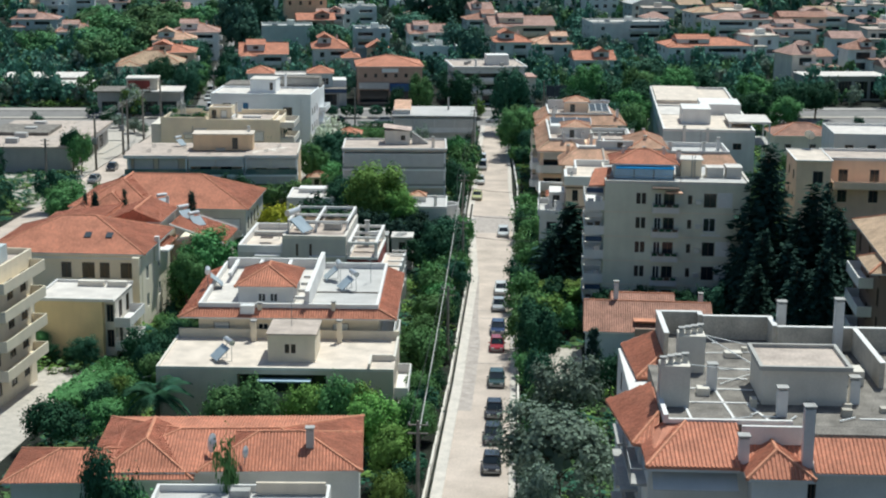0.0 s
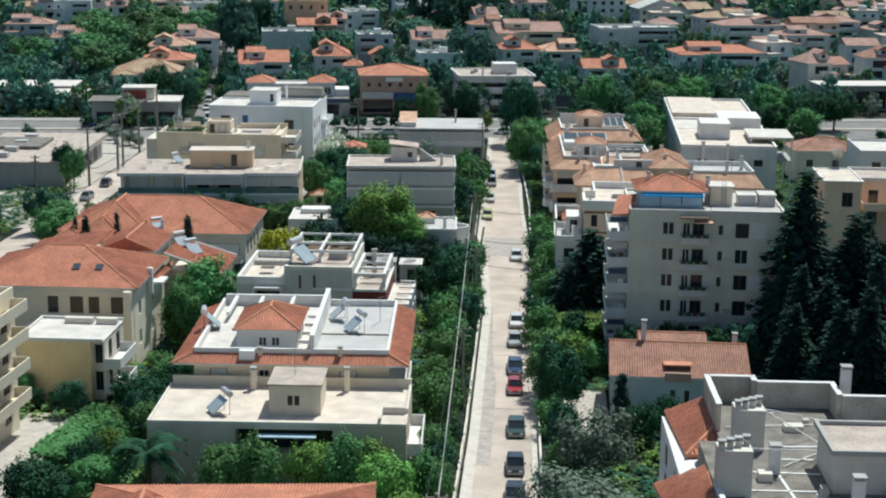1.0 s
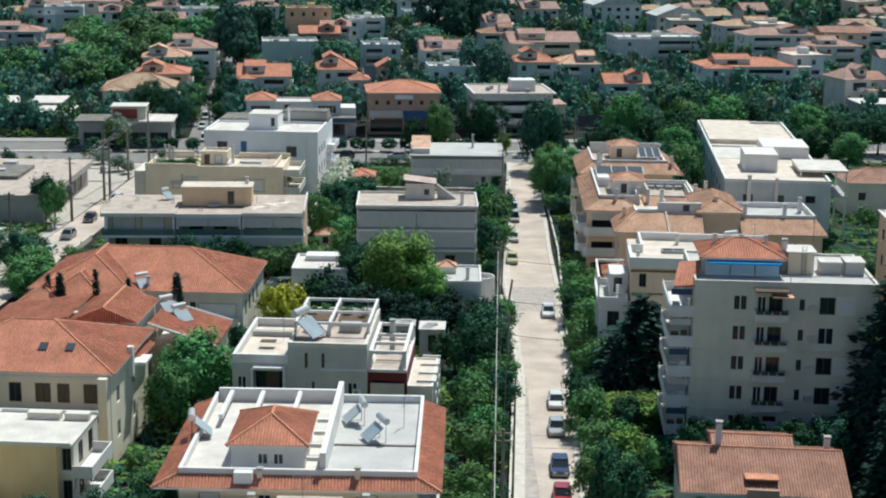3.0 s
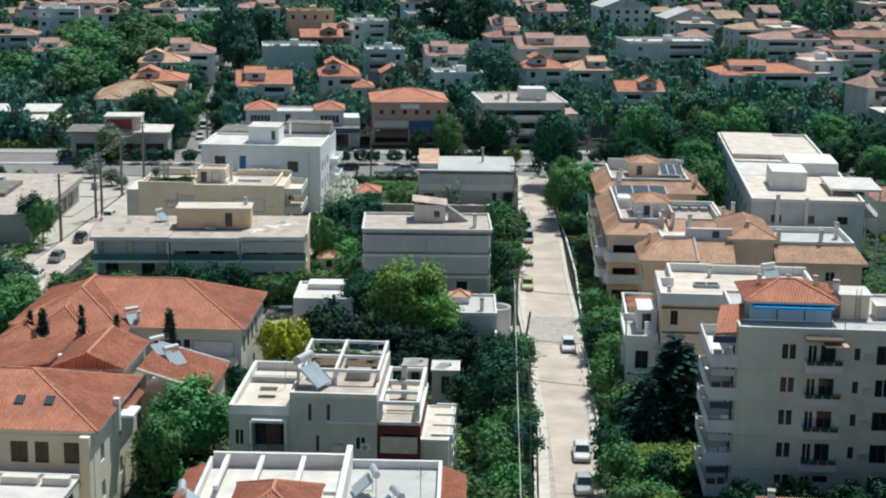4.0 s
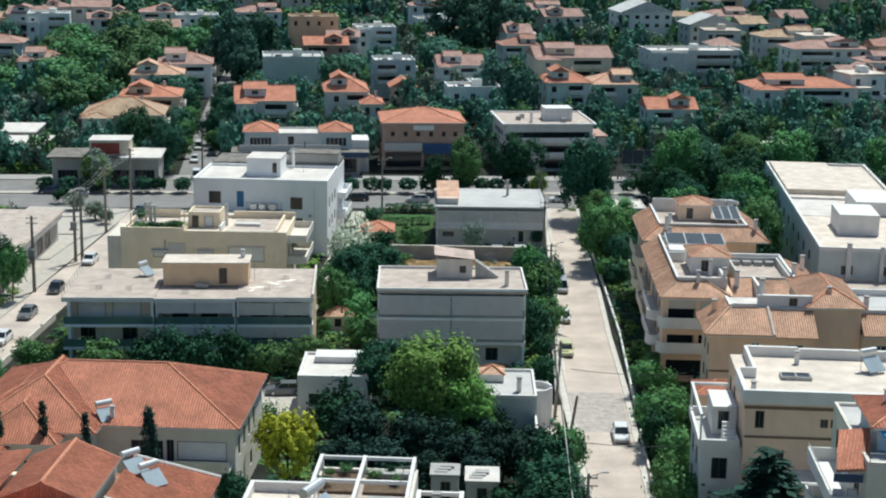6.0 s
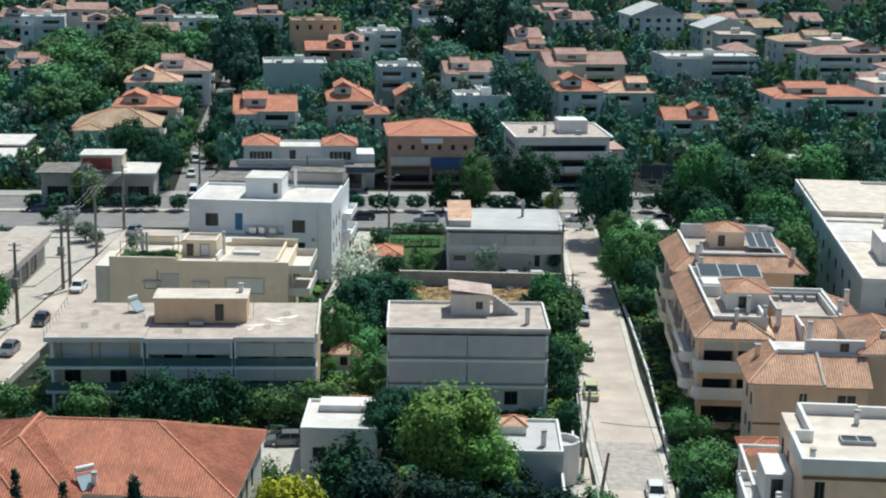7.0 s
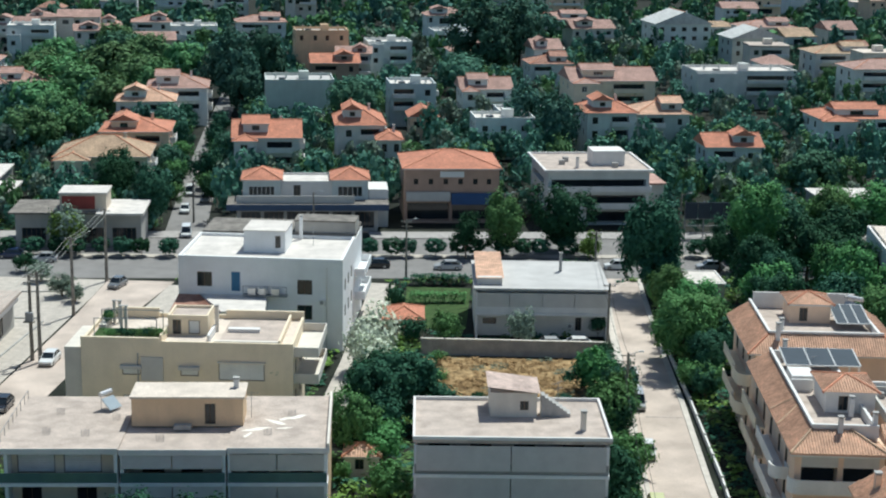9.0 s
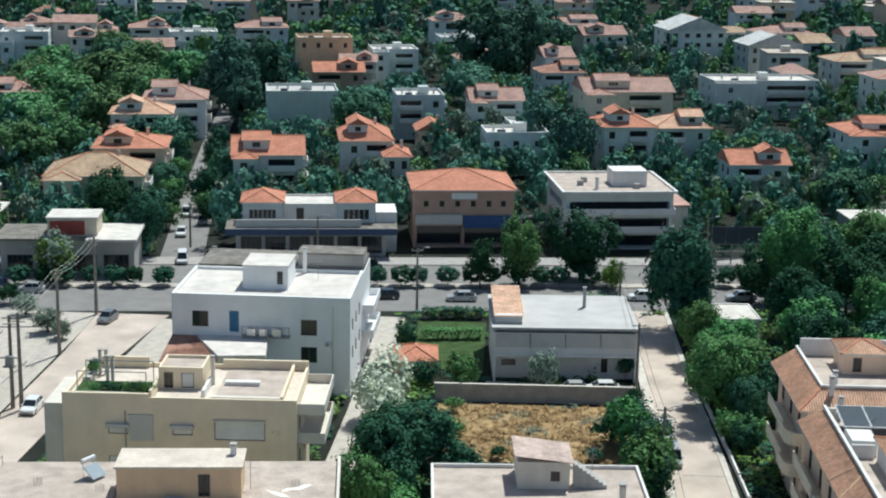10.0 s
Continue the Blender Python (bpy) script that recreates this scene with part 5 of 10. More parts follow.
# ---- houses on the right of the street ----
def block_v():
    ob = thing("apartment_block", "tall white block with red tile skirts and a concrete roof terrace", "building", 8.3, 88.6, 0.5)
    h = 16.45
    walls(ob, 30.0, 25.0, h - 1.25, white_wall, {"f": rows((9.4,), (h - 3.2,), 0.55, 1.0, "d") + rows((16, 20), (h - 3.4,), 1.2, 1.3, "d"), "l": rows((3, 8, 14), (8, 11, 13), 1.3, 1.5, "d")}, at=(0.2, 0.8))
    part("roof", boxes((1.62, 5.0, h - 1.24, 30.2, 17.5, h)), roof_slab, ob, "grey concrete roof terrace")
    part("roof", boxes((2.95, 17.5, h - 1.24, 30.2, 25.75, h)), roof_slab, ob, "grey concrete roof terrace")
    part("roof", boxes((9.5, 3.5, h - 1.24, 30.2, 5.0, h - 0.01)), roof_slab, ob)
    e = h - 1.0
    tile_plane(ob, ((-1.6, 12.6, e), (-0.5, 3.9, e), (1.35, 6.8, h + 0.1), (1.5, 12.2, h + 0.1)), tile_red)
    tile_plane(ob, ((-0.5, 3.9, e), (1.2, 3.6, e), (1.35, 6.8, h + 0.1)), tile_red)
    cap(ob, (-0.5, 3.9, e), (1.35, 6.8, h + 0.1))
    tile_plane(ob, ((0.0, 5.4, e), (0.0, 0.0, e), (2.8, 5.0, h + 0.12), (1.6, 5.2, h + 0.1)), tile_red)
    tile_plane(ob, ((0.0, 0.0, e), (5.55, 0.0, e), (5.95, 5.0, h + 0.12), (2.8, 5.0, h + 0.12)), tile_red)
    cap(ob, (0.0, 0.0, e), (2.8, 5.0, h + 0.12))
    tile_plane(ob, ((0.4, 26.3, e), (0.9, 17.6, e), (2.9, 20.0, h + 0.1), (2.9, 25.6, h + 0.1)), tile_red)
    tile_plane(ob, ((0.9, 17.6, e), (3.2, 17.8, e), (2.9, 20.0, h + 0.1)), tile_red)
    cap(ob, (0.9, 17.6, e), (2.9, 20.0, h + 0.1))
    part("eave", boxes((0.05, 0.05, e - 0.34, 5.5, 3.5, e - 0.18)), white_wall, ob)
    part("side_wall", boxes((0.0, 4.6, e - 9.0, 1.45, 12.2, e - 0.2)), white_wall, ob)
    for z in (e - 3.4, e - 6.4):
        part("side_balcony", boxes((-1.1, 4.6, z, -0.004, 12.0, z + 0.16)), concrete, ob)
        part("side_balcony", boxes((-0.7, 13.0, z, 0.196, 17.2, z + 0.16)), concrete, ob)
    skirt(ob, 5.6, 2.6, 9.5, 3.4, h - 1.3, h - 0.4, 2.4, tile_red, "f", relief=True)
    tiled_roof(ob, 6.1, -0.9, 9.3, 3.0, h - 1.35, 1.1, tile_red, "f", "y", relief=True, over=0.4)
    part("gablet_wall", boxes((6.1, -0.9, h - 4.5, 9.3, 0.79, h - 1.36)), white_wall, ob)
    skirt(ob, 9.9, 2.4, 30.0, 3.4, h - 1.2, h + 0.15, 2.5, tile_red, "f", relief=True)
    part("parapet", boxes((1.45, 5.0, h + 0.01, 1.75, 9.6, h + 0.55)), white_wall, ob)
    part("parapet", boxes((1.75, 5.0, h + 0.01, 9.4, 5.25, h + 0.28)), white_wall, ob)
    part("parapet", boxes((5.9, 2.5, h - 0.4, 9.5, 2.75, h + 0.75)), white_wall, ob)
    walls(ob, 5.4, 4.9, h + 2.35, pale_wall, at=(8.1, 9.0), z0=h + 0.01, name="penthouse")
    flat_roof(ob, 7.85, 8.75, 13.75, 14.2, h + 2.35, roof_stone, grey_wall, 0.3, 0.25)
    for a in ((2.9, 19.5, 3.2, 25.7), (3.2, 25.4, 6.2, 25.7), (5.9, 24.6, 6.2, 25.4), (6.2, 24.3, 11.2, 24.6), (10.9, 21.9, 11.2, 24.3), (11.2, 21.6, 30.0, 21.9), (16.5, 13.0, 16.8, 21.6)):
        part("parapet", boxes((a[0], a[1], h + 0.01, a[2], a[3], h + 1.72)), weathered_wall, ob)
        part("coping", boxes((a[0] - 0.04, a[1] - 0.04, h + 1.723, a[2] + 0.04, a[3] + 0.04, h + 1.79)), white_wall, ob)
    part("chimney_wall", boxes((1.5, 8.2, h + 0.01, 3.4, 9.7, h + 2.7)), pale_wall, ob)
    part("chimney_wall", boxes((3.5, 15.7, h + 0.01, 5.3, 17.4, h + 2.6)), pale_wall, ob)
    for i in range(4):
        chimney(ob, 1.5 + 0.5 * i, 8.3 + 0.3 * i, h + 2.7, 0.35, pale_wall, 0.34)
        chimney(ob, 3.5 + 0.46 * i, 15.8 + 0.3 * i, h + 2.6, 0.35, pale_wall, 0.34)
    for x, y, z, hh in ((9.2, 0.5, h - 1.1, 3.6), (5.5, 0.8, h - 1.2, 1.7), (8.7, 6.6, h, 1.7), (5.0, 11.8, h, 1.6), (11.5, 23.6, h, 2.9), (15.1, 21.0, h, 3.8), (13.8, 9.4, h, 1.6)):
        chimney(ob, x, y, z, hh, white_wall, 0.62)
    for a, b in (((3.2, 9.2), (8.0, 9.2)), ((5.5, 12.2), (6.0, 5.3)), ((3.4, 12.2), (8.0, 12.0)), ((6.4, 16.6), (9.6, 16.8)), ((6.0, 14.4), (8.0, 14.4)), ((3.3, 5.3), (3.1, 9.2)), ((8.2, 5.3), (7.2, 8.9)), ((9.6, 17.0), (12.8, 23.0)), ((13.8, 6.4), (30.0, 6.5))):
        bm = bmesh.new()
        q = Vector((b[1] - a[1], a[0] - b[0], 0)).normalized() * 0.09
        box_pts = [Vector((*a, 0)) - q, Vector((*b, 0)) - q, Vector((*b, 0)) + q, Vector((*a, 0)) + q]
        lo, hi = [bm.verts.new((p.x, p.y, h + 0.006)) for p in box_pts], [bm.verts.new((p.x, p.y, h + 0.06)) for p in box_pts]
        bm.faces.new(hi)
        for k in range(4):
            bm.faces.new((lo[k], lo[(k + 1) % 4], hi[(k + 1) % 4], hi[k]))
        part("roof_kerb", bm, white_wall, ob)
    for a, b in (((3.4, 9.0, h + 2.6), (9.4, 16.0, h + 0.05)), ((5.2, 16.5, h + 2.5), (10.5, 13.2, h + 0.05)), ((5.2, 16.5, h + 2.5), (12.0, 20.5, h + 0.05)), ((6.0, 13.0, h + 0.1), (9.6, 16.6, h + 0.1)), ((3.6, 20.0, h + 0.1), (11.0, 21.0, h + 0.1))):
        bm = bmesh.new()
        bar(bm, a, b, 0.035, 5)
        part("stay_wire", bm, frame_white, ob)
    for u, v, a, b, z in ((10.2, 14.2, 11.6, 15.4, 0.7), (4.2, 10.6, 5.0, 11.4, 0.5), (13.4, 13.4, 15.6, 15.0, 1.0), (7.2, 19.4, 8.4, 20.2, 0.4)):
        part("roof_box", boxes((u, v, h + 0.006, a, b, h + z)), pale_wall, ob)
    bm = bmesh.new()
    low = [bm.verts.new(p) for p in ((0.4, -0.5, h - 2.3), (5.4, -0.5, h - 2.3), (5.4, 0.79, h - 1.62), (0.4, 0.79, h - 1.62))]
    top = [bm.verts.new((v.co.x, v.co.y, v.co.z + 0.06)) for v in low]
    for q in (low[::-1], top, *((low[i], low[(i + 1) % 4], top[(i + 1) % 4], top[i]) for i in range(4))):
        bm.faces.new(q)
    part("awning", bm, awning_grey, ob, "grey sun awning over a balcony")
    clutter = random.Random(17)
    for k in range(16):
        u, v = clutter.uniform(6.0, 15.5), clutter.choice((clutter.uniform(14.8, 23.0), clutter.uniform(5.6, 8.4)))
        if k % 2:
            bm = bmesh.new()
            bar(bm, (u, v, h + 0.1), (u + clutter.uniform(-1.8, 1.8), v + clutter.uniform(-0.8, 0.8), h + 0.14), 0.05, 5)
            part("loose_pipe", bm, frame_white, ob)
        else:
            part("roof_box", boxes((u, v, h + 0.006, u + clutter.uniform(0.3, 0.8), v + clutter.uniform(0.3, 0.7), h + clutter.uniform(0.2, 0.6))), weathered_wall, ob)
    for z in (h - 9.4, h - 6.4):
        balcony(ob, 30, 27, "f", 0.2, 7.0, z, 1.6, white_wall, at=(0.2, 0.8))
    for z in (h - 8.4, h - 5.4, h - 2.6):
        balcony(ob, 30, 27, "l", 20.0, 26.5, z, 1.0, concrete, rail=True, at=(0.2, 0.8))


def house_red():
    ob = thing("house", "pale blue house under a faded clay tile roof", "house", 8.4, 164.8, -2.5)
    w, d, h = 13.4, 12.0, 4.7
    walls(ob, w, d, h, blue_wall, {"f": rows((5.8, 7.2), (2.2,), 0.5, 1.3, "d") + rows((10.5,), (2.4,), 0.7, 0.7, "d"), "l": rows((3, 7), (1.5,), 1.2, 1.4)})
    tiled_roof(ob, 0, 0, w, d, h, 1.9, tile_brown, "", relief=True, over=0.3)
    walls(ob, 6.1, 5.6, h + 1.2, blue_wall, at=(3.2, 5.7), z0=h)
    tiled_roof(ob, 3.0, 5.2, 9.5, 12.0, h + 1.2, 1.0, tile_brown, "", relief=True, over=0.3)
    chimney(ob, 3.0, 6.2, h + 1.0, 3.0)
    chimney(ob, 12.4, 7.4, h, 2.6)
    # Solid dark box: the recess shade is put into its colour.
    part("dormer", boxes((5.3, 1.2, h - 0.3, 7.7, 2.1, h + 1.0)), frame_dark, ob, "dark box painted as a shaded roof terrace recess")
    part("dormer_lintel", boxes((5.1, 0.95, h + 1.0, 7.9, 2.3, h + 1.12)), cap_red, ob)
    part("terrace_front", boxes((5.2, -0.3, h - 0.25, 7.8, 0.0, h + 0.62)), brick_wall, ob, "low brick front of a roof terrace")


def block_apartment():
    ob = thing("apartment_block", "five-storey cream apartment block with white balconies", "building", 11.4, 188.6, -1.0)
    w, d, h = 17.4, 13.0, 17.5
    zs = (3.0, 6.0, 9.0, 12.0, 15.0)
    f = []
    for z in zs:
        f += [(3.8, z, 0.52, 1.35, "d"), (4.45, z, 0.52, 1.35, "d"), (6.0, z - 0.65, 0.85, 2.0, "w"), (7.1, z - 0.65, 1.3, 2.0, "d"), (10.0, z + 0.05, 0.5, 1.1, "d"), (11.9, z - 0.3, 1.5, 1.7, "d" if z > 13 or z < 10 else "w")]
    walls(ob, w, d, h, apt_wall, {"f": f, "l": rows((1.6, 5.0, 9.0), [z - 0.65 for z in zs], 1.8, 2.0, "d")})
    for k, z in enumerate(zs):
        balcony(ob, w, d, "f", 5.7, 8.9, z - 0.75, 1.1, white_wall, 0.85)
        part("balcony_rail", boxes((5.7, -1.1, z + 0.2, 8.9, -1.04, z + 0.26)), frame_dark, ob)
        for i in range(4):
            part("flower_trough", boxes((5.8 + 0.78 * i, -1.36, z - 0.12, 6.44 + 0.78 * i, -1.106, z + 0.14)), leaf_dark if (i + k) % 3 else frame_dark, ob)
        if z > 13 or z < 10:
            part("blind_box", boxes((13.5, -0.08, z - 0.3, 15.3, -0.004, z + 1.5)), shutter_mat, ob, "closed pale roller blind")
        else:
            part("window_ledge", boxes((11.7, -0.3, z - 0.8, 14.0, -0.004, z - 0.62)), white_wall, ob)
        balcony(ob, w, d, "l", 3.0, 13.0, z - 0.75, 2.3, white_wall, 0.95)
        part("side_rail", boxes((-2.3, 0.02, z + 0.5, -2.25, 9.9, z + 0.55)), rail_metal, ob)
        part("balcony_clutter", boxes((-2.0, 0.5, z - 0.74, -1.3, 1.2, z + 0.35), (-1.1, 0.3, z - 0.74, -0.5, 0.8, z + 0.6)), (frame_dark, awning_grey, tank_metal)[k % 3], ob)
        part("sun_blind", boxes((-2.2, 0.12, z + 1.25, -0.2, 0.17, z + 1.85)), awning_grey if k % 2 else awning_dark, ob)
    for z in (1.35, 4.35, 7.35, 10.35, 13.35):
        part("string_course", boxes((0.0, -0.05, z + 0.55, w, -0.004, z + 0.67)), cream_wall, ob)
    part("blind_box", boxes((5.75, -1.15, zs[0] - 0.1, 8.85, -1.12, zs[0] + 1.2)), awning_grey, ob, "grey awning dropped over a balcony")
    flat_roof(ob, 0, 0, w, d, h, roof_grey, pale_wall, 0.3, 0.25)
    part("awning", boxes((5.6, -1.5, h - 0.42, 8.8, -0.01, h - 0.3)), frame_dark, ob)
    part("awning", boxes((7.2, -1.8, h - 0.9, 9.2, -0.3, h - 0.78)), tile_orange, ob, "faded orange sun awning")
    walls(ob, 7.2, 6.0, h + 1.75, blue_wall, {"r": rows((1.2,), (h + 0.3,), 1.0, 1.3, "d")}, at=(1.2, 3.0), z0=h + 0.07, name="penthouse")
    for i in range(3):
        part("blind_panel", boxes((1.26 + 2.4 * i, 2.88, h + 0.1, 3.54 + 2.4 * i, 2.98, h + 1.5)), sheet_blue, ob, "pale blue sheeting panel")
        part("blind_post", boxes((3.56 + 2.4 * i, 2.84, h + 0.1, 3.64 + 2.4 * i, 2.98, h + 1.5)), frame_dark, ob)
    tiled_roof(ob, 0.9, 2.6, 8.7, 9.0, h + 1.8, 1.3, tile_red, "lr", relief=True, over=0.3)
    part("awning", boxes((1.4, 1.9, h + 1.42, 8.4, 2.86, h + 1.62)), awning_blue, ob, "bright blue tarpaulin awning")
    tile_plane(ob, ((-2.0, 0.4, h - 0.5), (0.2, 0.4, h - 0.3), (1.0, 4.6, h + 1.2), (-1.2, 4.6, h + 0.9)), tile_red)
    part("roof_pier", boxes((-0.9, 2.0, h - 2.0, -0.01, 4.4, h - 0.2)), white_wall, ob)
    part("roof_hut", boxes((9.4, 4.4, h + 0.07, 11.9, 7.4, h + 2.2)), tan_wall, ob)
    part("roof_hut_slab", boxes((9.2, 4.2, h + 2.204, 12.1, 7.6, h + 2.35)), roof_white, ob)
    bm = bmesh.new()
    for x in (10.7, 11.1):
        bar(bm, (x, 4.32, h + 0.07), (x, 4.32, h + 2.9), 0.03, 4)
    for k in range(8):
        bar(bm, (10.7, 4.32, h + 0.4 + 0.3 * k), (11.1, 4.32, h + 0.4 + 0.3 * k), 0.025, 4)
    part("ladder", bm, rail_metal, ob)
    chimney(ob, 8.9, 5.6, h + 0.07, 3.0)
    for u in (2.2, 4.8, 7.2):
        chimney(ob, u, 6.2, h + 2.6, 0.7, white_wall, 0.35)
    for u, v, a, b, z in ((12.6, 4.6, 14.6, 6.6, 1.2), (15.0, 4.4, 16.8, 7.0, 1.3)):
        part("roof_hut", boxes((u, v, h + 0.07, a, b, h + z)), warm_grey, ob)
        part("roof_hut_slab", boxes((u - 0.1, v - 0.1, h + z + 0.004, a + 0.1, b + 0.1, h + z + 0.14)), roof_white, ob)
    part("roof_rail", boxes((0.1, -0.02, h + 0.31, 0.16, 0.04, h + 0.9), (17.2, -0.02, h + 0.31, 17.26, 0.04, h + 0.9), (9.0, -0.02, h + 0.31, 9.06, 0.04, h + 0.9), (0.1, -0.02, h + 0.9, 17.26, 0.04, h + 0.95)), rail_metal, ob)
    for z in zs[1:]:
        part("fan_unit", boxes((10.9, -0.35, z + 0.1, 11.6, -0.01, z + 0.6)), tank_metal, ob)


def block_d():
    ob = thing("house", "peach house with a broad cream roof terrace and white parapets", "house", 7.8, 219.6, -1)
    w, d, h = 17.0, 13.0, 13.0
    walls(ob, w, d, h, peach_wall, {"f": [(0.9, 10.2, 0.8, 1.6, "d"), (6.6, 10.4, 0.7, 0.8, "d"), (7.5, 10.4, 0.7, 0.8, "d")] + rows((2.4, 6.4), (6.8,), 1.2, 1.4, "d"), "l": rows((1.5, 4.6), (3, 6, 9.6), 1.1, 1.9, "d")})
    part("roof", boxes((0.02, 0.02, h + 0.004, w - 0.02, d - 0.02, h + 0.06)), roof_cream, ob, "bright cream screed roof deck")
    for a in ((-0.25, -0.25, 8.4, 0.15), (-0.25, 0.15, 0.15, 6.0), (0.15, 5.7, 1.6, 6.0), (1.3, 6.0, 1.6, d), (1.6, d - 0.3, 6.4, d + 0.1), (6.4, d - 0.7, w, d - 0.3), (w - 0.3, 0.15, w, d - 0.7), (8.4, -0.25, w, 0.15)):
        part("parapet", boxes((a[0], a[1], h - 0.5, a[2], a[3], h + (0.75 if a[1] < 5 else 1.0))), white_wall, ob)
    # Brown strip paints the shadow line below the parapet.
    part("shadow_gap", boxes((-0.1, -0.12, h - 1.0, 8.4, -0.005, h - 0.75)), brown_wall, ob)
    part("string_course", boxes((0, -0.1, 9.3, 9.4, -0.004, 9.5)), brown_wall, ob)
    hatch_ob = part("roof_hatch", boxes((3.8, 5.2, h + 0.07, 6.6, 5.35, h + 0.4), (3.8, 6.6, h + 0.07, 6.6, 6.75, h + 0.4), (3.8, 5.35, h + 0.07, 3.95, 6.6, h + 0.4), (6.45, 5.35, h + 0.07, 6.6, 6.6, h + 0.4), (5.13, 5.35, h + 0.07, 5.28, 6.6, h + 0.4)), concrete, ob, "grey kerb of a double roof light")
    for u in (3.96, 5.29):
        part("pane", boxes((u, 5.36, h + 0.2, u + 1.15, 6.59, h + 0.3)), panel_glass, hatch_ob)
    chimney(ob, 5.8, 10.4, h, 1.1, white_wall, 0.4)
    chimney(ob, 0.5, 0.5, h - 0.4, 1.5, white_wall, 0.4)
    m = ob.matrix_basis
    p = m @ Vector((12.2, 7.4, h + 0.07))
    solar_heater(p.x, p.y, p.z, 30)
    # stepped balconies facing the street
    walls(ob, 3.6, 9.0, 7.9, white_wall, {"f": rows((1.0,), (5.0,), 1.4, 2.0, "d"), "l": rows((1.5, 5.0), (2.0, 5.0), 1.3, 1.9, "d")}, at=(-3.605, 0.8))
    flat_roof(ob, -3.9, 0.5, -0.26, 10.0, 7.9, roof_grey, white_wall, 0.85, 0.25)
    for u, v in ((-3.8, 0.6), (-3.8, 9.7), (-0.6, 9.7)):
        part("post", boxes((u, v, 8.76, u + 0.18, v + 0.18, 10.9)), white_wall, ob)
    part("pergola_beam", boxes((-3.85, 0.55, 10.9, -3.6, 9.95, 11.15), (-3.6, 9.7, 10.9, -0.26, 9.95, 11.15)), white_wall, ob)
    walls(ob, 2.2, 5.0, 10.6, white_wall, {"f": rows((0.5,), (8.4,), 1.0, 1.8, "d")}, at=(-2.3, 4.4), z0=7.97, name="stair_house")
    for k in range(7):
        part("step", boxes((-1.6, 0.9 + 0.3 * k, 7.97, -0.5, 1.195 + 0.3 * k, 8.2 + 0.25 * k)), white_wall, ob)
    walls(ob, 6.0, 4.0, 6.4, peach_wall, {"f": rows((1.6, 3.6), (3.6,), 1.0, 1.5, "d")}, at=(1.0, -4.01))
    flat_roof(ob, 0.8, -4.2, 7.2, -0.02, 6.4, roof_white, white_wall, 0.4, 0.25, "flr")
    tiled_roof(ob, -2.4, 16.6, 1.4, 20.6, 7.6, 0.9, tile_red, "l", relief=True, over=0.3)
    part("porch", boxes((-2.3, 16.7, -0.4, 1.3, 20.5, 7.59)), peach_wall, ob)


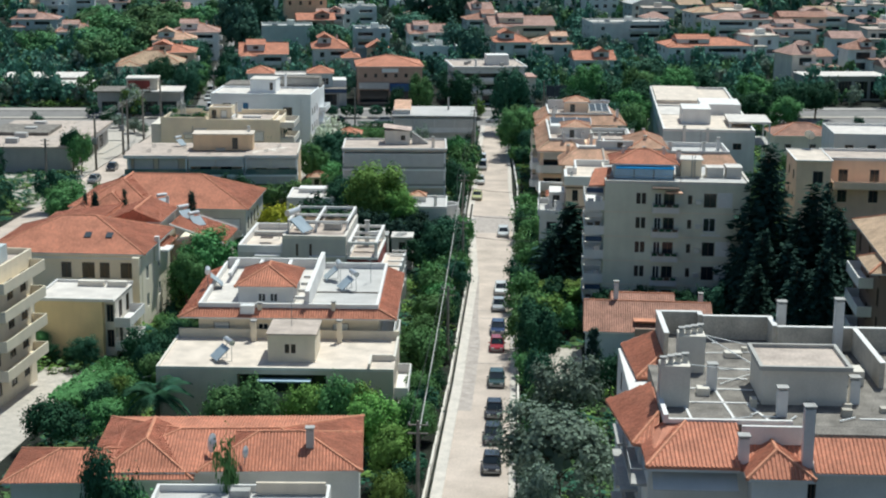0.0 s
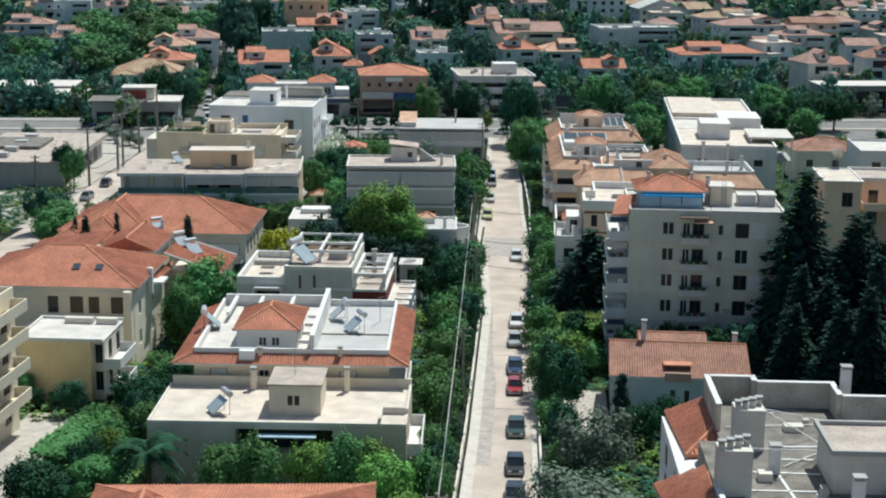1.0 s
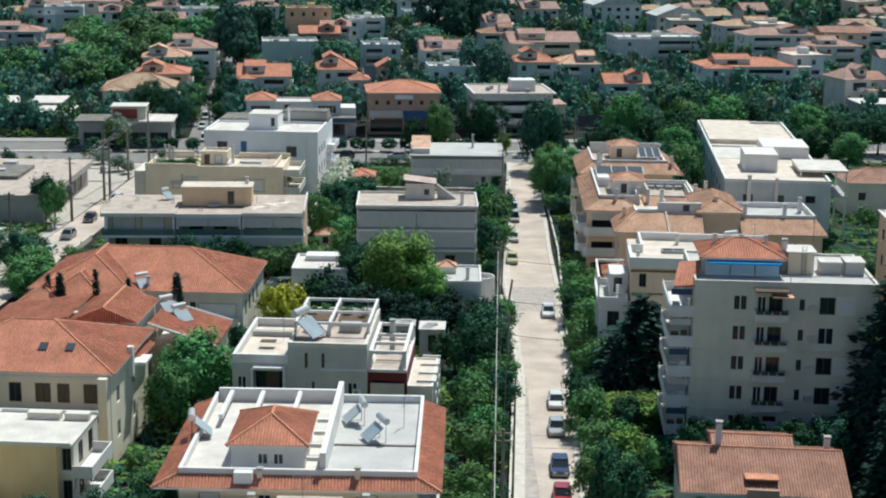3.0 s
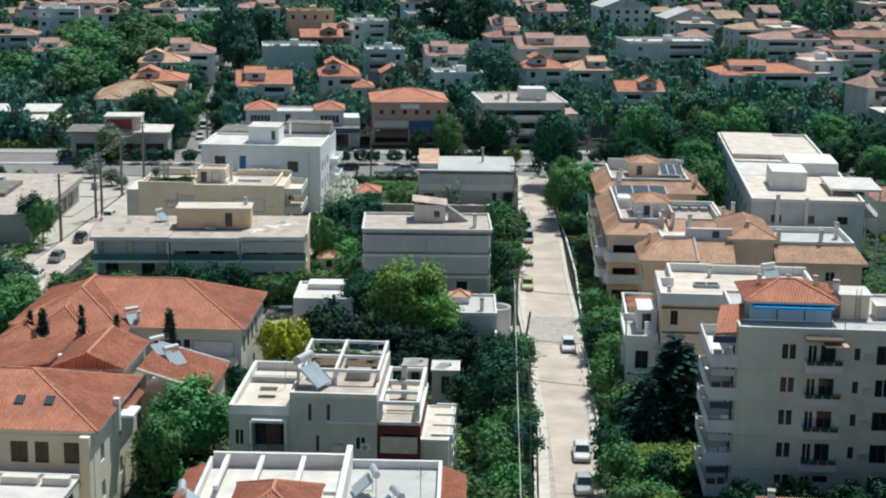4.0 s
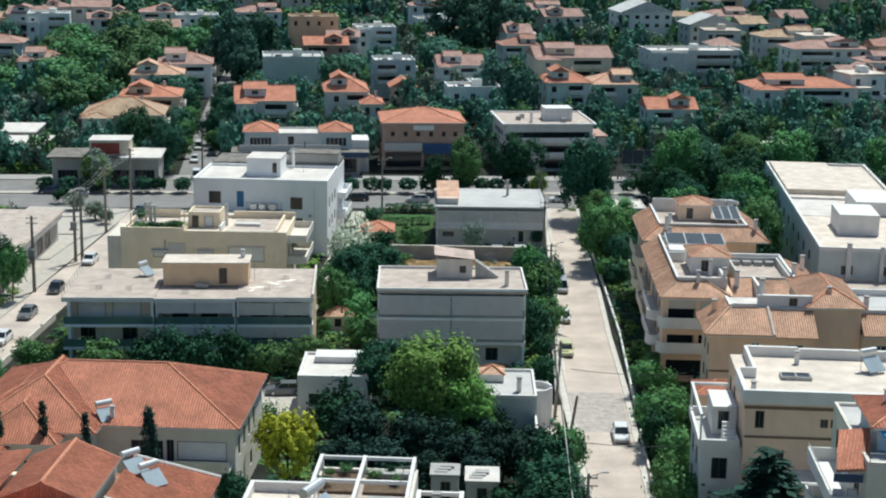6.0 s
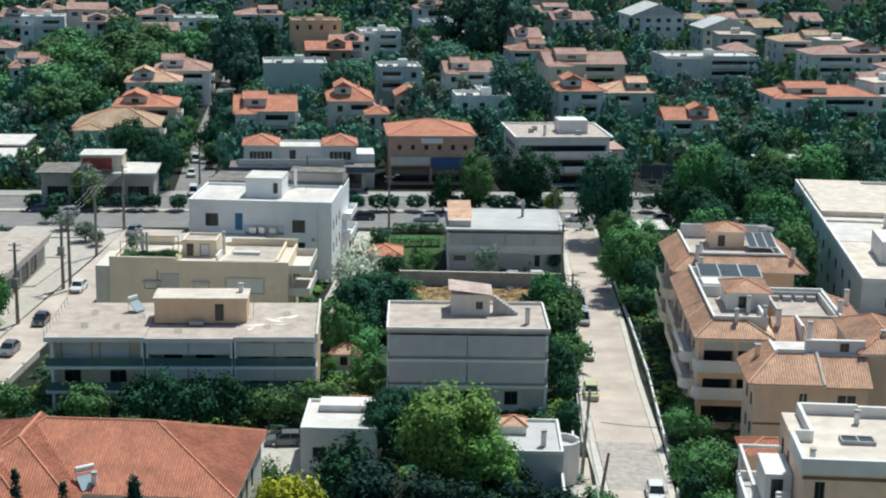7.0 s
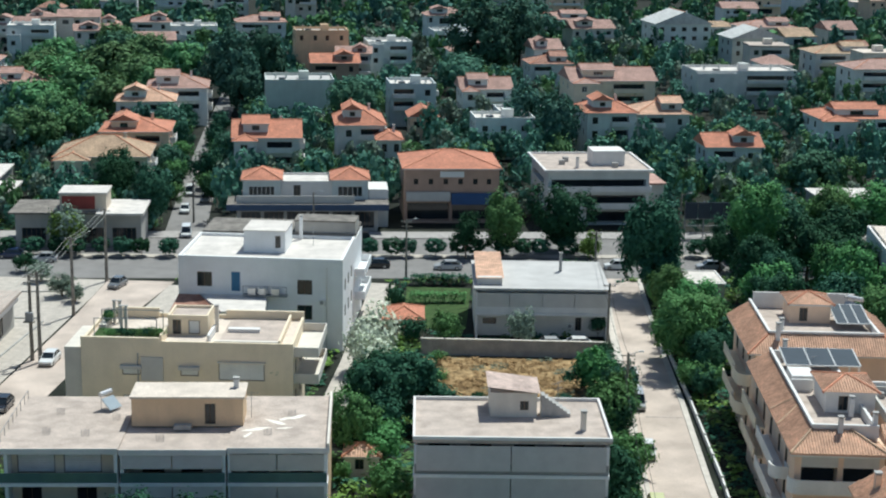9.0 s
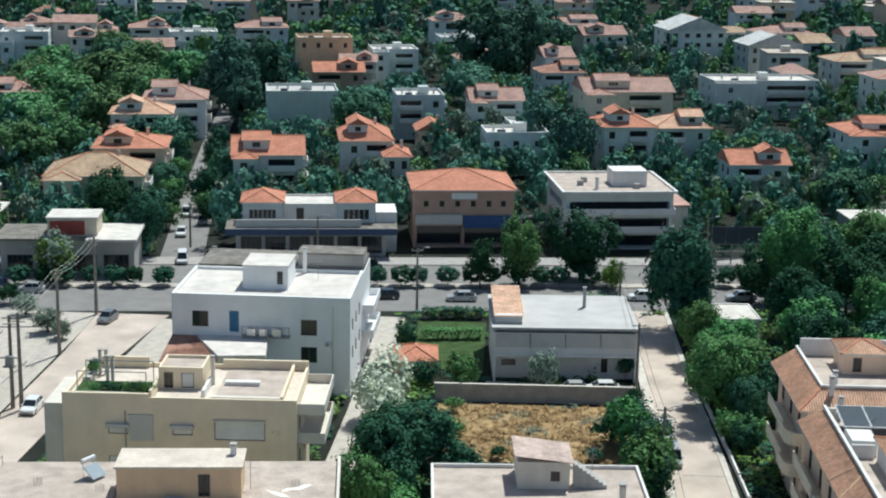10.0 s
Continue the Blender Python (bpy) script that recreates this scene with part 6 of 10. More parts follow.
def townhouses():
    # corner house with the long tile slope along the street
    ob = thing("townhouse", "corner townhouse with tile slopes, white roof terrace and rounded balconies", "house", 6.6, 268.4, 0.5, group="peach townhouses")
    walls(ob, 7.9, 25.6, 10.55, peach_wall, {"l": [(u, z, 1.2, 2.0, "d") for z in (1.4, 4.4, 7.4) for u in (3.4, 8.2, 12.4, 17.0, 20.8)]}, {"f": [(0.6, 6.5, 3.2, 2.5, 1.2), (4.3, 6.5, 3.0, 2.5, 1.2), (0.6, 3.4, 3.2, 2.4, 1.2), (4.3, 3.4, 3.0, 2.4, 1.2), (0.6, 0.4, 6.8, 2.3, 1.2)]}, at=(-1.7, -1.8))
    part("upper_wall", boxes((0.02, 0.3, 10.56, 5.88, 23.6, 11.2)), white_wall, ob)
    flat_roof(ob, 0, 0, 5.9, 23.6, 11.2, roof_stone, white_wall, 0.95, 0.28)
    tile_plane(ob, ((-2.3, 24.0, 10.6), (-2.3, -2.8, 10.6), (-0.02, -0.02, 11.95), (-0.02, 23.6, 11.95)), tile_orange)
    tile_plane(ob, ((-2.3, -2.8, 10.6), (6.3, -2.8, 10.6), (3.4, -0.02, 11.95), (-0.02, -0.02, 11.95)), tile_orange)
    tile_plane(ob, ((6.3, -2.8, 10.6), (6.3, -0.05, 10.6), (3.4, -0.02, 11.95)), tile_orange, relief=False)
    for a, b in (((-2.3, -2.8, 10.62), (-0.02, -0.02, 11.97)), ((6.3, -2.8, 10.62), (3.4, -0.02, 11.97)), ((-2.25, 4.6, 10.64), (-0.05, 6.6, 11.95)), ((-2.25, 8.8, 10.64), (-0.05, 8.6, 11.95))):
        cap(ob, a, b, tile_tan)
    part("eave", boxes((-2.25, -2.75, 10.28, 6.25, 23.8, 10.42)), white_wall, ob)
    part("roof_rail", boxes((-0.1, -0.1, 12.17, 0.18, 23.6, 12.4), (0.18, -0.1, 12.17, 5.9, 0.18, 12.4)), white_wall, ob)
    for x0, x1 in ((-1.1, 2.1), (2.6, 5.7)):
        part("sun_blind", boxes((x0, -1.86, 9.0, x1, -1.81, 10.2)), awning_grey, ob)
    for z in (7.0, 3.95):
        bowed_balcony(ob, -2.3, 6.0, -1.81, 1.2, z, 1.15, white_wall)
        bowed_balcony(ob, -3.3, -1.705, 2.2, 1.6, z, 1.0, white_wall)
        part("side_balcony", boxes((-2.9, 2.4, z - 0.16, -1.704, 12.0, z), (-2.9, 2.4, z + 0.003, -2.78, 12.0, z + 1.0)), white_wall, ob)
        part("side_balcony", boxes((-2.7, 14.0, z - 0.16, -1.704, 23.0, z), (-2.7, 14.0, z + 0.003, -2.58, 23.0, z + 1.0)), cream_wall, ob)
    walls(ob, 4.6, 5.4, 13.2, white_wall, {"f": rows((1.2,), (11.5,), 0.9, 1.4, "d")}, at=(2.4, 6.6), z0=11.27, name="stair_house")
    tiled_roof(ob, 2.4, 6.6, 7.0, 12.0, 13.2, 0.9, tile_orange, "lr", relief=True, over=0.35)
    walls(ob, 2.2, 3.0, 12.6, white_wall, {"f": rows((0.5,), (11.4,), 0.9, 0.9, "d")}, at=(0.5, 13.4), z0=11.27, name="stair_house")
    glazed_roof(ob, 0.6, 17.4, 8.0, 21.8, 12.5, 13.0, 3)
    for u, v in ((0.7, 17.5), (7.8, 17.5), (0.7, 21.6), (7.8, 21.6)):
        part("post", boxes((u, v, 11.27 if u < 5 else 10.3, u + 0.14, v + 0.14, 12.4)), frame_white, ob)
    part("dividing_wall", boxes((0.3, 12.6, 11.27, 2.3, 12.8, 12.5)), white_wall, ob)
    for x, y, z, hh in ((2.2, -0.5, 11.6, 1.5), (5.4, 0.3, 11.3, 2.0), (4.4, 5.4, 11.27, 1.8), (1.2, 22.8, 11.27, 2.0)):
        chimney(ob, x, y, z, hh, white_wall, 0.42)
    # middle house set back behind the corner
    ob = thing("townhouse", "peach townhouse with grey-walled roof terrace between clay tile slopes", "house", 13.2, 267.0, 0.5, group="peach townhouses")
    walls(ob, 11.0, 18.5, 9.9, peach_wall, {"f": rows((1.2, 4.6), (6.6,), 1.1, 1.4, "d"), "r": rows((3, 8, 13), (3.2, 6.4), 1.2, 1.5, "d")})
    part("upper_wall", boxes((1.0, 3.4, 9.91, 7.1, 15.6, 11.2)), peach_wall, ob)
    flat_roof(ob, 0.9, 3.2, 7.2, 13.8, 11.2, roof_stone, warm_grey, 0.95, 0.25)
    tile_plane(ob, ((-0.2, -1.2, 10.3), (2.4, -1.2, 10.3), (2.4, 3.1, 12.0), (-0.2, 3.1, 12.0)), tile_orange)
    part("roof_step", boxes((2.42, -1.3, 9.95, 2.72, 3.1, 12.25)), white_wall, ob)
    tile_plane(ob, ((2.75, -0.8, 9.9), (11.6, -0.8, 9.9), (7.3, 3.1, 11.9), (2.75, 3.1, 11.7)), tile_orange)
    tile_plane(ob, ((11.6, -0.8, 9.9), (11.6, 19.0, 9.9), (7.3, 15.6, 11.9), (7.3, 3.1, 11.9)), tile_orange)
    cap(ob, (11.6, -0.8, 9.95), (7.3, 3.1, 11.95))
    part("eave", boxes((0.05, -0.75, 9.55, 11.5, 18.9, 9.72)), white_wall, ob)
    part("parapet", boxes((7.3, 3.0, 11.3, 7.6, 14.0, 12.4), (0.7, 13.9, 11.3, 7.6, 14.2, 12.5)), white_wall, ob)
    for k in range(4):
        part("planter", boxes((1.4 + 1.4 * k, 12.6, 11.27, 2.4 + 1.4 * k, 13.3, 11.8)), concrete, ob)
    for x, y, z, hh in ((7.4, 4.4, 11.4, 2.0), (0.2, 1.4, 11.2, 1.9), (10.2, 14.0, 10.2, 2.0)):
        chimney(ob, x, y, z, hh, white_wall, 0.5)
    # end house at the far side of the row
    ob = thing("townhouse", "end townhouse with clay tile slopes, white rails and a roof hut", "house", 6.9, 296.2, 1.0, group="peach townhouses")
    walls(ob, 14.4, 15.0, 10.9, peach_wall, {"l": rows((2, 6.4, 10.6), (1.6, 4.6, 7.8), 1.2, 2.0, "d"), "f": rows((11.6,), (7.4,), 0.5, 1.2, "d")}, at=(-1.5, -1.6))
    part("upper_wall", boxes((0.02, 0.3, 10.91, 12.0, 13.2, 12.0)), white_wall, ob)
    flat_roof(ob, 0, 0, 12.0, 13.2, 12.0, roof_stone, white_wall, 0.8, 0.28)
    skirt(ob, -0.02, -0.02, 12.02, 13.2, 11.1, 12.7, 2.5, tile_orange, "flr", relief=True)
    part("roof_rail", boxes((-0.1, -0.1, 12.79, 12.1, 0.18, 13.0), (-0.1, 0.18, 12.79, 0.18, 13.2, 13.0)), white_wall, ob)
    walls(ob, 4.4, 4.2, 14.1, peach_wall, {"f": rows((1.0,), (12.3,), 0.9, 1.5, "d")}, at=(3.4, 6.6), z0=12.07, name="stair_house")
    tiled_roof(ob, 3.4, 6.6, 7.8, 10.8, 14.1, 0.9, tile_orange, "lr", relief=True, over=0.35)
    glazed_roof(ob, 8.0, 4.0, 11.6, 9.0, 12.9, 13.7, 3)
    part("parapet", boxes((0.3, 12.7, 12.07, 11.7, 12.95, 13.9)), white_wall, ob)
    for z in (7.2, 4.0):
        bowed_balcony(ob, -3.2, -1.505, 3.4, 4.4, z, 1.1, cream_wall, r=1.4)
        part("side_balcony", boxes((-2.8, 3.6, z - 0.16, -1.504, 12.0, z), (-2.8, 3.6, z + 0.003, -2.68, 12.0, z + 1.0)), cream_wall, ob)
    for x, y, z, hh in ((0.6, -0.9, 11.7, 2.2), (1.2, 0.6, 12.1, 1.9), (12.6, -0.6, 11.6, 2.0), (10.4, 11.0, 12.1, 1.7)):
        chimney(ob, x, y, z, hh, white_wall, 0.45)
    m = ob.matrix_basis
    p = m @ Vector((9.6, 10.2, 12.08))
    solar_heater(p.x, p.y, p.z, -40)
    # front house with the tan slope
    ob = thing("townhouse", "peach townhouse with a tan tile slope below a white roof terrace", "house", 8.4, 249.4, 0.5, group="peach townhouses")
    walls(ob, 11.0, 7.0, 10.95, peach_wall, {"f": [(4.3, 8.7, 0.9, 1.3, "w"), (8.0, 8.3, 1.9, 1.6, "w"), (4.3, 4.4, 0.9, 1.3, "w")], "l": rows((2, 4.6), (2, 5, 8), 1.1, 1.4, "d")})
    part("string_course", boxes((-0.06, -0.08, 6.7, 11.0, -0.004, 6.9)), brown_wall, ob)
    tile_plane(ob, ((-0.8, -0.9, 11.1), (6.4, -0.9, 11.1), (6.1, 2.7, 13.2), (2.2, 2.7, 13.2)), tile_orange)
    tile_plane(ob, ((-0.8, 7.4, 11.1), (-0.8, -0.9, 11.1), (2.2, 2.7, 13.2), (2.2, 7.0, 13.2)), tile_orange)
    tile_plane(ob, ((6.7, -0.9, 10.9), (11.2, -0.9, 10.9), (11.2, 2.7, 13.0), (6.4, 2.7, 13.0)), tile_orange)
    cap(ob, (-0.8, -0.9, 11.12), (2.2, 2.7, 13.22), tile_orange)
    bm = bmesh.new()
    bar(bm, (6.55, -0.95, 11.1), (6.25, 2.7, 13.3), 0.2, 6)
    part("verge", bm, roof_cream, ob, "pale mortar verge between two slopes")
    part("eave", boxes((-0.7, -0.8, 10.78, 11.1, 7.2, 10.93)), white_wall, ob)
    part("upper_wall", boxes((2.3, 2.75, 10.96, 11.2, 7.0, 13.1)), white_wall, ob)
    flat_roof(ob, 2.2, 2.71, 11.2, 7.0, 13.1, roof_white, white_wall, 0.3, 0.28, "l")
    part("parapet", boxes((2.48, 2.71, 13.17, 5.2, 2.95, 13.6)), white_wall, ob)
    walls(ob, 5.9, 0.5, 14.45, white_wall, {"f": rows((3.4,), (13.3,), 0.9, 0.9, "d")}, at=(5.25, 3.2), z0=13.17, name="terrace_wall")
    chimney(ob, 0.6, 4.4, 11.9, 1.4, peach_wall, 0.5)
    chimney(ob, 5.6, 4.2, 13.2, 2.6, white_wall, 0.5)
    # tall and low blocks beside it
    ob = thing("townhouse", "tall plain peach townhouse block with a low hipped tile roof", "house", 19.2, 252.4, 0.5, group="peach townhouses")
    walls(ob, 5.6, 12.0, 13.2, peach_wall, {"r": rows((3, 8), (5, 8.4), 1.1, 1.4, "d")})
    tiled_roof(ob, 0, 0, 5.6, 12.0, 13.2, 1.5, tile_orange, "fb", "y", relief=True)
    chimney(ob, 2.2, 2.0, 14.2, 0.7, peach_wall, 0.5)
    ob = thing("townhouse", "low peach townhouse with an orange tile slope and pale rails", "house", 24.85, 251.4, 0.5, group="peach townhouses")
    walls(ob, 11.0, 12.0, 10.5, peach_wall, {"f": rows((1.4, 6.4), (8.2,), 1.3, 1.3, "w")})
    tile_plane(ob, ((0.0, -0.7, 10.7), (11.6, -0.7, 10.7), (10.4, 2.4, 12.4), (0.0, 2.4, 12.4)), tile_orange)
    part("upper_wall", boxes((0.02, 2.45, 10.51, 10.4, 11.8, 12.0)), peach_wall, ob)
    flat_roof(ob, 0, 2.4, 10.4, 11.8, 12.0, roof_grey, white_wall, 0.8, 0.28)
    part("eave", boxes((0.02, -0.6, 10.38, 11.5, 2.4, 10.495)), white_wall, ob)
    for x, y in ((0.6, 2.8), (6.0, 2.9), (9.0, 8.0)):
        chimney(ob, x, y, 12.0, 2.0, white_wall, 0.5)


def block_s():
    ob = thing("commercial_building", "long low building with a bright white flat roof", "building", 28.3, 295.0, -2.6)
    w, d, h = 17.0, 68.0, 10.0
    walls(ob, w, d, h, blue_wall, {"f": rows((3, 8, 13), (6.8,), 1.6, 1.2, "d"), "l": rows([4 + 6 * i for i in range(10)], (3.0, 6.6), 1.6, 1.4, "d")})
    flat_roof(ob, 0, 0, w, d, h, roof_cream, white_wall, 0.5, 0.35)
    part("roof_hut", boxes((4.0, 10.0, h + 0.07, 9.5, 18.0, h + 3.0)), white_wall, ob)
    part("roof_hut", boxes((8.5, 24.0, h + 0.07, 16.5, 34.0, h + 2.2)), white_wall, ob)
    part("roof_step", boxes((0.4, 40.0, h + 0.07, 10.0, 66.0, h + 0.9)), roof_cream, ob)
    chimney(ob, 3.6, -0.7, 6.0, 5.0, white_wall, 0.6)
    chimney(ob, 8.0, -0.7, 6.0, 4.6, white_wall, 0.5)
    part("terrace_roof", boxes((12.6, 6.0, h + 0.9, 20.6, 17.0, h + 1.25)), roof_white, ob, "white slab over a side terrace")
    for u, v in ((20.2, 6.2), (20.2, 16.6), (12.8, 6.2), (12.8, 16.6)):
        part("terrace_post", boxes((u, v, (h + 0.07) if u < 17 else -0.5, u + 0.25, v + 0.25, h + 0.898)), white_wall, ob)
    part("terrace_floor", boxes((17.02, 6.0, h - 3.2, 20.6, 17.0, h - 3.0)), concrete, ob)
    part("roof_strip", boxes((0.4, 36.0, h + 0.07, 11.6, 36.3, h + 0.4)), white_wall, ob)
    part("roof_step", boxes((0.6, 23.0, h + 0.065, 7.6, 35.6, h + 0.12)), roof_white, ob)
    walls(ob, 12.0, 9.0, 6.0, blue_wall, at=(-1.0, -9.02))
    flat_roof(ob, -1.0, -9.02, 11.0, -0.02, 6.0, roof_stone, pale_wall, 0.4)


def right_edge():
    ob = thing("apartment_block", "dark brown flats with tan tiled eaves and rounded white balconies", "building", 36.5, 148.0, -3)
    walls(ob, 16.0, 22.0, 15.8, brown_wall, {"f": rows((3, 8), (4, 7, 10, 13), 1.3, 1.5, "d"), "l": rows((2, 8, 14), (4, 7, 10, 13), 1.3, 2.0, "d")})
    tiled_roof(ob, 0, 0, 16, 22, 15.8, 3.2, tile_tan, "fb", "y")
    tiled_roof(ob, -1.6, 2.0, 4.0, 9.0, 14.6, 1.6, tile_tan, "l", over=0.3)
    for z in (5.4, 8.4, 11.4):
        balcony(ob, 16, 22, "l", 4.0, 12.0, z, 1.5, white_wall)
    ob = thing("apartment_block", "peach house in two blocks with pale flat roofs", "building", 45.4, 250.5, -2)
    walls(ob, 5.4, 12.0, 12.0, peach_wall, {"f": rows((2.6,), (8.2,), 1.6, 2.2, "d"), "l": rows((3, 8), (5, 8.6), 1.3, 1.5, "d")})
    flat_roof(ob, -0.3, -0.3, 5.7, 12, 12.0, roof_cream, white_wall, 0.2, 0.25)
    walls(ob, 14.0, 10.0, 11.4, peach_wall, {"f": rows((2, 7, 11), (4.6, 8.0), 1.5, 2.0, "d")}, at=(5.42, 5.0))
    flat_roof(ob, 5.72, 5.0, 19.4, 15.0, 11.4, roof_stone, white_wall, 0.5)
    balcony(ob, 19.4, 10, "f", 6.0, 19.0, 7.6, 4.0, peach_wall, 1.0, at=(0, 5.0))
    dish = thing("satellite_dish", "large grey satellite dish on a flat roof", "satellite dish", 49.5, 263.0, 0, 12.6)
    bm = bmesh.new()
    bmesh.ops.create_cone(bm, cap_ends=True, segments=16, radius1=0.9, radius2=0.15, depth=0.25, matrix=pose(0, 0, 1.9, 60, 0, 150))
    part("dish", bm, tank_metal, dish)
    bm = bmesh.new()
    bar(bm, (0, 0, -0.8), (0, 0, 1.8), 0.05)
    part("mast", bm, rail_metal, dish)
    ob = thing("apartment_block", "white flats with flat roof and brown shutters", "building", 58.0, 285.0, -2)
    walls(ob, 18.0, 14.0, 11.0, white_wall, {"f": rows((2, 6, 10, 14), (4.5, 7.8), 1.5, 1.7, "d")})
    flat_roof(ob, 0, 0, 18, 14, 11.0, roof_white, white_wall, 0.5)
    ob = thing("house", "low house with a faded red tile roof among trees", "house", 53.0, 318.0, 3)
    walls(ob, 12.0, 9.0, 6.0, pale_wall, {"f": rows((2, 7), (3,), 1.3, 1.4, "d")})
    tiled_roof(ob, 0, 0, 12, 9, 6.0, 2.0, tile_brown, "lr")


block_v()
house_red()
block_apartment()
block_d()
townhouses()
block_s()
right_edge()


# ---- across the avenue and the far quarter ----
TILED = (tile_red, tile_orange, tile_brown, tile_tan, haze_tile, pale_tile)


def villa(x, y, yaw, w, d, eave, wall, roof, label, hips="lr", along="x", rise=2.0, storeys=3, front_balcony=True, style="d", attic=True):
    ob = thing("house", label, "house", x, y, yaw, 0.0)
    n = max(2, int(w / 3.6))
    step = w / n
    zs = [eave - 2.3 - 3.0 * i for i in range(storeys - 1) if eave - 2.3 - 3.0 * i > 0.5]
    r = random.Random(int(x * 7 + y * 3))
    side = r.random() < 0.5
    l0, l1 = (w * 0.5, w * r.uniform(0.84, 0.92)) if side else (w * r.uniform(0.06, 0.14), w * 0.52)
    loggia = [(l0, z - 0.3, l1 - l0, 1.9, 1.3) for z in zs] if front_balcony else []
    plain = [u for u in (step * i + step * r.uniform(0.22, 0.38) for i in range(n)) if not front_balcony or u + 1.6 < l0 or u > l1 + 0.1]
    walls(ob, w, d, eave, wall, {"f": rows(plain, zs, min(r.uniform(0.9, 1.6), step * 0.45), r.uniform(1.2, 1.6), style), "l": rows((d * 0.25, d * 0.65), zs, 1.2, 1.4, style), "r": rows((d * 0.25, d * 0.65), zs, 1.2, 1.4, style)}, {"f": loggia})
    if roof in TILED:
        tiled_roof(ob, 0, 0, w, d, eave, rise, roof, hips, along, over=0.6)
        chimney(ob, w * 0.7, d * 0.6, eave + rise * 0.5, 1.6, wall)
        if attic and w > 9:
            u0, u1 = (w * 0.14, w * 0.52) if side else (w * 0.5, w * 0.88)
            walls(ob, u1 - u0, d * 0.5, eave + rise * 0.95, wall, {"f": rows(((u1 - u0) * 0.35,), (eave + rise * 0.95 - 1.15,), (u1 - u0) * 0.3, 0.9, style)}, at=(u0, d * 0.12), z0=eave - 0.1, name="attic")
            tiled_roof(ob, u0, d * 0.12, u1, d * 0.62, eave + rise * 0.95, 1.2, roof, "", "y" if r.random() < 0.6 else "x", over=0.35)
    else:
        flat_roof(ob, 0, 0, w, d, eave, roof, wall, 0.7)
        part("roof_hut", boxes((w * 0.5, d * 0.45, eave + 0.07, w * 0.5 + 2.4, d * 0.45 + 2.6, eave + 1.9)), wall, ob)
        for u in (0.15, 0.3, 0.82):
            chimney(ob, w * u, d * 0.55, eave + 0.07, 1.3, wall, 0.4)
        part("roof_box", boxes((w * 0.2, d * 0.2, eave + 0.07, w * 0.2 + 1.6, d * 0.2 + 1.2, eave + 0.8)), panel_glass, ob)
    if w > 11 and eave > 7 and front_balcony and side:
        wing, low, deep = w * r.uniform(0.28, 0.38), eave - r.choice((0.3, 2.6)), r.uniform(1.6, 3.0)
        walls(ob, wing, deep - 0.02, low, wall, {"f": rows((wing * 0.3,), [z for z in zs if z + 1.6 < low], 1.3, 1.4, style)}, at=(0.02, -deep), name="wing")
        if roof in TILED:
            tiled_roof(ob, 0.02, -deep, wing, 2.0, low, 1.0, roof, "f", "y", over=0.4)
        else:
            flat_roof(ob, 0.02, -deep, wing, -0.02, low, roof, wall, 0.5)
    if front_balcony and zs:
        for z in zs:
            balcony(ob, w, d, "f", l0 - 0.2, l1 + 0.2, z - 0.32, 1.2, wall if w > 12 else white_wall)
        if d > 10 and y < 560:
            for z in zs[:2]:
                balcony(ob, w, d, "r", d * 0.3, d * 0.75, z - 0.32, 1.1, white_wall)
    return ob


